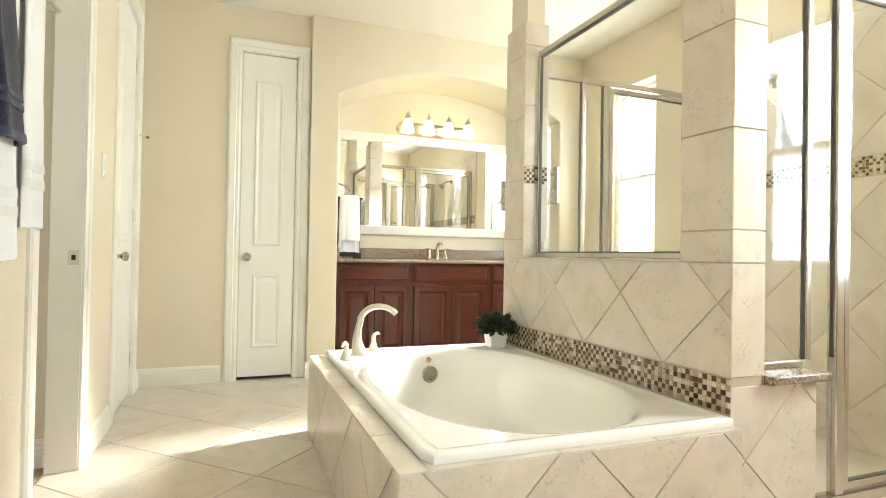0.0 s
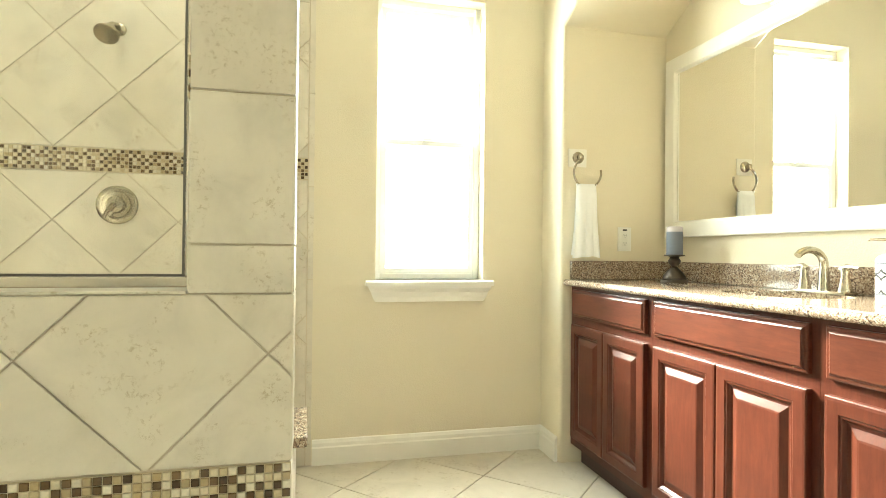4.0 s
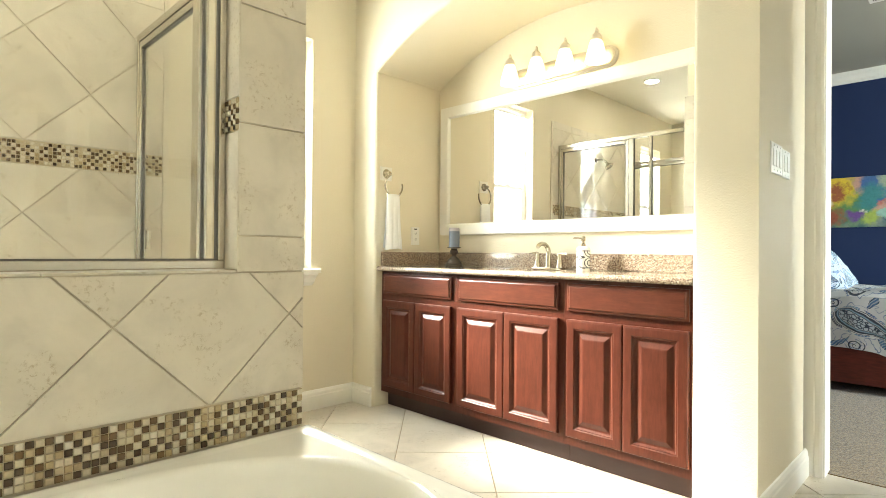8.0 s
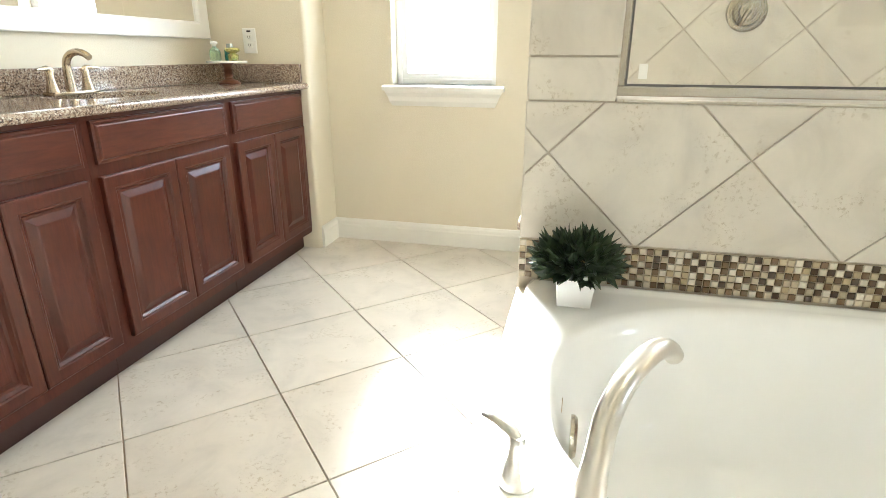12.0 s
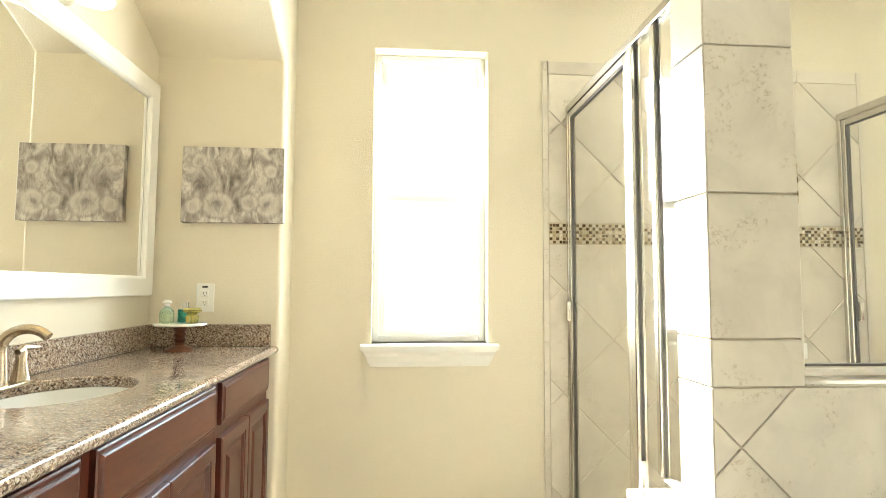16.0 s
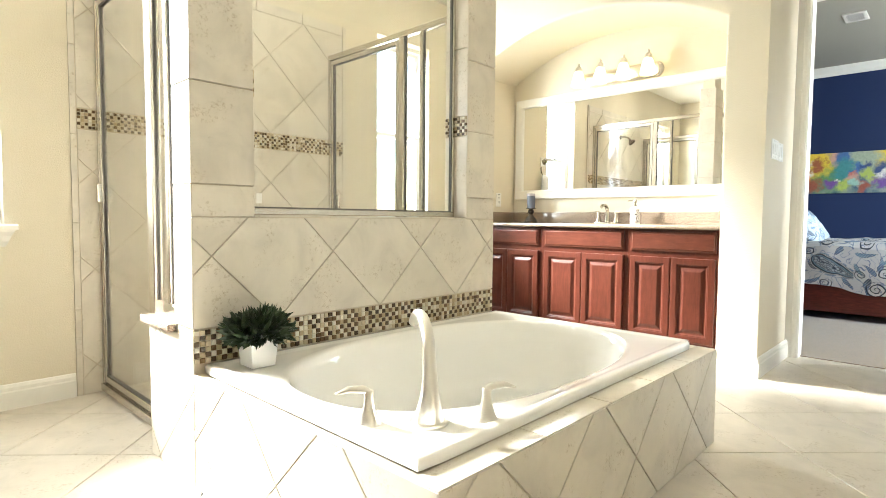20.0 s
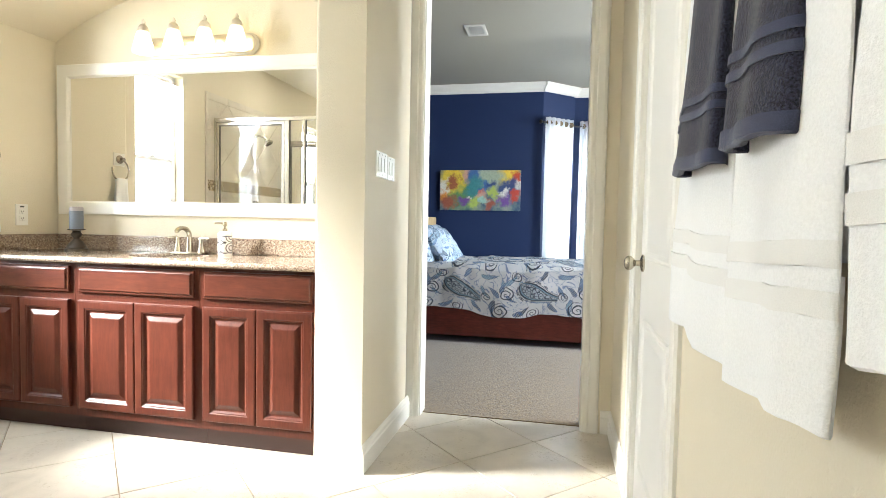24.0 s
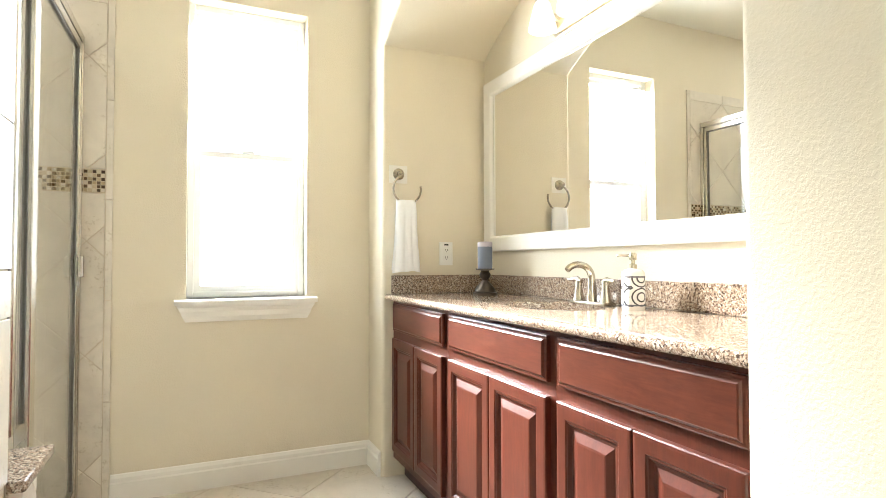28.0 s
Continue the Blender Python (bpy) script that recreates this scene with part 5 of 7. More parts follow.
def duvet_material(name, base, ink, pitch=(0.70, 0.50)):
    """A repeating print: a netted bent drop, scrolls curling off it, feathered leaves between."""
    m, n, l, p = material(name)
    uv = n.new("ShaderNodeUVMap").outputs["UV"]
    v = texture_place(n, l)

    def mth(op, a, b=0.0, c=0.0):
        k = n.new("ShaderNodeMath")
        k.operation = op
        for i, q in enumerate((a, b, c)):
            if isinstance(q, (int, float)):
                k.inputs[i].default_value = q
            else:
                l.new(q, k.inputs[i])
        return k.outputs[0]
    sp = n.new("ShaderNodeSeparateXYZ")
    l.new(uv, sp.inputs[0])
    rows = mth("DIVIDE", sp.outputs[1], pitch[1])
    u1 = mth("ADD", mth("DIVIDE", sp.outputs[0], pitch[0]), mth("MULTIPLY", mth("FLOOR", rows), 0.43))
    wob = mth("MULTIPLY", mth("SUBTRACT", noise_node(n, l, uv, 9, 2), 0.5), 0.05 * pitch[0])
    wob2 = mth("MULTIPLY", mth("SUBTRACT", noise_node(n, l, uv, 11, 2), 0.5), 0.05 * pitch[0])
    k = pitch[0]
    cu = mth("ADD", mth("MULTIPLY", mth("SUBTRACT", mth("FRACT", u1), 0.5), k), wob)
    cv = mth("ADD", mth("MULTIPLY", mth("SUBTRACT", mth("FRACT", rows), 0.5), pitch[1]), wob2)

    def turned(ou, ov, turn):
        c, s_ = math.cos(radians(turn)), math.sin(radians(turn))
        x0, y0 = mth("SUBTRACT", cu, ou * k), mth("SUBTRACT", cv, ov * k)
        return (mth("ADD", mth("MULTIPLY", x0, c), mth("MULTIPLY", y0, s_)), mth("SUBTRACT", mth("MULTIPLY", y0, c), mth("MULTIPLY", x0, s_)))

    def drop(ou, ov, length, width, turn, bend=0.9):
        """Signed distance to a curled drop: blunt at one end, the tip bent aside."""
        length, width = length * k, width * k
        x1, y = turned(ou, ov, turn)
        t = mth("MINIMUM", mth("MAXIMUM", mth("MULTIPLY_ADD", y, 1 / length, 0.42), 0.0), 1.0)
        x = mth("SUBTRACT", x1, mth("MULTIPLY", mth("POWER", t, 3.0), width * bend))
        w = mth("MULTIPLY", mth("SQRT", t), mth("POWER", mth("SUBTRACT", 1.0, t), 0.95))
        far = mth("MAXIMUM", mth("SUBTRACT", mth("ABSOLUTE", mth("SUBTRACT", y, 0.08 * length)), 0.5 * length), 0.0)
        return mth("ADD", mth("MULTIPLY_ADD", w, -width * 1.05, mth("ABSOLUTE", x)), mth("MULTIPLY", far, 1.5))

    def scroll(ou, ov, radius, coil, turn, hand):
        """1 on a line that coils in from the radius to a dot; the line thins towards the middle."""
        x, y = turned(ou, ov, turn)
        r = mth("SQRT", mth("ADD", mth("MULTIPLY", x, x), mth("MULTIPLY", y, y)))
        a = mth("DIVIDE", mth("ARCTAN2", y, x), 2 * math.pi * hand)
        f = mth("ABSOLUTE", mth("SUBTRACT", mth("FRACT", mth("ADD", mth("DIVIDE", r, coil * k), a)), 0.5))
        on = mth("LESS_THAN", f, mth("MULTIPLY_ADD", r, 0.14 / (radius * k), 0.07))
        return mth("MULTIPLY", on, mth("LESS_THAN", r, radius * k))

    def band(d, at, half):
        return mth("LESS_THAN", mth("ABSOLUTE", mth("SUBTRACT", d, at)), half)

    def most(*fs):
        return functools.reduce(lambda a, b: mth("MAXIMUM", a, b), fs)
    q = 0.0115 * k
    d1 = drop(-0.20, 0.01, 0.58, 0.27, 138)
    side = [drop(0.10, 0.20, 0.24, 0.085, 60), drop(0.20, 0.13, 0.22, 0.075, 20), drop(0.30, 0.05, 0.20, 0.07, -25), drop(0.40, 0.26, 0.24, 0.08, 100),
            drop(-0.42, -0.22, 0.22, 0.08, 150), drop(-0.02, -0.27, 0.24, 0.08, 75), drop(0.36, -0.17, 0.26, 0.09, 200), drop(-0.34, 0.29, 0.22, 0.07, 35),
            drop(0.12, -0.05, 0.16, 0.06, 140), drop(0.47, 0.04, 0.20, 0.07, 165)]
    near = functools.reduce(lambda a, b: mth("MINIMUM", a, b), side)
    curls = most(scroll(0.16, 0.02, 0.105, 0.046, 0, 1), scroll(0.25, -0.23, 0.12, 0.05, 90, -1), scroll(-0.18, -0.28, 0.085, 0.04, 40, 1), scroll(0.02, 0.29, 0.08, 0.04, 200, -1), scroll(0.43, -0.04, 0.07, 0.036, 130, 1))
    net = n.new("ShaderNodeTexVoronoi")
    net.feature = "DISTANCE_TO_EDGE"
    net.inputs["Scale"].default_value = 26.0 / k
    l.new(uv, net.inputs["Vector"])
    free = mth("GREATER_THAN", d1, 5.2 * q)
    rib = mth("GREATER_THAN", mth("FRACT", mth("MULTIPLY", mth("ADD", cu, mth("MULTIPLY", cv, 0.7)), 34 / k)), 0.42)
    dark = most(band(d1, 0.0, 0.95 * q), band(d1, -2.7 * q, 0.35 * q), band(d1, 2.2 * q, 0.32 * q),
                mth("MULTIPLY", mth("LESS_THAN", d1, -3.4 * q), mth("LESS_THAN", net.outputs["Distance"], 0.10)),
                mth("MULTIPLY", free, most(mth("MULTIPLY", band(near, 0.0, 0.24 * q), rib), curls)))
    stem = ramp(n, l, noise_node(n, l, uv, 5.0 * 0.7 / k, 1, 0.4, 2.6), [(0.474, (0, 0, 0)), (0.486, (1, 1, 1)), (0.500, (1, 1, 1)), (0.512, (0, 0, 0))])
    petals = mth("MULTIPLY", free, mth("LESS_THAN", near, 0.0))
    blue = most(petals, mth("MULTIPLY", band(d1, 3.9 * q, 1.0 * q), mth("GREATER_THAN", noise_node(n, l, uv, 18 * 0.7 / k, 1), 0.46)))
    tone = ramp(n, l, noise_node(n, l, uv, 5.0, 2), [(0.38, ink[0]), (0.47, ink[1]), (0.60, ink[2])])
    c = mix(n, l, "MIX", mth("MULTIPLY", blue, mth("MULTIPLY_ADD", rib, 0.5, 0.45)), base, tone)
    c = mix(n, l, "MIX", most(mth("MULTIPLY", band(d1, -1.7 * q, 0.8 * q), 0.8), mth("MULTIPLY", mth("LESS_THAN", d1, -3.4 * q), 0.35)), c, ink[2])
    c = mix(n, l, "MIX", mth("MULTIPLY", mth("MULTIPLY", free, stem), 0.75), c, ink[1])
    c = mix(n, l, "MIX", mth("MULTIPLY", dark, 0.93), c, ink[0])
    l.new(c, p.inputs["Base Color"])
    p.inputs["Roughness"].default_value = 0.9
    bump(n, l, p, noise_node(n, l, v, 300, 2), 0.2, 0.001)
    return m


INK = ((0.030, 0.045, 0.080), (0.09, 0.19, 0.42), (0.22, 0.40, 0.55))
DUVET = duvet_material("paisley_cotton", (0.88, 0.88, 0.88), INK)
DUVET2 = duvet_material("paisley_pillow_cotton", (0.50, 0.60, 0.70), INK, (0.34, 0.26))
REDWOOD = wood_material("red_mahogany", (0.060, 0.012, 0.008), (0.11, 0.022, 0.014), 0.30, (2, 0.3, 2))
MAPLE = wood_material("pale_maple", (0.62, 0.46, 0.24), (0.72, 0.56, 0.32), 0.4, (2, 2, 0.3))
bed = thing("bed", "platform bed with red wood rails and a pale headboard", "bed", at=(4.05, -1.5, 0.004))
part("side_rail", boxm(-0.02, 0.03, -0.93, 1.10, 0.075, 0.345, bevel=0.006), REDWOOD, bed, "dark red wood side rail")
part("side_rail", boxm(1.18, 1.23, -0.93, 1.10, 0.075, 0.345, bevel=0.006), REDWOOD, bed, "dark red wood side rail")
part("foot_rail", boxm(0.031, 1.179, -0.93, -0.88, 0.075, 0.345, bevel=0.006), REDWOOD, bed, "dark red wood foot rail")
part("platform", boxm(0.031, 1.179, -0.879, 1.09, 0.15, 0.26), REDWOOD, bed)
for lx in (0.05, 1.16):
    for ly in (-0.85, 0.98):
        part("leg", boxm(lx - 0.04, lx + 0.04, ly - 0.04, ly + 0.04, 0, 0.149), REDWOOD, bed)
part("headboard", boxm(0.0, 1.21, 1.02, 1.07, 0.346, 1.20, bevel=0.01), MAPLE, bed, "pale maple headboard")
part("mattress", boxm(0.035, 1.175, -0.84, 1.01, 0.262, 0.665, bevel=0.04, seg=3), WHITETOWEL, bed, smooth=True)


def duvet_mesh():
    bm = bmesh.new()
    print_uv = bm.loops.layers.uv.new("print")
    nx, ny = 60, 90
    grid, spots = [], {}
    for i in range(nx + 1):
        row = []
        for j in range(ny + 1):
            s = -0.48 + (1.18 + 0.48 + 0.42) * i / nx
            y = -1.33 + 2.27 * j / ny
            z = 0.750
            x = s
            if s < 0.02:
                over = 0.02 - s
                x = -0.045 - 0.02 * math.sin(over * 9) + 0.02 * noise.noise((y * 5, over * 3, 1))
                z = 0.730 - over * (0.84 + 0.07 * math.sin(y * 5 + 1) + 0.30 * max(0.0, -0.25 - y))
                x += 0.03 * min(1, over * 8) - 0.045
            elif s > 1.18:
                over = s - 1.18
                x = 1.24 + 0.02 * noise.noise((y * 5, over * 3, 5))
                z = 0.730 - over * 0.92
            yy = y
            if y < -0.86:
                over = -0.86 - y
                yy = -0.935 - 0.03 * noise.noise((s * 4, over * 3, 2))
                z = min(z, 0.725 - over * 0.98)
                if s < 0.02:
                    z = 0.73 - max(over, 0.02 - s) * 0.95 - 0.10 * min(over, 0.02 - s)
            z += 0.030 * noise.noise((x * 3.1, yy * 3.3, 0)) + 0.012 * noise.noise((x * 8, yy * 7, 3))
            z += 0.035 * math.sin(max(0.0, min(1.0, (s - 0.02) / 1.16)) * math.pi)
            row.append(bm.verts.new((x, yy, z)))
            spots[row[-1]] = (y, s)
        grid.append(row)
    for i in range(nx):
        for j in range(ny):
            f = bm.faces.new((grid[i][j], grid[i + 1][j], grid[i + 1][j + 1], grid[i][j + 1]))
            for lp in f.loops:
                lp[print_uv].uv = spots[lp.vert]
    bmesh.ops.solidify(bm, geom=bm.faces[:], thickness=0.03)
    return bm


duvet = thing("duvet", "white duvet with a blue paisley print hanging over the bed", "duvet", at=(4.05, -1.5, 0.004))
part("cover", duvet_mesh(), DUVET, duvet, smooth=True)


def pillow(x, y, z, tilt, turn, mat, label):
    ob = thing("pillow", label, "pillow", group="bed pillows", at=(x, y, z))
    bm = bmesh.new()
    print_uv = bm.loops.layers.uv.new("print")
    n = 20
    for sgn in (1, -1):
        g = []
        for i in range(n + 1):
            row = []
            for j in range(n + 1):
                u, v = -1 + 2 * i / n, -1 + 2 * j / n
                h = 0.095 * ((1 - u ** 4) * (1 - v ** 4)) ** 0.5
                pinch = 1 - 0.05 * (1 - abs(u)) * abs(v) - 0.05 * (1 - abs(v)) * abs(u)
                row.append(bm.verts.new((u * 0.33 * pinch, sgn * h + 0.012 * noise.noise((u * 3, v * 3, sgn + x)), v * 0.24 * pinch)))
            g.append(row)
        for i in range(n):
            for j in range(n):
                f = bm.faces.new((g[i][j], g[i + 1][j], g[i + 1][j + 1], g[i][j + 1]))
                for lp in f.loops:
                    lp[print_uv].uv = (lp.vert.co.x, lp.vert.co.z)
    bmesh.ops.remove_doubles(bm, verts=bm.verts, dist=0.002)
    bmesh.ops.transform(bm, matrix=pose(0, 0, 0, tilt, 0, turn), verts=bm.verts)
    part("pillowcase", bm, mat, ob, smooth=True)


pillow(4.42, -0.55, 0.890, -24, 4, DUVET2, "blue paisley pillow propped against the headboard")
pillow(4.92, -0.55, 0.900, -22, -5, DUVET2, "blue paisley pillow propped against the headboard")
pillow(4.50, -0.74, 0.885, -34, -3, DUVET2, "blue paisley pillow leaning on the pillows behind")

m_, n_, l_, p_ = material("sheer_white_curtain")
p_.inputs["Base Color"].default_value = (0.82, 0.84, 0.86, 1)
p_.inputs["Roughness"].default_value = 0.9
tl = n_.new("ShaderNodeBsdfTranslucent")
tl.inputs[0].default_value = (0.85, 0.88, 0.92, 1)
mx = n_.new("ShaderNodeMixShader")
mx.inputs[0].default_value = 0.62
l_.new(p_.outputs[0], mx.inputs[1])
l_.new(tl.outputs[0], mx.inputs[2])
l_.new(mx.outputs[0], n_["Material Output"].inputs[0])
bump(n_, l_, p_, noise_node(n_, l_, texture_place(n_, l_), 400, 2), 0.3, 0.001)
SHEER = m_
ROD_Z = 2.30
RODMETAL = plain("dark_rod_metal", (0.05, 0.045, 0.04), 0.35, metal=0.7, vary=0.1)


def curtain(a, b, label, phase):
    """A gathered panel from a to b (plan points), hung from grommets."""
    a, b = Vector((*a, 0)), Vector((*b, 0))
    ob = thing("curtain", label, "curtain", group="bedroom curtains", at=(a.x, a.y, 0.0))
    d = b - a
    nrm = Vector((-d.y, d.x, 0)).normalized()
    bm = bmesh.new()
    nu, nz = 90, 24
    g = []
    for i in range(nu + 1):
        row = []
        for j in range(nz + 1):
            u, w = i / nu, j / nz
            z = 0.03 + (ROD_Z + 0.03) * w
            amp = 0.028 * (0.65 + 0.5 * noise.noise((u * 5 + phase, w * 1.5, 0)))
            sway = 0.02 * noise.noise((u * 2, w * 2, phase))
            p = d * u * (0.93 + 0.07 * w) + nrm * (amp * math.sin(u * 2 * math.pi * 6 + phase + 0.5 * (1 - w)) + sway * (1 - w))
            row.append(bm.verts.new((p.x, p.y, z)))
        g.append(row)
    for i in range(nu):
        for j in range(nz):
            bm.faces.new((g[i][j], g[i + 1][j], g[i + 1][j + 1], g[i][j + 1]))
    part("drape", bm, SHEER, ob, smooth=True)
    for k in range(5):
        p = d * ((k + 0.5) / 5)
        part("grommet", lathe(bmesh.new(), [(0.030, -0.004), (0.030, 0.004), (0.016, 0.004)], (p.x, p.y, ROD_Z), 14, "x"), BRONZE, ob, "round metal grommet", smooth=True)


C0, C1 = A0 + Vector((-0.10, -0.04, 0)), A1 + Vector((-0.12, -0.04, 0))
curtain((C0.x, C0.y), (C1.x - 0.06, C1.y + 0.05), "sheer white curtain glowing before the bay window", 0.3)
curtain((C1.x, C1.y - 0.02), (C1.x + 0.01, C1.y - 0.36), "sheer white curtain beside the wide window", 1.9)
rod = thing("curtain_rod", "thin dark metal curtain rod with a finial", "curtain rod", at=(C0.x, C0.y, ROD_Z))
q0 = C0 + Vector((-0.03, 0.05, 0)) - C0
q1, q2 = C1 - C0, C1 + Vector((0.01, -1.9, 0)) - C0
part("pole", tube(bmesh.new(), [q0, q1, q2], 0.009, 10), RODMETAL, rod, smooth=True)
part("finial", lathe(bmesh.new(), [(0.006, -0.01), (0.02, 0.0), (0.022, 0.012), (0.012, 0.026)], (q0.x, q0.y, 0), 14, "y"), RODMETAL, rod, smooth=True)
for q in (q0 + Vector((0.04, -0.03, 0)), q2 + Vector((0, 0.05, 0))):
    part("bracket", tube(bmesh.new(), [q, q + Vector((0.10, 0.0, 0.0))], 0.007, 8), RODMETAL, rod, smooth=True)


def ceiling_vent(name, x, y, z, w, d, label, slats, along):
    ob = thing(name, label, "vent", at=(x, y, z))
    bm = bmesh.new()
    t = 0.022
    for a in ((-w / 2, w / 2, -d / 2, -d / 2 + t), (-w / 2, w / 2, d / 2 - t, d / 2), (-w / 2, -w / 2 + t, -d / 2 + t, d / 2 - t), (w / 2 - t, w / 2, -d / 2 + t, d / 2 - t)):
        box(bm, *a, -0.010, -0.001, bevel=0.002)
    part("frame", bm, PLASTIC, ob)
    # dark sheet put in for the shade of the duct between the slats
    part("backing", boxm(-w / 2 + t, w / 2 - t, -d / 2 + t, d / 2 - t, -0.004, -0.001), DARK, ob)
    for k in range(slats):
        f = (k + 0.5) / slats - 0.5
        if along == "x":
            yy = f * (d - 2 * t)
            part("slat", boxm(-w / 2 + t, w / 2 - t, yy - 0.004, yy + 0.002, -0.012, -0.005), PLASTIC, ob)
        else:
            xx = f * (w - 2 * t)
            part("slat", boxm(xx - 0.004, xx + 0.002, -d / 2 + t, d / 2 - t, -0.012, -0.005), PLASTIC, ob)
    return ob


ceiling_vent("ceiling_vent", 3.585, -1.17, BH, 0.25, 0.17, "white louvred ceiling vent in the bedroom", 8, "x")
ceiling_vent("exhaust_vent", 0.61, 0.13, CEIL, 0.26, 0.28, "white bathroom exhaust fan grille", 9, "y")

fan = thing("ceiling_fan", "white ceiling fan with lit tulip shaped glass shades", "ceiling fan", at=(4.06, -2.55, BH))
part("canopy", lathe(bmesh.new(), [(0.015, -0.055), (0.045, -0.05), (0.065, -0.012), (0.066, -0.001)], (0, 0, 0), 24), PLASTIC, fan, smooth=True)
part("downrod", tube(bmesh.new(), [(0, 0, -0.05), (0, 0, -0.10)], 0.014, 10), PLASTIC, fan, smooth=True)
part("motor", lathe(bmesh.new(), [(0.05, -0.22), (0.10, -0.20), (0.11, -0.15), (0.09, -0.11), (0.03, -0.095)], (0, 0, 0), 28), PLASTIC, fan, smooth=True)
BLADE = plain("pale_fan_blade", (0.40, 0.37, 0.28), 0.45)
BOWL = emission("lit_bowl_glass", (1.0, 0.96, 0.86), 0.27)
for k in range(3):
    turn = pose(0, 0, 0, 0, 0, 120 * k + 122)
    bm = tube(bmesh.new(), [(0.03, 0, -0.205), (0.13, 0, -0.215), (0.17, 0, -0.195)], 0.009, 8)
    bmesh.ops.transform(bm, matrix=turn, verts=bm.verts)
    arm = part("lamp_arm", bm, NICKEL, fan, smooth=True)
    bm = lathe(bmesh.new(), [(0.012, 0.0), (0.028, -0.012), (0.034, -0.045), (0.042, -0.085), (0.056, -0.112)], (0, 0, 0), 24)
    bmesh.ops.transform(bm, matrix=turn @ pose(0.172, 0, -0.185, 0, -32, 0), verts=bm.verts)
    part("shade", bm, BOWL, arm, "lit white glass shade", smooth=True)
for k in range(5):
    turn = pose(0, 0, 0, 0, 0, 72 * k + 54)
    bm = bmesh.new()
    outline = [(0.17, -0.045), (0.30, -0.062), (0.38, -0.066), (0.43, -0.052), (0.455, -0.02), (0.455, 0.02), (0.43, 0.052), (0.38, 0.066), (0.30, 0.062), (0.17, 0.045)]
    loft(bm, [[(u, w, -0.172 + w * 0.18 + d) for u, w in outline] for d in (0.0, 0.007)])
    bmesh.ops.transform(bm, matrix=turn, verts=bm.verts)
    blade = part("blade", bm, BLADE, fan)
    bm = boxm(0.085, 0.22, -0.018, 0.018, -0.184, -0.176, bevel=0.002)
    bmesh.ops.transform(bm, matrix=turn, verts=bm.verts)
    part("blade_arm", bm, NICKEL, blade)

stool = thing("stool", "dark cushioned stool before the wide bedroom window", "stool", at=(5.30, -2.72, 0.004))
STOOLWOOD = plain("black_stool_wood", (0.018, 0.017, 0.018), 0.4)
part("seat", boxm(-0.17, 0.17, -0.20, 0.20, 0.655, 0.745, bevel=0.022, seg=3), plain("black_vinyl", (0.02, 0.021, 0.026), 0.45), stool, "black padded seat", smooth=True)
part("seat_frame", boxm(-0.155, 0.155, -0.185, 0.185, 0.61, 0.653, bevel=0.004), STOOLWOOD, stool)
for lx in (-0.13, 0.13):
    for ly in (-0.16, 0.16):
        part("leg", tube(bmesh.new(), [(lx * 1.12, ly * 1.12, 0), (lx, ly, 0.609)], [0.014, 0.02], 8), STOOLWOOD, stool)
    part("stretcher", tube(bmesh.new(), [(lx * 1.08, -0.168, 0.22), (lx * 1.08, 0.168, 0.22)], 0.011, 8), STOOLWOOD, stool)
for ly in (-0.17, 0.17):
    part("stretcher", tube(bmesh.new(), [(-0.138, ly, 0.30), (0.138, ly, 0.30)], 0.011, 8), STOOLWOOD, stool)


# ---- ceiling lights and small wall fittings ----
def can_light(x, y):
    ob = thing("downlight", "round white recessed ceiling light, lit", "ceiling lamp", group="recessed lights", at=(x, y, CEIL))
    part("trim_ring", lathe(bmesh.new(), [(0.088, -0.001), (0.088, -0.006), (0.066, -0.010), (0.064, -0.002)], (0, 0, 0), 28), PLASTIC, ob, smooth=True)
    part("lens", lathe(bmesh.new(), [(0.062, -0.0075), (0.055, -0.009), (0.01, -0.010)], (0, 0, 0), 24), DOWNGLASS, ob, "lit frosted lens", smooth=True)


can_light(-0.86, 0.82)
# this second lens's glow is added, to lift the tub and the floor before it
can_light(-0.85, -1.35)


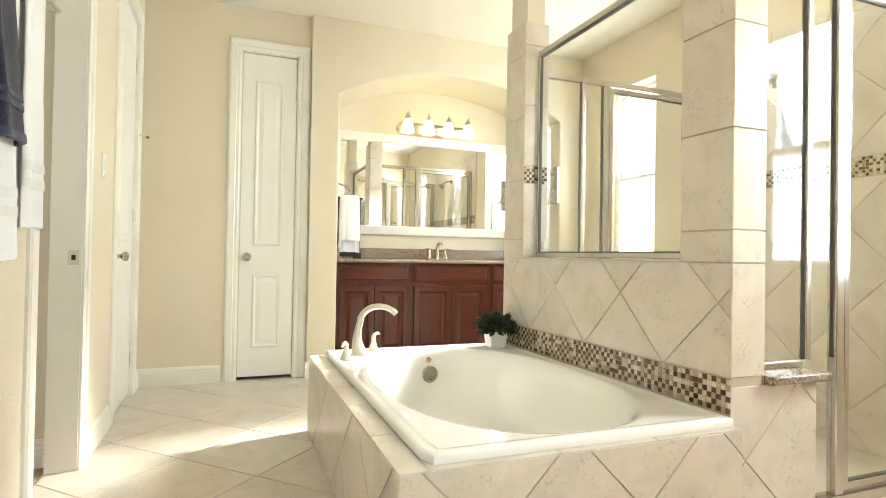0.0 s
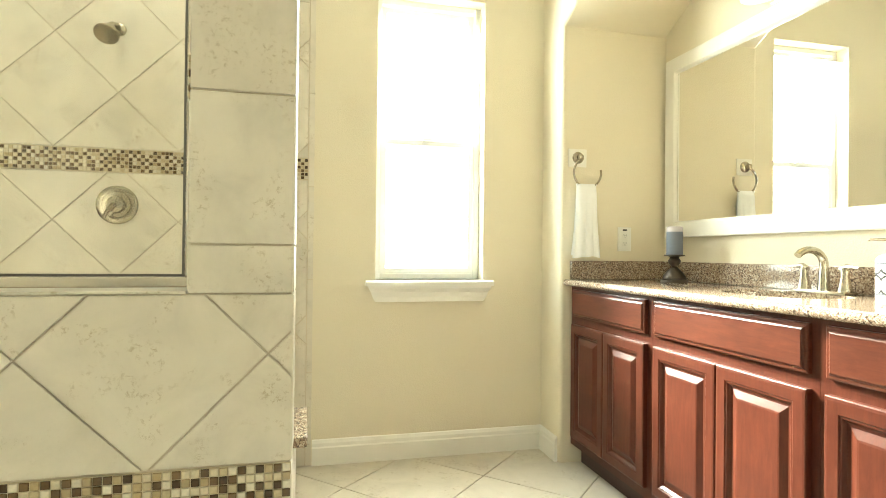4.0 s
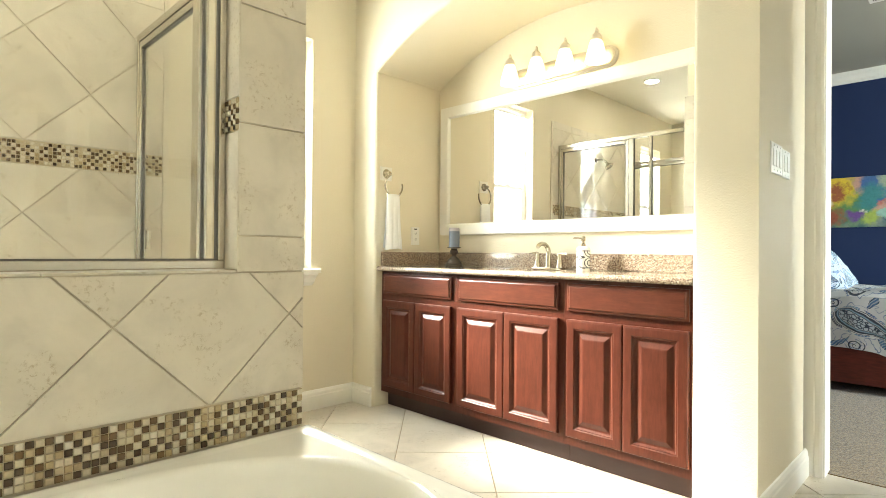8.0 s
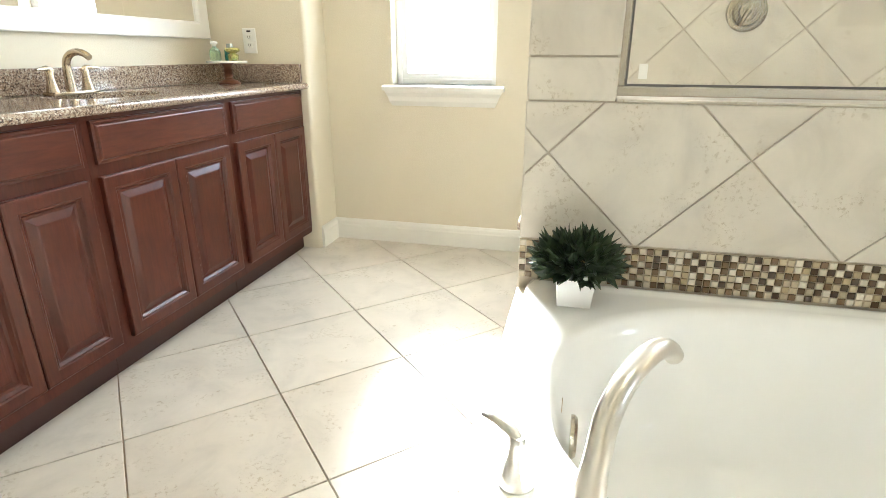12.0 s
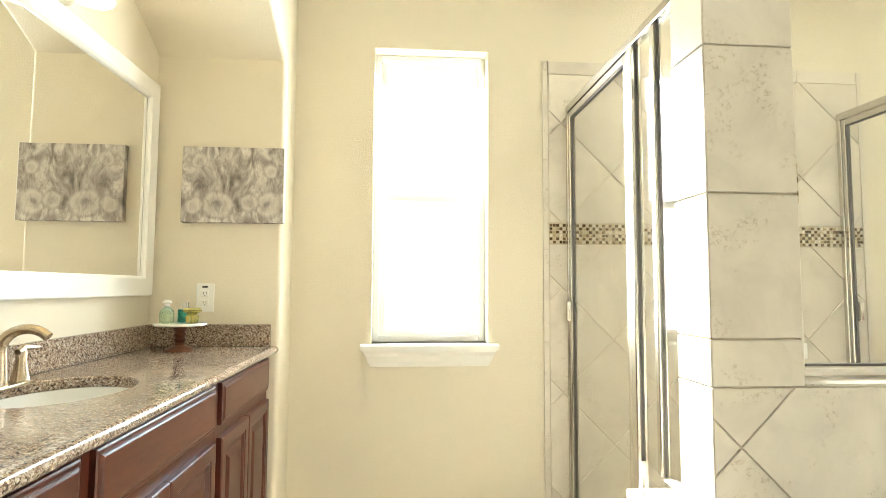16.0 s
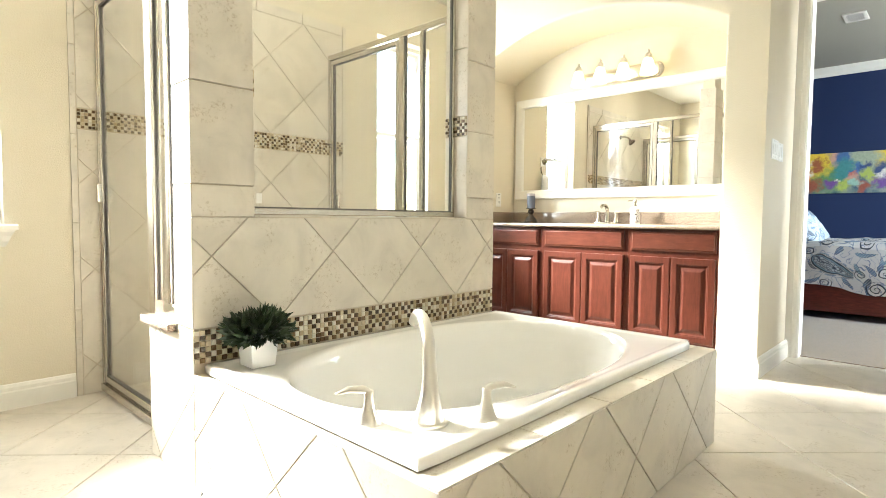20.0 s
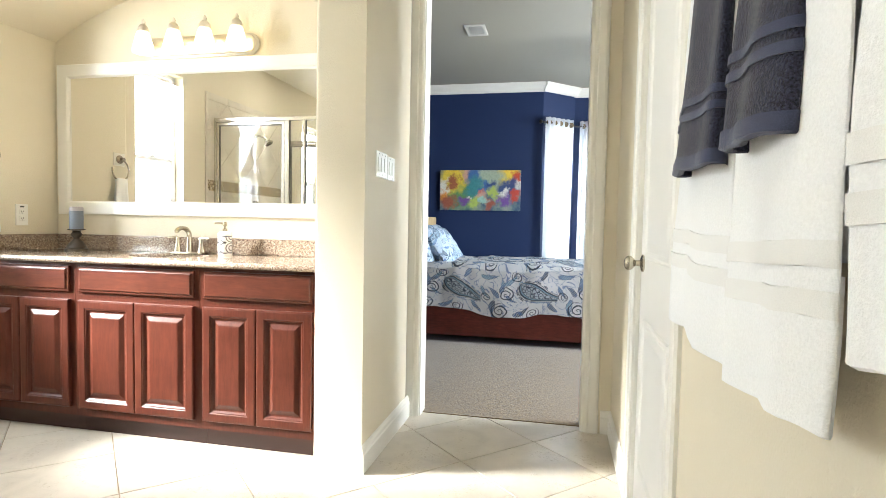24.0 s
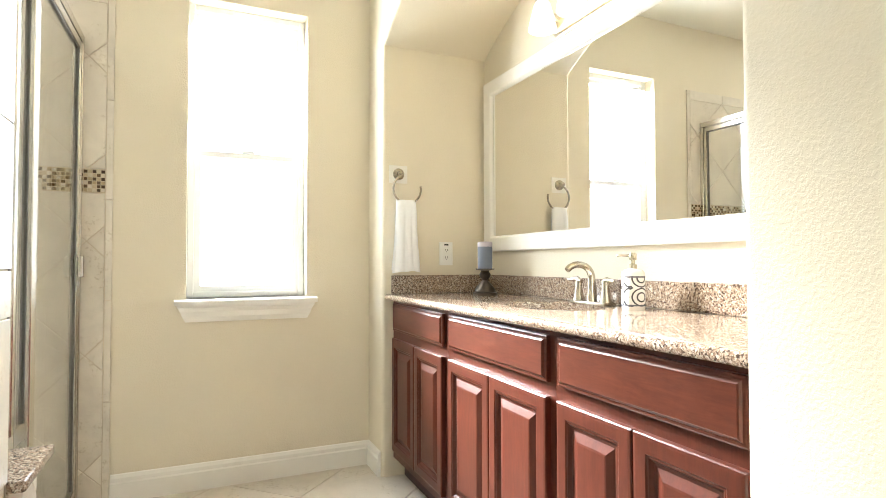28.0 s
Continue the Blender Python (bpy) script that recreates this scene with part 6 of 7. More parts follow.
def wall_plate(name, label, category, o, place, w, h, kind):
    """place(u, d, z): d out of the wall; o: its centre (u, z)."""
    at = Vector(place(o[0], 0, o[1]))
    ob = thing(name, label, category, at=tuple(at))
    loc = lambda u, d, z: tuple(Vector(place(o[0] + u, d, o[1] + z)) - at)

    def blk(u0, u1, z0, z1, d0, d1, inset=0.0):
        return loft(bmesh.new(), [[loc(u, d0, z) for u, z in ((u0, z0), (u1, z0), (u1, z1), (u0, z1))],
                                  [loc(u, d1 - min(inset, d1 * 0.4), z) for u, z in ((u0, z0), (u1, z0), (u1, z1), (u0, z1))],
                                  [loc(u, d1, z) for u, z in ((u0 + inset, z0 + inset), (u1 - inset, z0 + inset), (u1 - inset, z1 - inset), (u0 + inset, z1 - inset))]])
    part("plate", blk(-w / 2, w / 2, -h / 2, h / 2, 0.0005, 0.006, 0.003), PLASTIC, ob)
    if kind == "outlet":
        part("reset_button", blk(-0.012, 0.012, 0.044, 0.052, 0.0061, 0.0075), DARK, ob)
        for zz in (0.019, -0.021):
            part("socket", blk(-0.017, 0.017, zz - 0.014, zz + 0.014, 0.0061, 0.008, 0.002), PLASTIC, ob)
            for uu in (-0.006, 0.006):
                part("slot", blk(uu - 0.0012, uu + 0.0012, zz - 0.004, zz + 0.006, 0.0081, 0.0086), DARK, ob)
            part("slot", blk(-0.002, 0.002, zz - 0.011, zz - 0.007, 0.0081, 0.0086), DARK, ob)
    else:
        cnt = kind
        for k in range(cnt):
            uu = (k - (cnt - 1) / 2) * 0.046
            part("rocker", blk(uu - 0.016, uu + 0.016, -0.033, 0.033, 0.0061, 0.0095, 0.002), PLASTIC, ob)
            for zz in (-0.048, 0.048):
                part("screw", blk(uu - 0.003, uu + 0.003, zz - 0.003, zz + 0.003, 0.0061, 0.0068), CHROME, ob)


stub_pl = lambda u, d, z: (u, -1.05 - d, z)
wall_plate("light_switch", "white triple rocker switch plate", "switch", (1.492, 1.410), stub_pl, 0.165, 0.122, 3)
wall_plate("light_switch", "white double rocker switch plate", "switch", (1.638, 1.405), stub_pl, 0.116, 0.116, 2)
wall_plate("light_switch", "white single rocker switch plate", "switch", (-1.80, 1.39), front_place, 0.075, 0.118, 1)
side_pl = lambda u, d, z: (u, 1.225 - d, z)
wall_plate("outlet", "white wall outlet with two sockets", "outlet", (1.629, 1.139), side_pl, 0.077, 0.125, "outlet")
wall_plate("outlet", "white wall outlet with two sockets", "outlet", (-3.268, 1.140), side_pl, 0.077, 0.125, "outlet")

strike = thing("strike_plate", "nickel strike plate on the empty doorway's jamb", "strike plate", at=(-1.422, FRONT - 0.03, 0.93))
part("plate", boxm(0.0005, 0.003, -0.022, 0.022, -0.032, 0.032, bevel=0.001), NICKEL, strike)
part("latch_hole", boxm(0.003, 0.0036, -0.008, 0.008, -0.011, 0.011), DARK, strike)
stop = thing("door_stop", "nickel hinge pin door stop", "door stop", at=(-2.80, FRONT + 0.02, 1.745))
part("rod", tube(bmesh.new(), [(0, 0, 0), (-0.05, 0.03, 0)], 0.005, 8), NICKEL, stop, smooth=True)
part("rubber_tip", tube(bmesh.new(), [(-0.05, 0.03, 0), (-0.062, 0.037, 0)], 0.009, 10), DARK, stop, smooth=True)
stop2 = thing("floor_door_stop", "spring door stop on the baseboard", "door stop", at=(LINEN + 0.016, -1.035, 0.07))
part("spring", tube(bmesh.new(), [(0, 0, 0), (0.065, 0, 0)], 0.006, 10), NICKEL, stop2, smooth=True)
part("rubber_tip", tube(bmesh.new(), [(0.065, 0, 0), (0.08, 0, 0)], 0.009, 10), PLASTIC, stop2, smooth=True)


# ---- towels ----
def cloth_point(u, s, width, front, back, r, folds, seed, flare, lift):
    """A point of a towel folded over a bar along local x; s runs along the cloth from the front hem; lift: out of its face."""
    rr = r + lift
    if s < front:
        y, z, fall, side = rr, s - front, front - s, 1
    elif s < front + math.pi * r:
        an = (s - front) / r
        y, z, fall, side = rr * math.cos(an), rr * math.sin(an), 0.0, 1 if an < math.pi / 2 else -1
    else:
        fall = s - front - math.pi * r
        y, z, side = -rr, -fall, -1
    k = min(1.0, fall * 4)
    wave = abs(math.sin(u * folds * 2 * math.pi + seed)) * 0.020 + 0.012 * (0.5 + noise.noise((u * 4, z * 3, seed)))
    x = u * width * (1 + flare * fall) + 0.010 * noise.noise((z * 4, seed, u * 2)) * k
    if side < 0:
        wave *= 0.3
    elif r < 0.02:
        wave *= 0.45
    y -= side * min(rr, 0.045) * 0.9 * abs(2 * u) ** 4
    return (x, y + side * wave * k, z - 0.012 * k * noise.noise((u * 3, seed, 7)))


def drape(bm, width, front, back, r, thick, folds, seed, flare=0.0, nu=44, nv=56, s0=None, s1=None, lift=0.0):
    total = front + back + math.pi * r
    s0, s1 = 0.0 if s0 is None else s0, total if s1 is None else s1
    lay = []
    for t in (lift, lift + thick):
        lay.append([[bm.verts.new(cloth_point(i / nu - 0.5, s0 + (s1 - s0) * j / nv, width, front, back, r, folds, seed, flare, t)) for j in range(nv + 1)] for i in range(nu + 1)])
    for g in lay:
        for i in range(nu):
            for j in range(nv):
                bm.faces.new((g[i][j], g[i + 1][j], g[i + 1][j + 1], g[i][j + 1]))
    lo, hi = lay
    for i in range(nu):
        for j in (0, nv):
            bm.faces.new((lo[i][j], lo[i + 1][j], hi[i + 1][j], hi[i][j]))
    for j in range(nv):
        for i in (0, nu):
            bm.faces.new((lo[i][j], lo[i][j + 1], hi[i][j + 1], hi[i][j]))
    return bm


def folded_towel(bm, width, front, back, flat, plump, seed, flare=0.0, s0=0.0, s1=None, lift=0.0, slant=0.0, mouth=0.0):
    """A towel folded lengthwise into a soft flat tube and hung over a bar along local x. It opens towards the front hem (s = 0),
    from half thickness flat at the bar to plump at the hem. mouth: wall of the open end."""
    total = front + back + math.pi * (flat + 0.012)
    s1 = total if s1 is None else s1
    n, steps = 40, max(2, int((s1 - s0) / 0.018))

    def section(at, shrink=0.0):
        turn = flat + 0.012
        k = max(0.0, 1 - at / front)
        half = flat + (plump - flat) * k ** 1.4 - shrink + lift
        if at < front:
            y, z, out = turn + half - flat, at - front, 0.0
        elif at < front + math.pi * turn:
            an = (at - front) / turn
            y, z, out = turn * math.cos(an), turn * math.sin(an), an
        else:
            y, z, out = -turn, front + math.pi * turn - at, math.pi
        fall = abs(min(z, 0.0))
        a = width / 2 * (1 + flare * fall) - shrink + lift
        ring_ = []
        for i in range(n):
            an = 2 * math.pi * i / n
            c, q = math.cos(an), math.sin(an)
            u = math.copysign(abs(c) ** 0.55, c)
            v = math.copysign(abs(q) ** 0.8, q) * half
            v += (0.006 * math.sin(u * 5 + seed + fall * 2) + 0.006 * noise.noise((u * 1.8, fall * 5, seed))) * min(1, fall * 3) * (1 if q > 0 else 0.3)
            dz = (slant * u + 0.010 * noise.noise((u * 2, seed, 4))) * min(1.0, fall / max(front, 0.01)) ** 3
            x = u * a + 0.008 * noise.noise((fall * 5, seed, u)) * min(1, fall * 4)
            ring_.append((x, y + v * math.cos(out), z + dz + v * math.sin(out)))
        return ring_
    loops = []
    if mouth:
        loops += [section(s0 + d, mouth) for d in (0.16, 0.10, 0.05, 0.015, 0.003)]
        loops.append(section(s0, mouth * 0.5))
    loops += [section(s0 + 0.003 + (s1 - s0 - 0.003) * k / steps) for k in range(steps + 1)]
    return loft(bm, loops)


BARZ, BARY = 1.80, FRONT + 0.030
bar = thing("towel_bar", "long nickel towel bar on the wall", "towel bar", at=(-0.26, BARY, BARZ))
part("rail", tube(bmesh.new(), [(-0.62, 0, 0), (0.62, 0, 0)], 0.009, 12), NICKEL, bar, smooth=True)
for sx in (-0.60, 0.60):
    part("bracket", tube(bmesh.new(), [(sx, 0.004, 0), (sx, -0.029, 0)], [0.013, 0.016], 12), NICKEL, bar, smooth=True)
HEM = cloth_material("navy_hem", (0.060, 0.068, 0.118), 700, 0.3, 0.12)
WHEM = cloth_material("white_hem", (0.80, 0.80, 0.79), 700, 0.3, 0.04)
# centre, width, drop and slant of the white towel; centre, width and drop of the navy one on it
for k, (cx, w, dropw, slant, cn, wn_, dropn) in enumerate(((0.035, 0.325, 0.865, 0.012, -0.005, 0.215, 0.560), (-0.315, 0.272, 0.872, -0.012, -0.310, 0.140, 0.555))):
    tw = thing("bath_towel", "white terry bath towel hanging from the bar", "towel", group="hanging bath towels", at=(cx, BARY, BARZ))
    shape = (w, dropw, 0.70, 0.006, 0.013, 1.3 + k, 0.10)
    part("cloth", folded_towel(bmesh.new(), *shape, slant=slant, mouth=0.006), WHITETOWEL, tw, smooth=True)
    for s in (0.115, 0.165):
        part("hem_stripe", folded_towel(bmesh.new(), *shape, s0=s, s1=s + 0.030, lift=0.0014, slant=slant), WHEM, tw, smooth=True)
    hand = thing("hand_towel", "navy terry hand towel draped over a white towel", "towel", group="hanging hand towels", at=(cn, BARY + 0.004, BARZ + 0.014))
    shape = (wn_, dropn + 0.02, 0.45, 0.008, 0.026, 0.4 + k * 2, 0.36)
    part("cloth", folded_towel(bmesh.new(), *shape, mouth=0.007), NAVYTOWEL, hand, smooth=True)
    for s, ww in ((0.0, 0.024), (0.082, 0.016), (0.107, 0.016)):
        part("hem_stripe", folded_towel(bmesh.new(), *shape, s0=s, s1=s + ww, lift=0.0018, mouth=0.0 if s else 0.0075), HEM, hand, "flat woven navy stripe", smooth=True)
tw = thing("bath_towel", "white terry bath towel hanging at the bar's end", "towel", group="hanging bath towels", at=(-0.580, BARY, BARZ))
shape = (0.16, 0.775, 0.66, 0.006, 0.010, 3.1, 0.06)
part("cloth", folded_towel(bmesh.new(), *shape, mouth=0.006), WHITETOWEL, tw, smooth=True)
for s in (0.115, 0.165):
    part("hem_stripe", folded_towel(bmesh.new(), *shape, s0=s, s1=s + 0.030, lift=0.0014), WHEM, tw, smooth=True)

# towel ring beside the sunny vanity
ring = thing("towel_ring", "open brushed nickel towel ring on a white wall plate", "towel ring", at=(1.356, 1.225, 1.55))
part("backplate", boxm(-0.050, 0.050, -0.008, -0.0005, -0.046, 0.046, bevel=0.003), TRIM, ring, "white square backing plate")
part("rosette", lathe(bmesh.new(), [(0.030, -0.008), (0.030, -0.014), (0.024, -0.020), (0.014, -0.024), (0.012, -0.050), (0.004, -0.054)], (0, 0, 0), 24, "y"), AGED, ring, smooth=True)
pts = []
for k in range(27):
    a = radians(108 + k * 10.2)
    pts.append((0.034 + 0.075 * math.cos(a), -0.048, -0.080 + 0.075 * math.sin(a)))
part("ring", tube(bmesh.new(), pts, 0.0055, 10), AGED, ring, smooth=True)
ht = thing("hand_towel", "white cotton hand towel folded through the ring", "towel", at=(1.384, 1.177, 1.396))
part("cloth", drape(bmesh.new(), 0.108, 0.350, 0.335, 0.012, 0.008, 1.5, 2.2, 1.05), WHITETOWEL, ht, smooth=True)
ht.rotation_euler = (0, 0, math.pi)

# ---- things on the sunny vanity ----
CT = 0.930
candle = thing("candle_holder", "ornate dark bronze candle stand with a slate blue candle", "candle", at=(1.695, 0.905, CT))
DKB = plain("dark_bronze", (0.055, 0.042, 0.030), 0.45, metal=0.6, grain=0.5, grain_scale=160, vary=0.3)
part("stand", lathe(bmesh.new(), [(0.060, 0.0), (0.060, 0.014), (0.052, 0.018), (0.050, 0.030), (0.036, 0.050), (0.020, 0.066), (0.013, 0.074), (0.015, 0.080), (0.026, 0.090), (0.028, 0.104), (0.020, 0.116), (0.022, 0.122), (0.046, 0.126), (0.046, 0.131)], (0, 0, 0), 32), DKB, candle, smooth=True)
WAX = plain("slate_blue_wax", (0.13, 0.15, 0.19), 0.55, grain=0.3, grain_scale=40, vary=0.15)
bm = lathe(bmesh.new(), [(0.036, 0.131), (0.0365, 0.20), (0.036, 0.238)], (0, 0, 0), 32)
part("candle", bm, WAX, candle, "slate blue pillar candle", smooth=True)
bm = lathe(bmesh.new(), [(0.036, 0.238), (0.0368, 0.252), (0.034, 0.262), (0.030, 0.258), (0.010, 0.250)], (0, 0, 0), 32)
part("melted_rim", bm, plain("pale_wax", (0.42, 0.38, 0.40), 0.5, vary=0.08), candle, "pale worn candle rim", smooth=True)
part("wick", tube(bmesh.new(), [(0, 0, 0.25), (0.002, 0, 0.262)], 0.0015, 6), DARK, candle)

soap = thing("soap_dispenser", "white ceramic soap dispenser with a grey medallion print", "soap dispenser", at=(1.745, -0.045, CT))
m_, n_, l_, p_ = material("medallion_print")
g_ = n_.new("ShaderNodeTexCoord")
mp_ = n_.new("ShaderNodeMapping")
l_.new(g_.outputs["Object"], mp_.inputs["Vector"])
mp_.inputs["Scale"].default_value = (16, 16, 16)
mp_.inputs["Location"].default_value = (0.0, 0.5, 0.30)
vo_ = n_.new("ShaderNodeTexVoronoi")
vo_.inputs["Scale"].default_value, vo_.inputs["Randomness"].default_value = 1.0, 0.0
l_.new(mp_.outputs[0], vo_.inputs["Vector"])
ml_ = n_.new("ShaderNodeMath")
ml_.operation, ml_.inputs[1].default_value = "MULTIPLY", 30.0
l_.new(vo_.outputs["Distance"], ml_.inputs[0])
sn_ = n_.new("ShaderNodeMath")
sn_.operation = "SINE"
l_.new(ml_.outputs[0], sn_.inputs[0])
l_.new(ramp(n_, l_, sn_.outputs[0], [(0.45, (0.80, 0.80, 0.78)), (0.6, (0.07, 0.07, 0.08))]), p_.inputs["Base Color"])
p_.inputs["Roughness"].default_value = 0.2
part("bottle", lathe(bmesh.new(), [(0.036, 0.0), (0.038, 0.006), (0.038, 0.012)], (0, 0, 0), 36), CERAMIC, soap, smooth=True)
part("print_band", lathe(bmesh.new(), [(0.0380, 0.012), (0.0384, 0.014), (0.0384, 0.112), (0.0380, 0.114)], (0, 0, 0), 36), m_, soap, "black and white medallion pattern", smooth=True)
for zz in (0.014, 0.108):
    part("stripe", lathe(bmesh.new(), [(0.0386, zz), (0.0389, zz + 0.001), (0.0389, zz + 0.004), (0.0386, zz + 0.005)], (0, 0, 0), 36), plain("grey_glaze", (0.16, 0.17, 0.20), 0.25), soap, "grey glazed stripe", smooth=True)
part("shoulder", lathe(bmesh.new(), [(0.038, 0.114), (0.037, 0.124), (0.028, 0.134), (0.014, 0.138)], (0, 0, 0), 36), CERAMIC, soap, smooth=True)
part("collar", lathe(bmesh.new(), [(0.013, 0.138), (0.013, 0.152), (0.007, 0.154), (0.007, 0.168)], (0, 0, 0), 20), AGED, soap, smooth=True)
part("pump_head", lathe(bmesh.new(), [(0.011, 0.166), (0.012, 0.170), (0.012, 0.188), (0.009, 0.192)], (0, 0, 0), 20), AGED, soap, smooth=True)
part("nozzle", tube(bmesh.new(), [(0, 0, 0.182), (-0.02, 0.045, 0.184), (-0.022, 0.052, 0.180)], [0.005, 0.004, 0.003], 8), AGED, soap, smooth=True)

# ---- things on the shaded vanity ----
BLACKWOOD = plain("black_stained_wood", (0.018, 0.013, 0.011), 0.35, vary=0.2)
stand = thing("countertop_cabinet", "narrow dark wood cabinet standing on the granite top", "cabinet", at=(-3.30, -0.672, CT))
part("foot", boxm(-0.085, 0.085, -0.115, 0.115, 0.016, 0.046, bevel=0.004), BLACKWOOD, stand)
for sx in (-1, 1):
    for sy in (-1, 1):
        part("bracket_foot", boxm(sx * 0.085 - (0.03 if sx > 0 else 0), sx * 0.085 + (0.03 if sx < 0 else 0), sy * 0.115 - (0.04 if sy > 0 else 0), sy * 0.115 + (0.04 if sy < 0 else 0), 0.0, 0.0159, bevel=0.003), BLACKWOOD, stand)
part("body", boxm(-0.076, 0.076, -0.104, 0.104, 0.0462, 0.500, bevel=0.003), BLACKWOOD, stand)
part("cap", boxm(-0.088, 0.088, -0.118, 0.118, 0.5002, 0.518, bevel=0.005), BLACKWOOD, stand)
part("door_panel", nested(bmesh.new(), -0.092, 0.092, 0.060, 0.488, [(0, 0), (0, 0.008), (0.025, 0.008), (0.032, 0.003), (0.04, 0.003)], lambda u, d, z: (0.0762 + d, u, z)), BLACKWOOD, stand)
hook = thing("towel_ring", "curved brushed nickel towel ring on the niche wall", "towel ring", at=(-3.185, -0.835, CT + 0.620))
part("rosette", lathe(bmesh.new(), [(0.028, 0.002), (0.028, 0.010), (0.020, 0.016), (0.010, 0.020)], (0, 0, 0), 24, "y"), BRONZE, hook, smooth=True)
part("ring", tube(bmesh.new(), [(0, 0.018, 0), (0, 0.06, 0.004), (0, 0.10, -0.008), (0, 0.140, -0.024), (0, 0.166, -0.060), (0, 0.172, -0.092), (0, 0.166, -0.112), (0, 0.10, -0.116)], 0.0075, 12), BRONZE, hook, smooth=True)
hw = thing("hand_towel", "white hand towel folded over the ring before the dark cabinet", "towel", at=(-3.185, -0.672, CT + 0.512))
part("cloth", drape(bmesh.new(), 0.165, 0.36, 0.46, 0.012, 0.010, 1.0, 5.0, 0.25), WHITETOWEL, hw, smooth=True)
hw.rotation_euler = (0, 0, radians(-90))

cake = thing("pedestal_tray", "small white plate on a turned brown wood foot", "tray", at=(-3.300, 1.045, CT))
WALNUT = wood_material("walnut_turning", (0.09, 0.035, 0.016), (0.16, 0.065, 0.03), 0.4, (2, 2, 0.5))
part("foot", lathe(bmesh.new(), [(0.054, 0.0), (0.055, 0.006), (0.044, 0.014), (0.022, 0.024), (0.018, 0.034), (0.024, 0.044), (0.018, 0.054), (0.024, 0.066), (0.018, 0.076), (0.028, 0.092), (0.034, 0.1)], (0, 0, 0), 28), WALNUT, cake, smooth=True)
part("plate", lathe(bmesh.new(), [(0.030, 0.1), (0.098, 0.102), (0.100, 0.107), (0.098, 0.112), (0.03, 0.112)], (0, 0, 0), 36), CERAMIC, cake, "round white plate", smooth=True)


def tinted(name, colour):
    m, n, l, p = material(name)
    p.inputs["Base Color"].default_value = (*colour, 1)
    p.inputs["Transmission Weight"].default_value = 0.7
    p.inputs["Roughness"].default_value = 0.05
    return m


PZ = CT + 0.112
b1 = thing("perfume_bottle", "round clear perfume bottle with pale green liquid", "bottle", at=(-3.345, 1.02, PZ))
part("glass", lathe(bmesh.new(), [(0.022, 0), (0.027, 0.004), (0.028, 0.03), (0.026, 0.05), (0.012, 0.064), (0.009, 0.068)], (0, 0, 0), 24), tinted("pale_green_glass", (0.62, 0.80, 0.55)), b1, smooth=True)
part("stopper", lathe(bmesh.new(), [(0.009, 0.068), (0.009, 0.076), (0.018, 0.082), (0.016, 0.09), (0.006, 0.094)], (0, 0, 0), 20), CERAMIC, b1, smooth=True)
b2 = thing("perfume_bottle", "square teal glass perfume bottle", "bottle", at=(-3.295, 1.075, PZ))
part("glass", boxm(-0.024, 0.024, -0.016, 0.016, 0, 0.055, bevel=0.004), tinted("teal_glass", (0.05, 0.42, 0.42)), b2, smooth=True)
part("cap", boxm(-0.012, 0.012, -0.012, 0.012, 0.056, 0.082, bevel=0.003), tinted("clear_cap", (0.85, 0.87, 0.85)), b2, smooth=True)
b3 = thing("perfume_bottle", "low faceted yellow glass perfume bottle", "bottle", at=(-3.250, 1.03, PZ))
part("glass", lathe(bmesh.new(), [(0.022, 0), (0.026, 0.01), (0.027, 0.028), (0.02, 0.034)], (0, 0, 0), 8), tinted("yellow_glass", (0.78, 0.70, 0.22)), b3)
part("stopper", lathe(bmesh.new(), [(0.012, 0.034), (0.036, 0.046), (0.038, 0.054), (0.03, 0.062)], (0, 0, 0), 8), tinted("gold_stopper", (0.82, 0.74, 0.25)), b3)

m_, n_, l_, p_ = material("grey_ink_canvas")
v_ = texture_place(n_, l_, (1, 1, 0.42))
drip_ = noise_node(n_, l_, v_, 17, 5, 0.55, 1.2)
base_ = ramp(n_, l_, drip_, [(0.36, (0.17, 0.15, 0.13)), (0.45, (0.31, 0.275, 0.24)), (0.54, (0.46, 0.42, 0.37)), (0.66, (0.68, 0.64, 0.57))])
w_ = texture_place(n_, l_)
nz_ = n_.new("ShaderNodeTexNoise")
nz_.inputs["Scale"].default_value, nz_.inputs["Detail"].default_value = 14.0, 4
l_.new(w_, nz_.inputs["Vector"])
ad_ = n_.new("ShaderNodeMix")
ad_.data_type = "VECTOR"
ad_.inputs[0].default_value = 0.045
l_.new(w_, ad_.inputs[4])
l_.new(nz_.outputs["Color"], ad_.inputs[5])
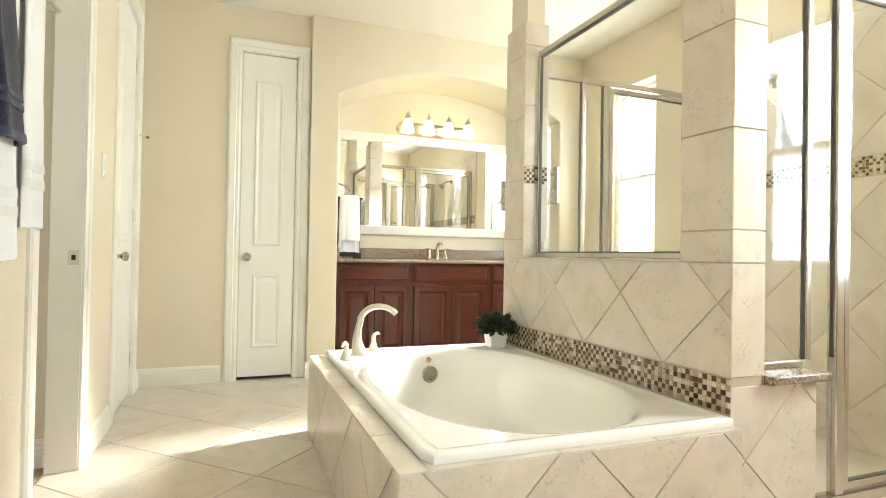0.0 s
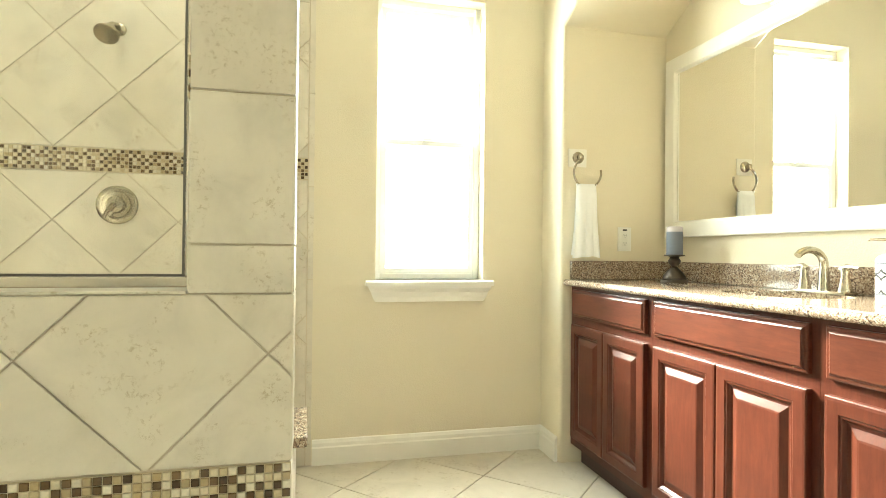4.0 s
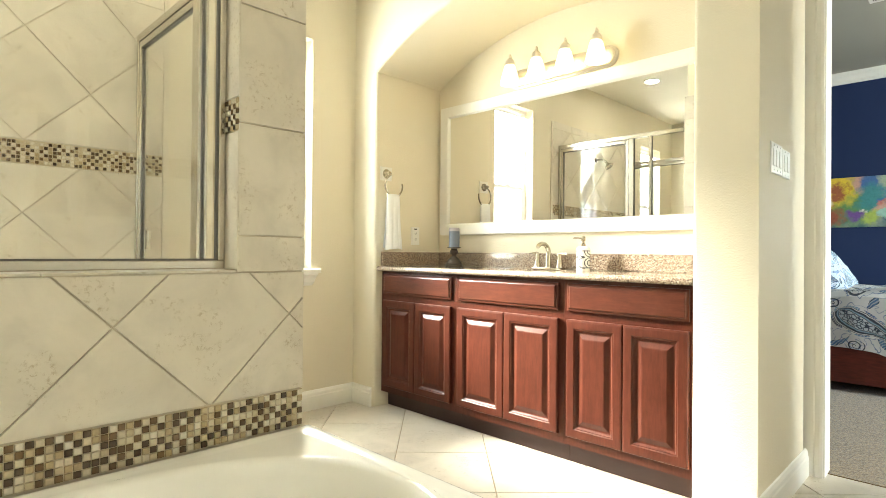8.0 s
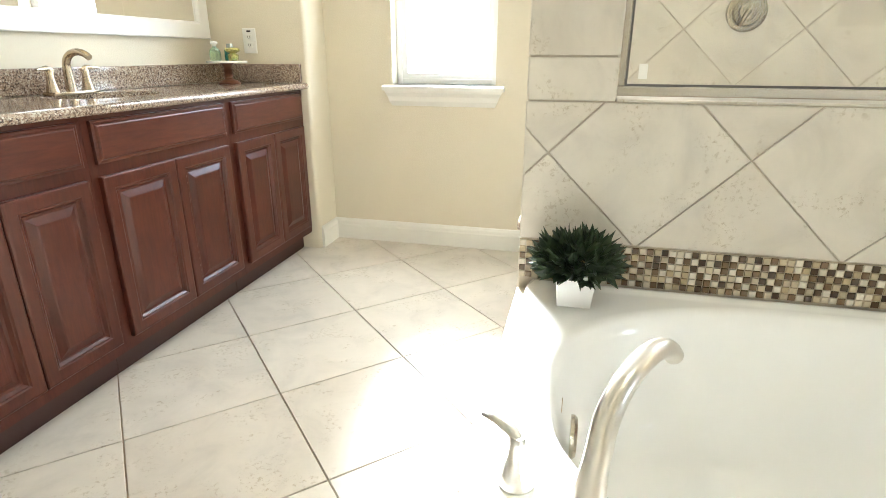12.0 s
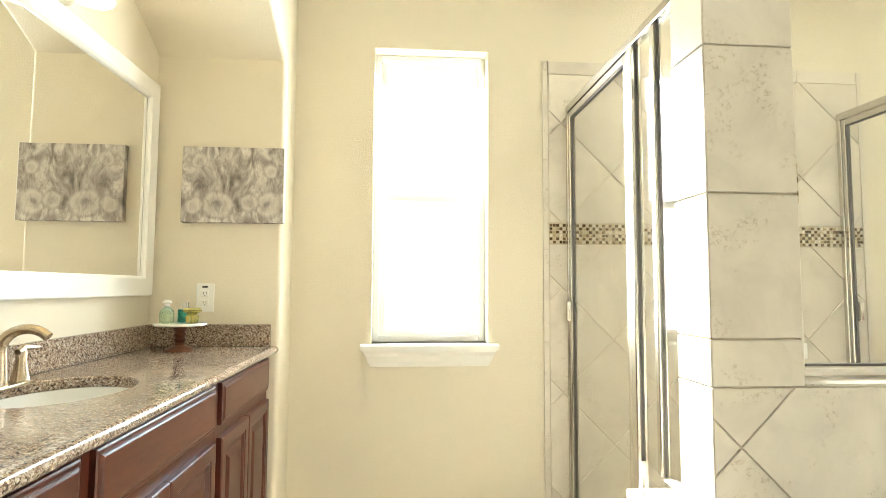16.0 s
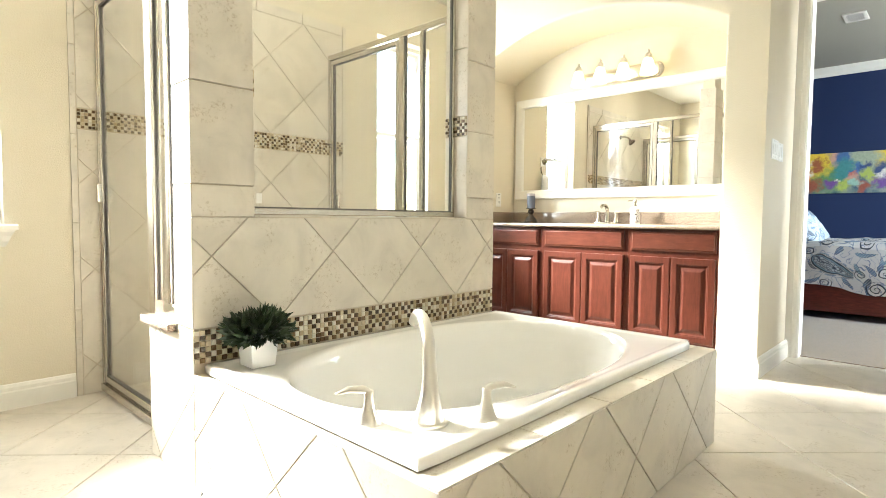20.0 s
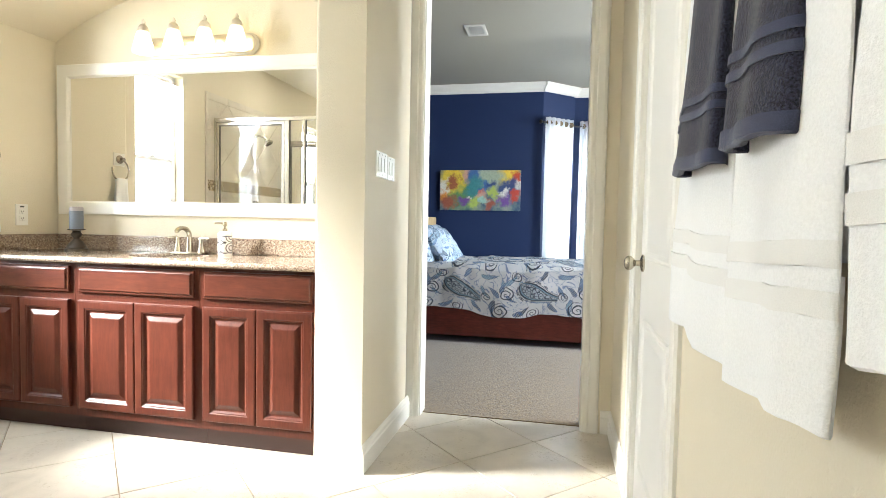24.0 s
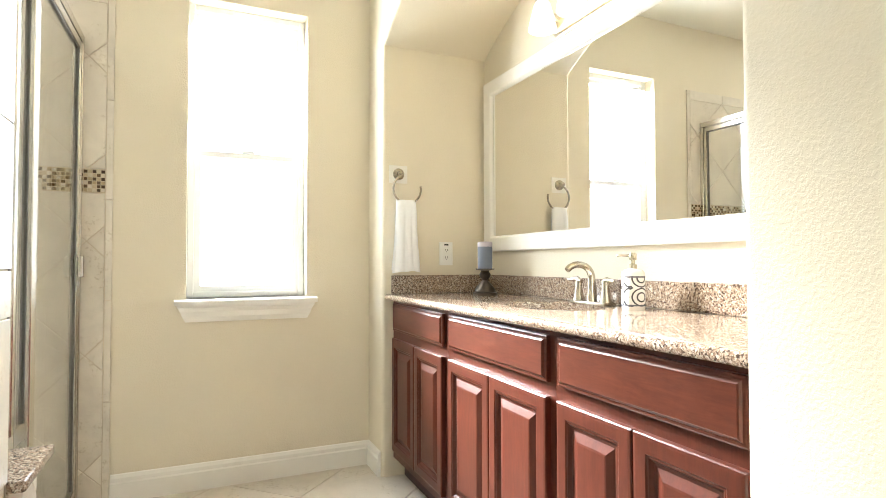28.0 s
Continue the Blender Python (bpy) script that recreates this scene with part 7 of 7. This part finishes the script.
# soft round drops along the canvas's lower half
for dx, dz, rad in ((-0.064, -0.085, 1.0), (0.154, -0.09, 0.9), (0.070, -0.08, 0.65), (-0.165, -0.095, 0.7), (0.163, 0.065, 0.55), (-0.146, 0.10, 0.6)):
    ds_ = n_.new("ShaderNodeVectorMath")
    ds_.operation = "DISTANCE"
    l_.new(ad_.outputs[1], ds_.inputs[0])
    ds_.inputs[1].default_value = ((-3.155 + dx) * 0.955 + 0.0225, 1.208 * 0.955 + 0.0225, (1.637 + dz) * 0.955 + 0.0225)
    tone_ = ramp(n_, l_, ds_.outputs["Value"], [(0.016 * rad, (0.20, 0.18, 0.165)), (0.026 * rad, (0.46, 0.42, 0.37)), (0.050 * rad, (0.62, 0.58, 0.51)), (0.066 * rad, (0.34, 0.30, 0.265))])
    mask_ = ramp(n_, l_, ds_.outputs["Value"], [(0.060 * rad, (0.8, 0.8, 0.8)), (0.078 * rad, (0, 0, 0))])
    base_ = mix(n_, l_, "MIX", mask_, base_, tone_)
ink_ = ramp(n_, l_, noise_node(n_, l_, v_, 60, 4, 0.6, 1.0), [(0.38, (0.55, 0.52, 0.50)), (0.47, (1, 1, 1))])
l_.new(mix(n_, l_, "MULTIPLY", 0.5, base_, ink_), p_.inputs["Base Color"])
p_.inputs["Roughness"].default_value = 0.7
art = thing("canvas_art", "grey and white abstract canvas print on the niche wall", "wall art", at=(-3.155, 1.225, 1.637))
part("canvas", boxm(-0.219, 0.219, -0.036, -0.003, -0.168, 0.168, bevel=0.003), m_, art)
part("canvas_edge", boxm(0.2192, 0.2215, -0.035, -0.004, -0.166, 0.166), TRIM, art, "white canvas side edge")

# ---- floor tiles ----
FD = 0.656


def floor_tiles():
    h = FD / 2
    k = 1 - 0.0045 * 1.414 / FD
    ou, ow = 0.1915, -0.1575
    for i in range(-14, 9):
        for j in range(-9, 8):
            if (i + j) % 2 == 0:
                continue
            cu, cw = ou + i * h, ow + j * h
            if TX0 + h < cu < TX1 - h and TY0 + h < cw < 1.1:
                continue
            poly = clip([(cu - h * k, cw), (cu, cw - h * k), (cu + h * k, cw), (cu, cw + h * k)], -3.56, 2.118, FRONT - 0.12, BACK)
            if len(poly) > 2 and area(poly) > 0.0006:
                tile_piece(poly, lambda u, d, w: (u, w, d), 0.007, floor, FLOORTILE, edge=0.002)


floor_tiles()

# ---- mosaic band over the tub ----
ROWS = 6
pitch = (BZ1 - BZ0 - 0.002) / ROWS
cols = round((TW1 - TW0 - 0.004) / pitch)
q = (TW1 - TW0 - 0.004) / cols
near = 300 // ROWS
tones = [mesh_of("mosaic_tile", mosaic_mesh(pitch * 0.88), m) for m in MOSAICS]
rng = random.Random(7)
for i in range(cols - near, cols):
    for j in range(ROWS):
        ob = new("mosaic_tile", tones[mosaic_pick(i, j, rng)])
        ob.parent = tub_wall
        ob.location = (TW0 + 0.002 + (i + 0.5) * q, 0.0035, BZ0 + 0.001 + (j + 0.5) * pitch)
mosaic_joined(TW0 + 0.002, TW0 + 0.002 + (cols - near) * q, BZ0 + 0.001, BZ1 - 0.001, ROWS, lambda u, d, w: (u, -0.001 - d, w), tub_wall)
